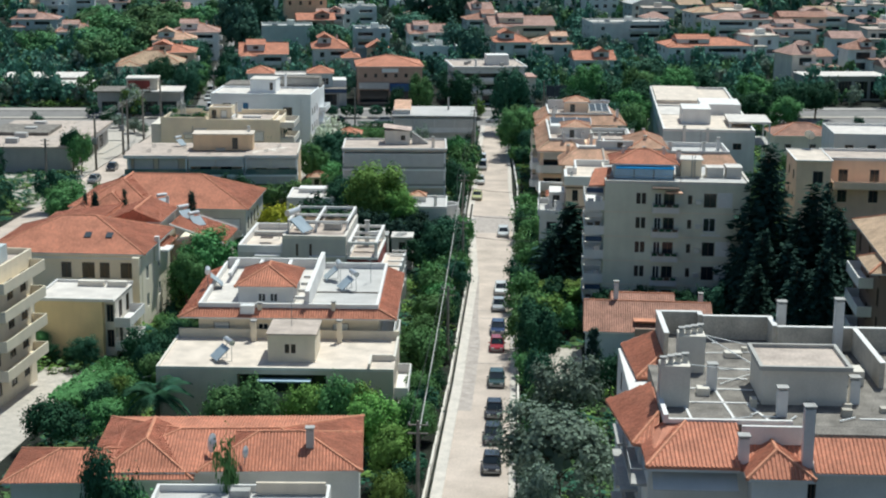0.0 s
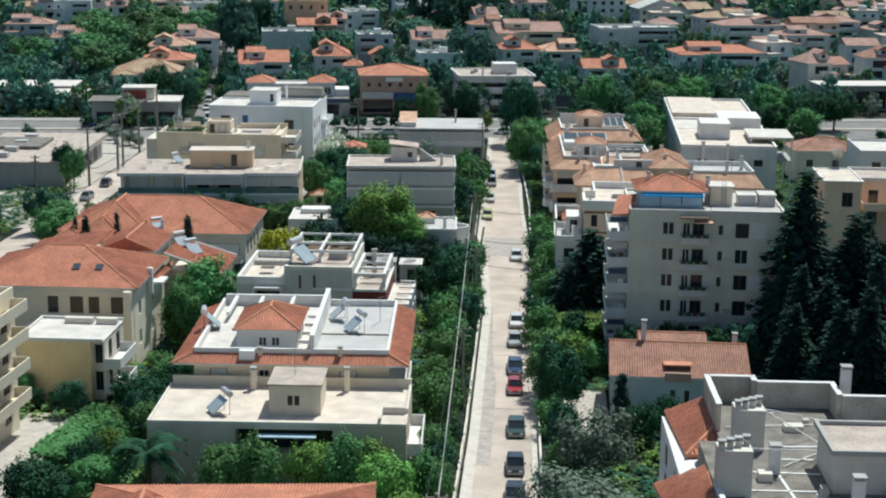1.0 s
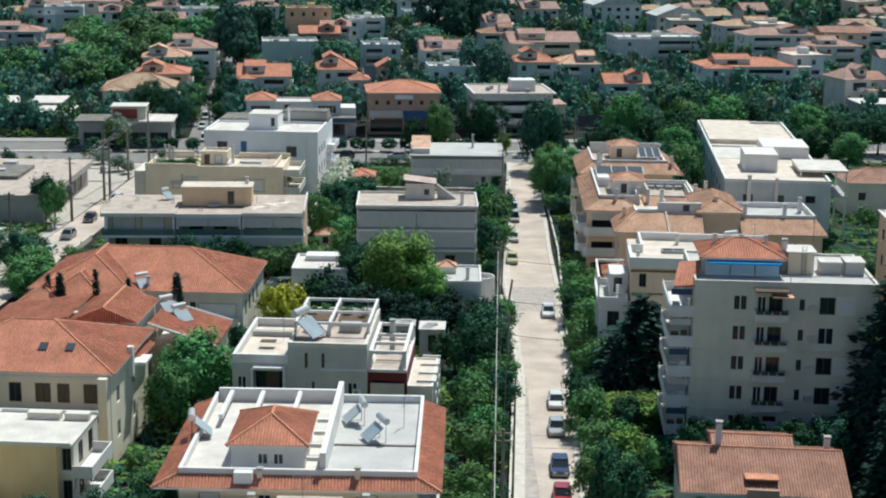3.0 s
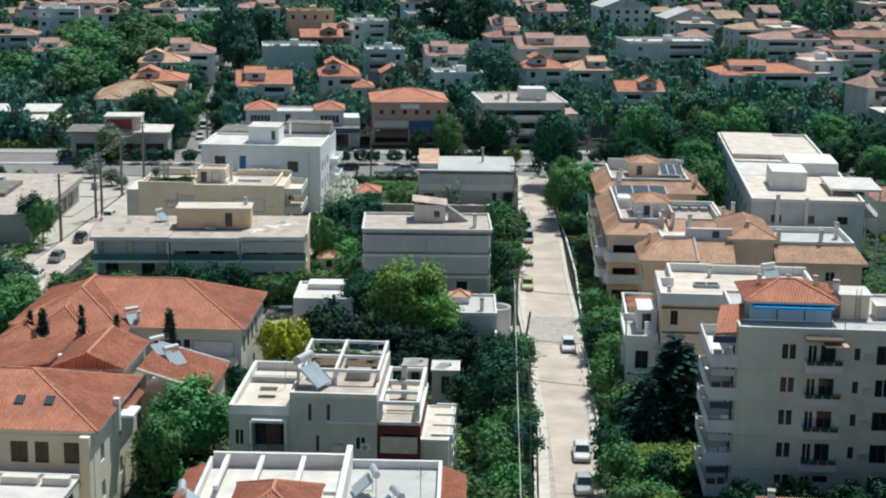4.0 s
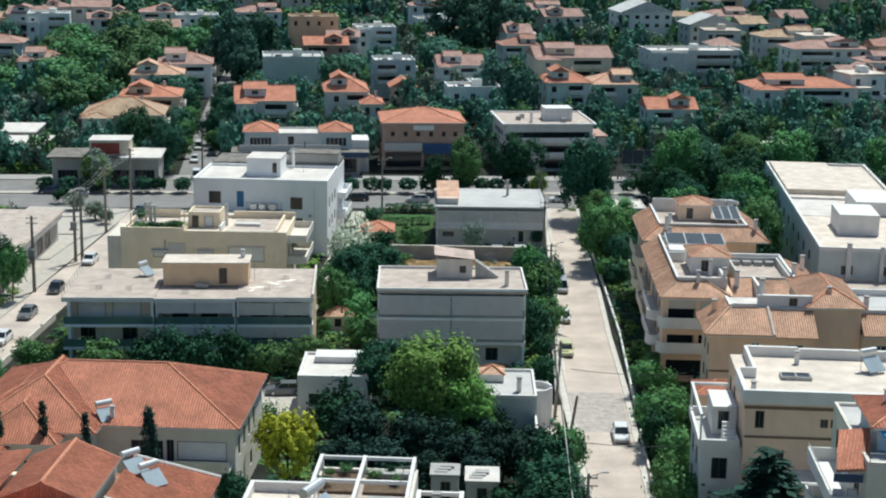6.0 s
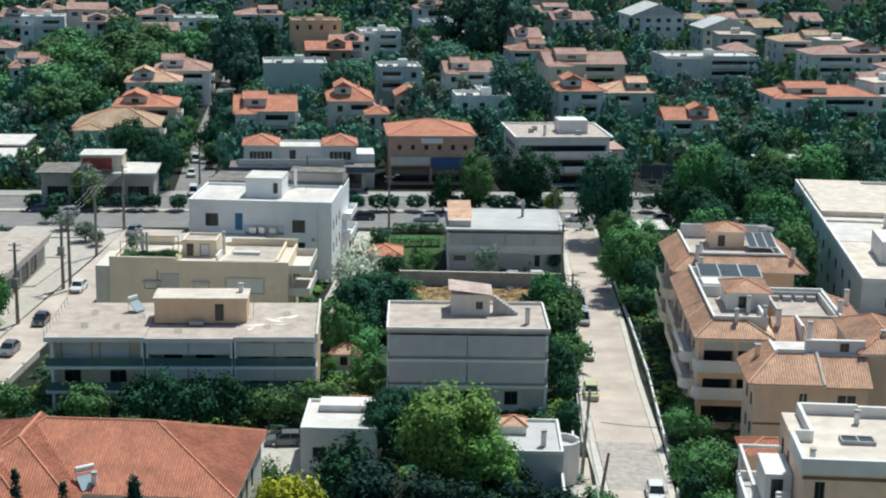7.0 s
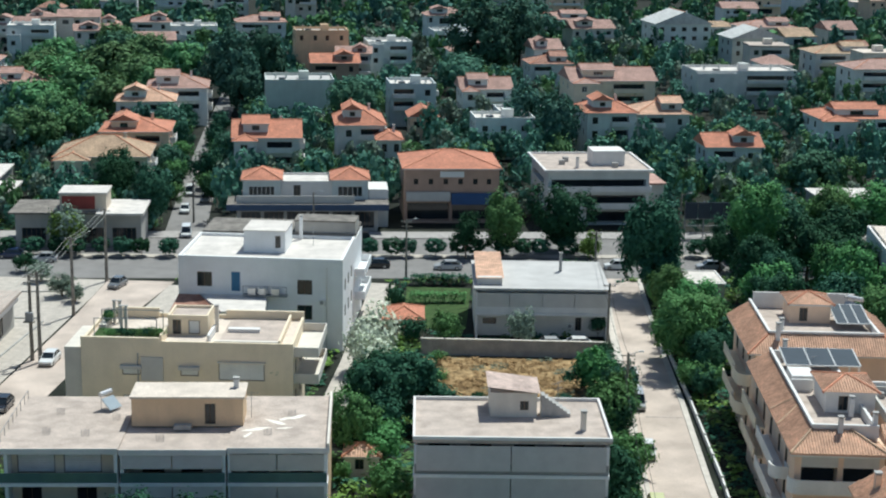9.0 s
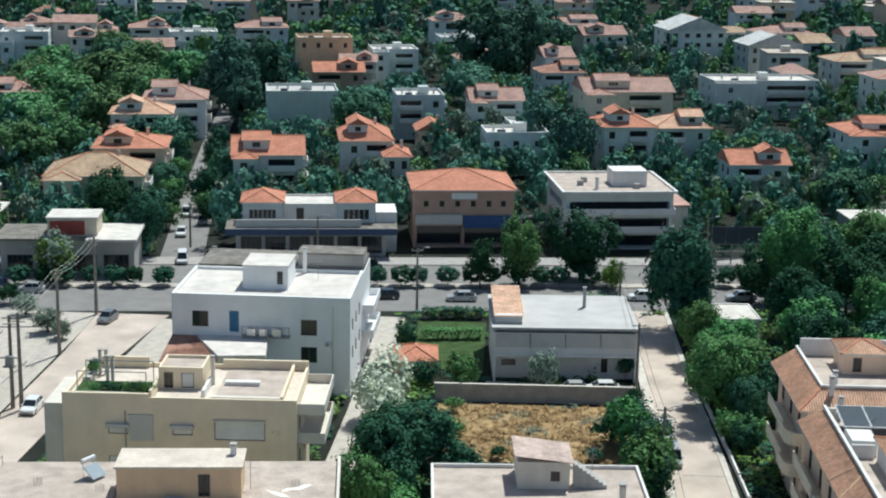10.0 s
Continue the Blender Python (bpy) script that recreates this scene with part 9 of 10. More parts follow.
    plant(*row)


for k in range(6):
    ob = plant("bush", -62.6 + 1.05 * k, 291.8 + 0.5 * (k % 2), 0.85, 0.75, 11.2)
    tagged(ob, "potted green shrub on a roof terrace", "shrub", "roof garden shrubs")
for k, (x, y) in enumerate(((-27.2, 204.2), (-26.0, 205.0), (-23.6, 204.0), (-22.4, 205.2), (-21.8, 203.0), (-27.4, 202.4))):
    ob = plant("bush", x, y, 0.55 + 0.12 * (k % 3), 0.6, ground_z(192.2) + 9.4)
    tagged(ob, "small green shrub in a rooftop bed", "shrub", "rooftop bed shrubs")
for k, (x, y) in enumerate(((-64.0, 296.5), (-64.2, 298.0), (-57.5, 290.9), (-58.3, 291.2), (-44.8, 290.8), (-44.2, 292.5), (-44.0, 295.0), (-43.4, 297.0))):
    ob = plant("bush", x, y, 0.8 + 0.1 * (k % 3), 1.0, 11.3 if x < -46 else 7.5)
    tagged(ob, "potted green shrub on a roof terrace", "shrub", "roof garden shrubs")


def palm(x, y, h):
    """A low palm: ringed trunk and arching feathered fronds."""
    ob = thing("palm_tree", "small palm tree with arching feathered fronds", "tree", x, y)
    bm = bmesh.new()
    for k in range(8):
        bar(bm, (0, 0, h * k / 8 - 0.1), (0, 0, h * (k + 1) / 8 - 0.1), 0.24, 8, 0.20)
    part("trunk", bm, bark, ob)
    r = np.random.RandomState(9)
    for k in range(34):
        a, up, quads = 2.399 * k, r.uniform(0.1, 1.1), []
        d, s = np.array((math.cos(a), math.sin(a), 0)), np.array((-math.sin(a), math.cos(a), 0))
        for j in range(16):
            t = 0.12 + 0.88 * j / 15
            p = d * 3.1 * t + np.array((0, 0, h + up * 3.6 * t - 2.9 * t * t))
            reach = 0.75 * math.sin(math.pi * min(1, t * 0.9 + 0.08))
            for side in (-1, 1):
                tip = p + s * side * reach + d * 0.22 - np.array((0, 0, 0.22))
                quads.append([p - d * 0.10, p + d * 0.14, tip + d * 0.04, tip - d * 0.04])
        link("frond", leaf_mesh("frond", np.array(quads), leaf_dark), ob)


palm(-32.0, 137.4, 4.6)


sail = thing("shade_sail", "white triangular garden shade sail on posts", "shade sail", -37.0, 152.5)
bm = bmesh.new()
tri = [(0, 0, 2.0), (2.6, 0.4, 2.4), (1.6, 2.2, 3.0)]
low = [bm.verts.new((x, y, z - 0.04)) for x, y, z in tri]
top = [bm.verts.new(p) for p in tri]
bm.faces.new(top)
bm.faces.new(low[::-1])
for i in range(3):
    bm.faces.new((low[i], low[(i + 1) % 3], top[(i + 1) % 3], top[i]))
part("cloth", bm, frame_white, sail)
for x, y, z in tri:
    bm = bmesh.new()
    bar(bm, (x, y, -0.2), (x, y, z), 0.04)
    part("post", bm, rail_metal, sail)


# ---- hedges and untended growth ----
def hedge(x0, y0, x1, y1, width, height, mat, label, seed):
    r = np.random.RandomState(seed)
    a, b = np.array((x0, y0)), np.array((x1, y1))
    length = float(np.linalg.norm(b - a))
    n = int(length * width * height * 14) + 60
    t, s = r.uniform(0, 1, n), r.uniform(-0.5, 0.5, n)
    side = np.array((-(b - a)[1], (b - a)[0])) / length
    p = a + (b - a) * t[:, None] + side * (s * width)[:, None]
    z = np.array([ground_z(v) for v in p[:, 1]]) + height * (1 - 0.18 * r.uniform(0, 1, n)) * np.where(r.uniform(0, 1, n) < 0.5, 1.0, r.uniform(0.05, 1, n))
    c = np.column_stack([p, z])
    k = iter(c)
    q = leaf_cloud(seed, n, 5, lambda rr: next(k), 0.17, 0.13, ((x0 + x1) / 2, (y0 + y1) / 2, -6))
    tagged(link("hedge", leaf_mesh("hedge", q, mat)), label, "hedge", "", "stuff")


hedge(1.8, 196.8, 11.0, 197.8, 3.4, 2.2, leaf_bright, "dense clipped bright green hedge in a garden", 1)
hedge(1.8, 200.4, 10.6, 201.4, 3.4, 2.4, leaf_bright, "dense clipped bright green hedge in a garden", 2)
hedge(-42.8, 144.0, -41.0, 158.5, 3.4, 2.4, leaf_mid, "thick green clipped hedge by the drive", 3)
for i in range(38):
    x = -100 + 3.5 * i + (0.7 if i % 3 else 0.0)
    if -73 < x < -66 or -8 < x < -2:
        continue
    y = 378.5 + AV * (x + 40)
    ob = plant("round", x, y, 1.5 + 0.3 * (i % 2), 1.55, 0.12)
    tagged(ob, "clipped round shrub on the avenue median", "shrub", "median shrubs")
hedge(-35.5, 361.0, -27.0, 362.0, 1.4, 1.6, leaf_dark, "clipped dark garden hedge", 4)
hedge(-35.0, 351.0, -27.0, 352.0, 1.2, 1.5, leaf_mid, "clipped garden hedge", 5)


def clear(x, y, gap):
    for inv, x0, y0, x1, y1 in FOOT:
        p = inv @ Vector((x, y, 0))
        if x0 - gap < p.x < x1 + gap and y0 - gap < p.y < y1 + gap:
            return False
    if y < 366:
        for (a0, b0, ya), (a1, b1, yb) in zip(STREET, STREET[1:]):
            if ya <= y <= yb and a0 - 1.2 - gap < x < b0 + 1.0 + gap:
                return False
        if -82 - gap < x < -72 + gap and y > 175:
            return False
        if -31 < x < -8 and 304 < y < 334 or -100 < x < -80 and 290 < y < 362 or -54 < x < -42 and 124 < y < 161 or 2 < x < 8.5 and 157 < y < 177 or -43 < x < -33 and 243 < y < 262 or -37 < x < -26 and 334 < y < 364 or -43 < x < -37.6 and 289 < y < 363 or -74 < x < -63 and 317 < y < 360:
            return False
    if 363 < y - AV * (x + 40) < 398:
        return False
    if y > 385:
        c = -75.5 - (y - 390) * 0.14
        if abs(x - c) < 4.5 + gap:
            return False
    return True


def clear_many(x, y, gap):
    """The same test for whole arrays of points."""
    ok = np.ones(len(x), bool)
    for inv, x0, y0, x1, y1 in FOOT:
        u = inv[0][0] * x + inv[0][1] * y + inv[0][3]
        v = inv[1][0] * x + inv[1][1] * y + inv[1][3]
        ok &= ~((x0 - gap < u) & (u < x1 + gap) & (y0 - gap < v) & (v < y1 + gap))
    ys = [row[2] for row in STREET]
    left, right = np.interp(y, ys, [row[0] for row in STREET]), np.interp(y, ys, [row[1] for row in STREET])
    ok &= ~((y < 366) & (x > left - 1.25 - gap) & (x < right + 1.05 + gap))
    ok &= ~((y < 362) & (y > 175) & (x > -82 - gap) & (x < -72 + gap))
    for x0, x1, y0, y1 in ((-32, -8, 305, 334), (-100, -80, 300, 362), (-53, -43, 126, 160), (2.5, 8, 158, 176), (-42, -33, 244, 262), (-36, -26, 336, 362), (-32, -6, 225, 249), (-42.8, -37.8, 290, 363), (-73, -63.6, 318, 359)):
        ok &= ~((x > x0) & (x < x1) & (y > y0) & (y < y1))
    q = y - AV * (x + 40)
    ok &= ~((q > 363.5) & (q < np.where((x > -72) & (x < 9), 405.0, 397.5)))
    ok &= ~((y > 385) & (np.abs(x + 75.5 + (y - 390) * 0.14) < 4.2 + gap))
    return ok


def undergrowth():
    """Shrubs and small trees that fill the gardens."""
    r = random.Random(21)
    n = 0
    while n < 150:
        y = r.uniform(100, 362)
        x = -15 + r.uniform(-0.42, 0.36) * (y - 20)
        rad = r.uniform(1.0, 2.4)
        if clear(x, y, rad * 0.6):
            plant(r.choice(("bush", "bush", "mid", "dark", "dark", "bush")), x, y, rad, rad * r.uniform(0.9, 1.4))
            n += 1


def merged_plants(name, label, rows, protos, mat):
    """Many plants of one sort as one piece; rows: x, y, ground, radius, height."""
    r = np.random.RandomState(7)
    out = []
    for k in range(len(protos)):
        some = rows[k::len(protos)]
        if not len(some):
            continue
        a = r.uniform(0, 6.28, len(some))
        c, s = np.cos(a), np.sin(a)
        p = protos[k][None]
        q = np.stack([p[..., 0] * c[:, None, None] - p[..., 1] * s[:, None, None], p[..., 0] * s[:, None, None] + p[..., 1] * c[:, None, None], np.repeat(p[..., 2], len(some), 0)], -1)
        q = q * np.stack([some[:, 3], some[:, 3], some[:, 4]], 1)[:, None, None, :] + some[:, None, None, :3]
        out.append(q.reshape(-1, 4, 3))
    tagged(link(name, leaf_mesh(name, np.concatenate(out), mat)), label, "plants", "", "stuff")


def ground_cover():
    """Weeds, ivy and low shrubs over the open garden ground."""
    r = np.random.RandomState(41)
    gx, gy = np.meshgrid(np.arange(-130, 75, 1.25), np.arange(92, 398, 1.25))
    x, y = (gx + r.uniform(-0.6, 0.6, gx.shape)).ravel(), (gy + r.uniform(-0.6, 0.6, gy.shape)).ravel()
    keep = (x > -0.33 * y - 4) & (x < 0.22 * y + 6) & (r.uniform(0, 1, len(x)) < 0.96)
    x, y = x[keep], y[keep]
    keep = clear_many(x, y, 0.45)
    x, y = x[keep], y[keep]
    patch = np.sin(x * 0.31 + 1.3 * np.sin(y * 0.17)) * np.sin(y * 0.23 + 1.1 * np.sin(x * 0.13))
    z = 0.03 * np.maximum(0, 240 - y)
    high = np.clip(0.5 + 0.6 * patch + r.normal(0, 0.3, len(x)), 0.12, 1.9)
    rows_ = np.column_stack([x, y, z, r.uniform(0.8, 1.3, len(x)), high])
    protos = [leaf_cloud(500 + k, 6, 5, lambda q: np.array((q.uniform(-0.5, 0.5), q.uniform(-0.5, 0.5), q.uniform(0.1, 1.0))), 0.23, 0.18, (0, 0, -1.5)) for k in range(4)]
    sort = r.uniform(0, 1, len(x)) + 0.35 * patch
    for name, lo, hi, mat, what in (("garden_growth", -9, 0.35, leaf_dark, "dark ivy and low shrubs covering garden ground"), ("garden_growth", 0.35, 0.8, leaf_mid, "green weeds and low shrubs covering garden ground"), ("garden_growth", 0.8, 9, leaf_bright, "fresh grass tufts and weeds in the gardens")):
        merged_plants(name, what, rows_[(sort >= lo) & (sort < hi)], protos, mat)


def lot_tufts():
    """Dry tufts and a few green weeds over the vacant lot."""
    r = np.random.RandomState(61)
    n = 900
    y = r.uniform(307, 325, n)
    x = r.uniform(-30, -9, n)
    high = np.clip(r.normal(0.32, 0.14, n), 0.1, 0.7)
    rows_ = np.column_stack([x, y, np.zeros(n) + 0.02, r.uniform(0.4, 0.9, n), high])
    protos = [leaf_cloud(700 + k, 5, 5, lambda q: np.array((q.uniform(-0.5, 0.5), q.uniform(-0.5, 0.5), q.uniform(0.1, 0.9))), 0.16, 0.15, (0, 0, -1.5)) for k in range(3)]
    patch = np.sin(x * 0.6 + 1.3 * np.sin(y * 0.5)) * np.sin(y * 0.7)
    merged_plants("lot_tufts", "dry straw tufts over the vacant lot", rows_[patch < 0.55], protos, leaf_straw)
    merged_plants("lot_tufts", "green weeds in the vacant lot", rows_[patch >= 0.55], protos, leaf_olive)
    for x, y, rad in ((-29.4, 309.0, 1.5), (-28.8, 314.5, 1.3), (-24.0, 307.4, 1.2), (-18.5, 307.2, 1.0), (-14.0, 307.6, 1.2), (-29.6, 322.0, 1.4)):
        plant("bush", x, y, rad, rad * 0.8)


def far_woods():
    """All the trees between and behind the far houses."""
    r = np.random.RandomState(31)
    n = 6500
    y = 393 + 1100 * r.uniform(0, 1, n) ** 1.5
    x = r.uniform(-0.37, 0.27, n) * y - 5
    rad = r.uniform(1.2, 3.3, n) * np.where(y < 620, 1.0, 1.3)
    near_x, near_y = [], []
    for inv, x0, y0, x1, y1 in FOOT:
        m = inv.inverted()
        if m.translation.y < 400:
            continue
        for k in range(r.randint(3, 7)):
            p = m @ Vector((r.uniform(x0 - 2.5, x1 + 2.5), y0 - r.uniform(2.2, 6.0), 0))
            near_x.append(p.x)
            near_y.append(p.y)
    x, y, rad = np.concatenate([x, near_x]), np.concatenate([y, near_y]), np.concatenate([rad, r.uniform(1.1, 2.3, len(near_x))])
    keep = clear_many(x, y, 1.6)
    x, y, rad = x[keep], y[keep], rad[keep]
    rows_ = np.column_stack([x, y, np.zeros(len(x)), rad / 2.4, rad / 2.4 * r.uniform(0.9, 1.65, len(x))])
    sort = r.uniform(0, 1, len(x))
    near = y < 640
    for k, (lo, hi, mat, what) in enumerate(((0, 0.5, leaf_haze, "dense dark green woodland between suburban houses"), (0.5, 0.76, leaf_wood, "green garden trees between suburban houses"), (0.76, 0.88, needle_far, "dark pines between suburban houses"), (0.88, 1.0, leaf_olive, "grey-green olive groves between suburban houses"))):
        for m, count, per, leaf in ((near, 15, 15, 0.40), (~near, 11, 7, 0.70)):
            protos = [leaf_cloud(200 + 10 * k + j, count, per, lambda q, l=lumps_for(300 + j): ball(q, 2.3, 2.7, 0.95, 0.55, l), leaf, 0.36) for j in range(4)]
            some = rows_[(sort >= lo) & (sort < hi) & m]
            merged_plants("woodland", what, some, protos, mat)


def street_edges():
    r = random.Random(77)
    y = 96.0
    while y < 352:
        for side in (-1, 1):
            if not (side > 0 and 256 < y < 311 or side < 0 and 239 < y < 258) and r.random() < (0.6 if y < 300 else 0.4 if side > 0 else 0.25):
                rad = r.uniform(1.0, 1.9)
                e = np.interp(y, [q[2] for q in STREET], [q[0] if side < 0 else q[1] for q in STREET])
                x = float(e) + side * (0.55 + rad * 0.85)
                plant(r.choice(("bush", "mid", "dark", "bush")), x, y, rad, rad * r.uniform(0.9, 1.5))
        y += r.uniform(1.9, 3.2)


street_edges()
undergrowth()
ground_cover()
lot_tufts()
far_woods()


# ---- cars ----
def loft(bm, sections):
    """Joins cross-sections (lists of points) along a body."""
    last = None
    for s in sections:
        row = [bm.verts.new(p) for p in s]
        if last:
            for i in range(len(row)):
                j = (i + 1) % len(row)
                bm.faces.new((last[i], last[j], row[j], row[i]))
        else:
            bm.faces.new(row[::-1])
        last = row
    bm.faces.new(last)


def car_model(name, length, width, height, van=False):
    ob = thing("car", "", "car", 0, 0, 0, 0)
    h = width / 2
    def ring(x, z0, z1, k=1.0):
        return [(x, -h * k, z0), (x, h * k, z0), (x, h * k, z1 - 0.12), (x, h * k * 0.92, z1), (x, -h * k * 0.92, z1), (x, -h * k, z1 - 0.12)]
    bm = bmesh.new()
    L = length
    loft(bm, [ring(0, 0.35, 0.62, 0.86), ring(0.12, 0.22, 0.72, 0.96), ring(L * 0.27, 0.2, 0.88), ring(L * 0.5, 0.2, 0.92), ring(L * 0.8, 0.2, 0.94), ring(L - 0.1, 0.24, 0.86, 0.96), ring(L, 0.36, 0.72, 0.88)])
    body = part("body", bm, car_paint, ob)
    bm = bmesh.new()
    a, b, c, d = (L * 0.24, L * 0.40, L * 0.78, L * 0.93) if not van else (L * 0.16, L * 0.28, L * 0.92, L * 0.98)
    def quad(x, z, k):
        return [(x, -h * k, z), (x, h * k, z)]
    v = [(a, -h * 0.88, 0.88), (a, h * 0.88, 0.88), (d, h * 0.88, 0.92), (d, -h * 0.88, 0.92), (b, -h * 0.74, height - 0.04), (b, h * 0.74, height - 0.04), (c, h * 0.74, height - 0.04), (c, -h * 0.74, height - 0.04)]
    vs = [bm.verts.new(p) for p in v]
    for f in ((0, 1, 5, 4), (1, 2, 6, 5), (2, 3, 7, 6), (3, 0, 4, 7), (4, 5, 6, 7)):
        bm.faces.new([vs[i] for i in f])
    part("glasshouse", bm, glass, ob)
    roof = part("roof", boxes((b - 0.06, -h * 0.76, height - 0.036, c + 0.06, h * 0.76, height + 0.02)), car_paint, ob)
    for s in (-1, 1):
        for x0, x1 in ((a, b), (d, c), ((b + c) / 2, (b + c) / 2)):
            bm = bmesh.new()
            bar(bm, (x0, s * h * 0.89, 0.9), (x1, s * h * 0.755, height - 0.03), 0.045, 5)
            part("pillar", bm, car_paint, ob)
    for x in (L * 0.19, L * 0.80):
        for s in (-1, 1):
            bm = bmesh.new()
            bar(bm, (x, s * (h - 0.2), 0.31), (x, s * (h + 0.01), 0.31), 0.31, 14)
            w = part("wheel", bm, tyre_mat, ob)
            bm = bmesh.new()
            bar(bm, (x, s * (h + 0.012), 0.31), (x, s * (h + 0.03), 0.31), 0.19, 10)
            part("rim", bm, chrome, w)
    for s in (-1, 1):
        part("headlight", boxes((-0.01, s * h * 0.62 - 0.17, 0.52, 0.1, s * h * 0.62 + 0.17, 0.66)), clear_lamp, ob)
        part("tail_light", boxes((L - 0.09, s * h * 0.7 - 0.13, 0.58, L + 0.012, s * h * 0.7 + 0.13, 0.78)), red_lamp, ob)
        part("mirror", boxes((a + 0.25, s * (h + 0.06) - 0.09, 0.9, a + 0.37, s * (h + 0.06) + 0.09, 1.02)), car_paint, ob)
    part("bumper", boxes((-0.04, -h * 0.84, 0.3, -0.002, h * 0.84, 0.46)), rail_metal, ob)
    return ob


hatch, saloon, van = car_model("hatch", 3.9, 1.68, 1.46), car_model("saloon", 4.4, 1.75, 1.42), car_model("van", 4.3, 1.75, 1.8, True)
COLOURS = {"white": (0.78, 0.78, 0.76), "silver": (0.42, 0.43, 0.44), "black": (0.015, 0.016, 0.02), "dark blue": (0.02, 0.04, 0.10), "red": (0.35, 0.02, 0.03), "yellow-green": (0.60, 0.60, 0.30), "grey": (0.16, 0.17, 0.18), "dark green": (0.02, 0.05, 0.04)}
used = set()


def park(model, colour, x, y, yaw, where):
    """Parks a car with its middle at x, y; yaw 90: nose away from the start of the flight."""
    length = {hatch: 3.9, saloon: 4.4, van: 4.3}[model]
    fx, fy = math.cos(radians(yaw)), math.sin(radians(yaw))
    m = pose(x - fx * length / 2, y - fy * length / 2, ground_z(y) + 0.014, 0, math.degrees(math.atan(0.03)) * fy if y < 240 else 0, yaw)
    ob = copy_thing(model, m) if model in used else model
    used.add(model)
    ob.matrix_basis = m
    for o in ob.children:
        o.color = (*COLOURS[colour], 1)
    tagged(ob, f"{colour} {'saloon' if model is saloon else 'small van' if model is van else 'hatchback'} parked {where}", "car", "parked cars")


kerb = "along the kerb of the residential street"
for row in ((saloon, "black", -1.2, 141.0), (hatch, "black", -1.2, 148.9), (saloon, "dark green", -1.1, 160.3), (hatch, "red", -1.2, 174.8), (saloon, "dark blue", -1.2, 183.0), (hatch, "silver", -1.2, 195.0), (saloon, "white", -1.0, 204.8), (saloon, "white", -1.0, 246.1), (hatch, "black", -1.2, 132.4)):
    park(*row, 90, kerb)
for row in ((van, "silver", -5.6, 308.4), (hatch, "white", -5.7, 292.3), (saloon, "yellow-green", -5.9, 277.0), (van, "white", -5.8, 316.0)):
    park(*row, 90, kerb)
for row in ((saloon, "white", -77.0, 275.0, 90), (saloon, "grey", -77.4, 287.0, 90), (hatch, "black", -77.4, 300.4, 90), (saloon, "white", -77.2, 318.0, 90), (hatch, "red", -76.3, 262.4, 90), (hatch, "grey", -78.1, 355.1, 80)):
    park(*row, "on the side street")
for row in ((saloon, "silver", -30.4, 371.3, 6), (hatch, "white", -4.2, 374.6, 6), (saloon, "silver", 10.5, 376.0, 6), (saloon, "black", -41.6, 371.3, 6), (van, "black", -45.5, 388.1, 186), (hatch, "silver", -93.0, 369.0, 6), (van, "white", -75.1, 389.5, 100), (hatch, "white", -60.0, 390.5, 186), (saloon, "white", 26.0, 377.0, 6), (hatch, "dark blue", -99.0, 371.0, 6)):
    park(*row, "on the avenue")
for row in ((saloon, "grey", -38.6, 257.8, 8), (hatch, "silver", -15.6, 330.4, 5), (saloon, "white", -12.0, 331.0, 5)):
    park(*row, "in a paved yard")
for row in ((saloon, "white", -80.7, 437.0, 98), (hatch, "grey", -77.5, 418.0, 98), (saloon, "silver", -83.0, 452.0, 98), (hatch, "white", -79.2, 408.0, 98), (van, "white", -81.6, 424.0, 98), (hatch, "dark blue", -82.0, 444.0, 98), (saloon, "grey", -86.0, 459.0, 98)):
    park(*row, "on the narrow side street")


# ---- poles and wires ----
def pole(x, y, h=8.5, lean=(0, 0), arms=True, light=False):
    ob = thing("utility_pole", "weathered utility pole with crossarms and wires" if arms else "slim street lamp pole", "pole", x, y)
    top = Vector((lean[0], lean[1], h))
    bm = bmesh.new()
    bar(bm, (0, 0, -0.3), top, 0.2 if h < 10 else 0.27, 8, 0.13 if h < 10 else 0.18)
    part("mast", bm, wood_pole, ob)
    if arms:
        for z in (h - 0.4, h - 1.1):
            part("crossarm", boxes((-0.8 + lean[0], -0.06, z, 0.8 + lean[0], 0.06, z + 0.1)), wood_pole, ob)
        for k in (-0.7, 0, 0.7):
            bm = bmesh.new()
            bar(bm, (k + lean[0], 0, h - 0.28), (k + lean[0], 0, h - 0.1), 0.05, 6)
            part("insulator", bm, frame_white, ob)
    if light:
        bm = bmesh.new()
        bar(bm, top - Vector((0, 0, 0.3)), top + Vector((1.3, 0, 0.2)), 0.04)
        part("arm", bm, rail_metal, ob)
        part("lamp_head", boxes((1.1 + lean[0], -0.1, h + 0.12, 1.7 + lean[0], 0.1, h + 0.24)), tank_metal, ob)
    return ob


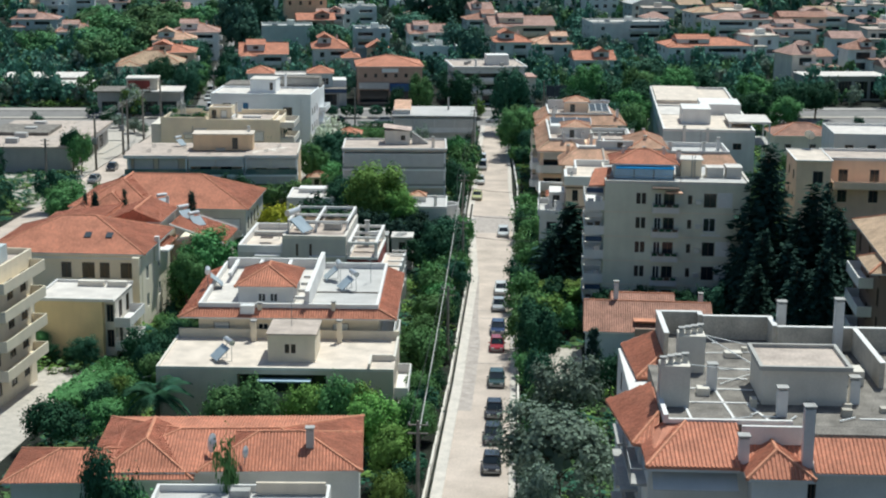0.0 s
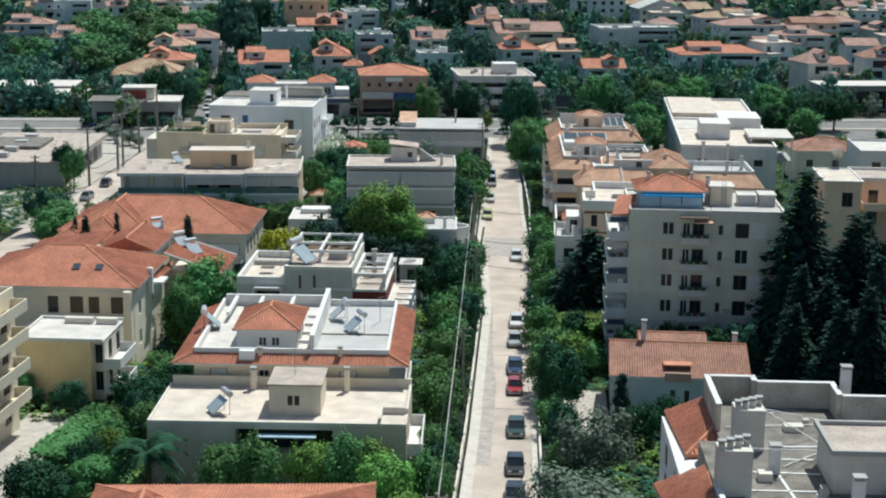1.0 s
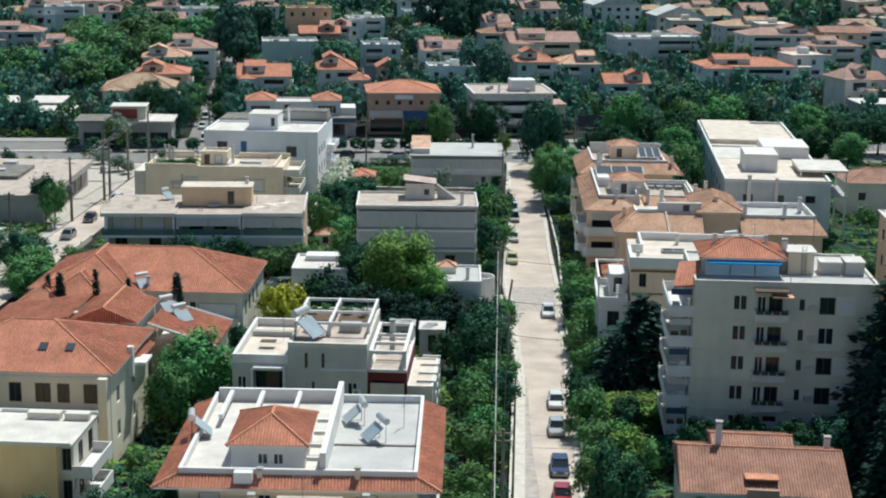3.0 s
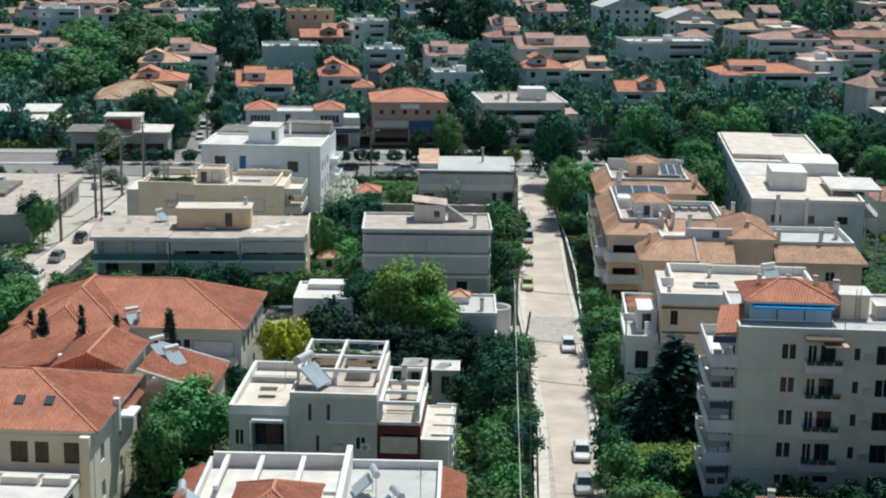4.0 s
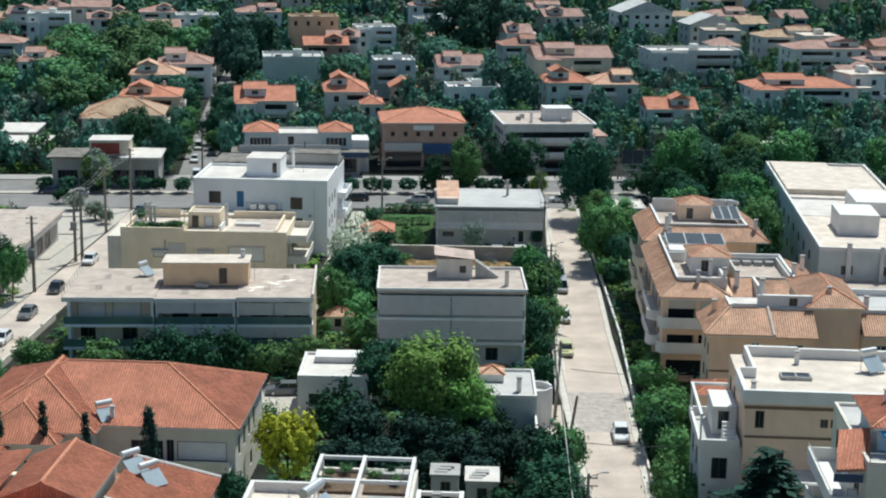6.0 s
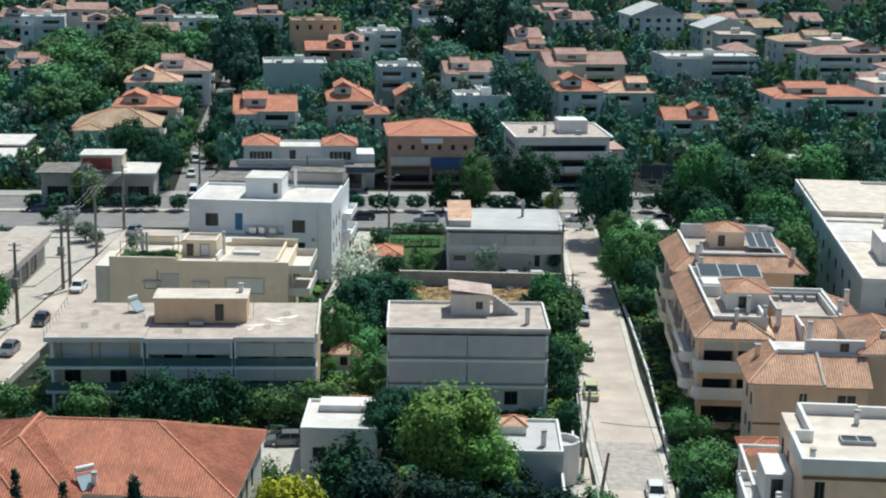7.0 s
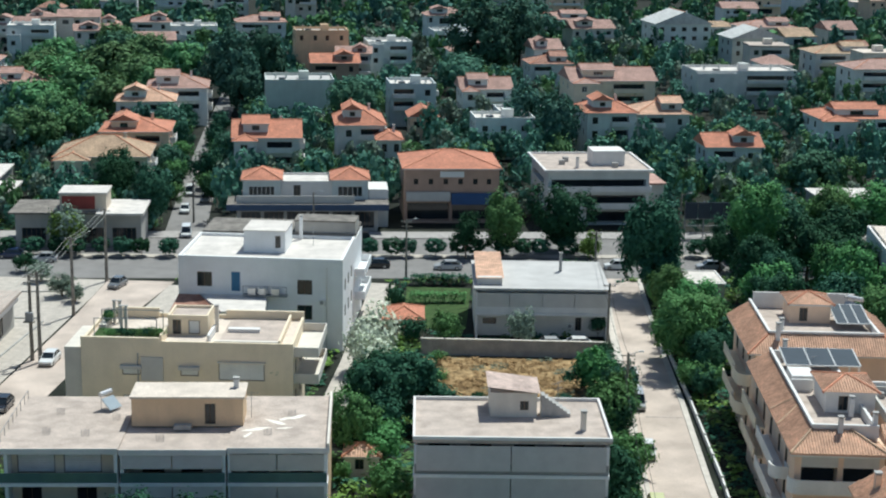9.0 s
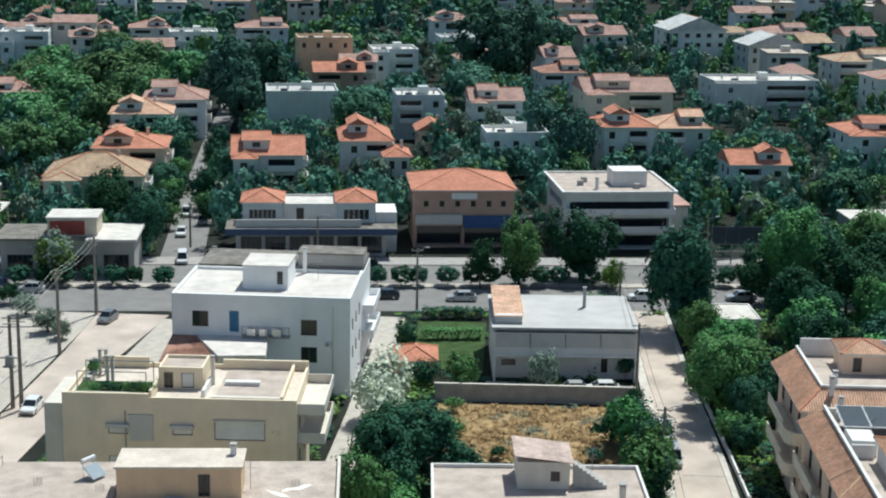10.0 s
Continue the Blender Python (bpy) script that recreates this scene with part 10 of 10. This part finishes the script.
POLES = [(-6.9, 118.0), (-6.6, 168.0), (-6.3, 210.0), (-7.9, 252.0), (-7.5, 300.5), (-7.9, 331.0), (-8.2, 362.0)]
for x, y in POLES:
    pole(x, y, 8.8, (0.5, 0.0) if y == 252.0 else (0, 0), light=y in (210.0, 300.5))
tagged(pole(-6.7, 243.0, 5.6, (0.8, 0.0), arms=False), "short leaning timber pole at the lane corner", "pole")
LEFT = [(-80.6, 268.0), (-80.4, 300.0), (-79.6, 318.6), (-80.2, 339.3), (-80.5, 358.2)]
for x, y in LEFT:
    ob = pole(x, y, 11.0)
    if y in (318.6, 300.0):
        part("transformer", boxes((-0.45, -0.75, 5.2, 0.45, -0.2, 6.3)), rail_metal, ob)
        part("platform", boxes((-0.7, -0.85, 5.05, 0.7, -0.19, 5.18)), wood_pole, ob)
for x0, y0, x1, y1 in ((-97.0, 318.0, -84.0, 319.2), (-97.5, 336.0, -84.5, 337.2), (-84.0, 319.4, -83.4, 335.8), (-96.0, 350.0, -85.0, 351.4)):
    ob = thing("kerb", "low pale concrete kerb in the forecourt", "kerb", x0, y0, math.degrees(math.atan2(y1 - y0, x1 - x0)), 0.014, "forecourt kerbs")
    part("kerb_stone", boxes((0, -0.12, 0, math.hypot(x1 - x0, y1 - y0), 0.12, 0.16)), concrete, ob)
pole(-78.4, 318.0, 11.5)
for x in (-66, -36.5, -3.0):
    pole(x, 368 + AV * (x + 40) - 3.0, 9.0, light=True)
for x in (-54, -22, 8):
    pole(x, 393.5 + AV * (x + 40), 7.5, arms=False, light=True)
for x, y in ((-76.0, 400.0), (-80.8, 430.0), (-86.8, 470.0)):
    pole(x, y, 7.5)


def wire(a, b, sag, label="thin dark sagging overhead power cable", r=0.022, mat=cable_black):
    cu = bpy.data.curves.new("cable", "CURVE")
    cu.dimensions, cu.bevel_depth, cu.bevel_resolution = "3D", r, 0
    sp = cu.splines.new("POLY")
    n = 14
    sp.points.add(n)
    for i in range(n + 1):
        t = i / n
        p = Vector(a).lerp(Vector(b), t) - Vector((0, 0, sag * 4 * t * (1 - t)))
        sp.points[i].co = (*p, 1)
    cu.materials.append(mat)
    tagged(new("cable", cu), label, "cable")


for line, h, offs in ((POLES, 8.6, (-0.7, 0.0)), (LEFT, 10.8, (-0.7, 0, 0.7))):
    for (x0, y0), (x1, y1) in zip(line, line[1:]):
        for o in offs:
            wire((x0 + o, y0, ground_z(y0) + h), (x1 + o, y1, ground_z(y1) + h), 0.6, mat=cable_black if line is POLES else pale_cable)
for y, x1, z in ((206.0, 5.5, 6.4), (222.0, 6.0, 6.8), (246.0, 6.0, 6.6)):
    wire((-6.6, y, ground_z(y) + 7.6), (x1, y + 3.0, ground_z(y) + z), 0.4, "black cable crossing above the street", 0.03)
for k, z in enumerate((7.4,)):
    wire((-6.9, 118.0, ground_z(118) + z), (-7.9, 252.0, z), 0.9, "thick pale overhead cable along the street", 0.05, pale_cable)


# ---- aerials and cooling units ----
def aerial(ox, oy, yaw, u, v, h, tall=2.6):
    """A television aerial on a roof: mast, boom and short rods."""
    p = pose(ox, oy, ground_z(oy), 0, 0, yaw) @ Vector((u, v, h))
    ob = thing("tv_aerial", "thin metal television aerial on a roof", "aerial", p.x, p.y, (u * 37) % 90, p.z, "roof aerials")
    bm = bmesh.new()
    bar(bm, (0, 0, 0), (0, 0, tall), 0.03, 5)
    part("mast", bm, rail_metal, ob)
    for z, length in ((tall - 0.1, 1.3), (tall - 0.7, 1.0)):
        bm = bmesh.new()
        bar(bm, (-length / 2, 0, z), (length / 2, 0, z), 0.018, 4)
        part("boom", bm, rail_metal, ob)
        for k in range(3):
            bm = bmesh.new()
            x = -length / 2 + length * k / 2
            bar(bm, (x, -0.28, z + 0.02), (x, 0.28, z + 0.02), 0.012, 4)
            part("rod", bm, rail_metal, ob)


for row in ((-32.9, 141.0, 1.2, 12.2, 5.2, 9.05), (-31.1, 152.6, 1.6, 16.6, 12.0, 9.3), (-34.0, 192.2, -0.5, 4.0, 8.0, 7.46), (-34.0, 192.2, -0.5, 12.8, 9.0, 9.26), (11.3, 186.8, -2.5, 11.5, 6.0, 20.9), (8.0, 222.8, -3, 15.0, 9.0, 13.15), (-66.2, 267.0, 5.5, 22.0, 6.5, 8.7), (-28.9, 269.6, 3.5, 13.6, 7.5, 9.9), (-62.8, 326.4, -0.6, 16.0, 9.0, 11.66), (4.0, 281.6, 0.5, 6.0, 5.5, 10.46), (3.6, 296.8, 1.0, 12.0, 9.0, 9.86)):
    aerial(*row)


def fan_unit(ox, oy, yaw, u, h, label="white cooling unit bracketed to a wall"):
    p = pose(ox, oy, ground_z(oy), 0, 0, yaw) @ Vector((u, -0.36, h))
    ob = thing("cooling_unit", label, "cooling unit", p.x, p.y, yaw, p.z, "cooling units")
    part("casing", boxes((0, 0, 0, 0.85, 0.33, 0.6)), frame_white, ob)
    bm = bmesh.new()
    bmesh.ops.create_cone(bm, cap_ends=True, segments=14, radius1=0.24, radius2=0.24, depth=0.03, matrix=pose(0.34, -0.012, 0.3, 90))
    part("grille", bm, rail_metal, ob)
    for x in (0.1, 0.7):
        part("bracket", boxes((x, 0.05, -0.08, x + 0.05, 0.355, -0.004)), rail_metal, ob)


for row in ((-34.0, 192.2, -0.5, 12.2, 4.4), (-31.1, 152.6, 1.6, 8.2, 6.6), (8.4, 164.8, -2.5, 9.4, 2.2), (-62.8, 326.4, -0.6, 18.0, 6.2), (-65.2, 289.6, 1.5, 13.0, 4.4), (8.0, 222.8, -3, 4.6, 8.6), (-25.2, 335.6, 3.2, 12.2, 1.2)):
    fan_unit(*row)
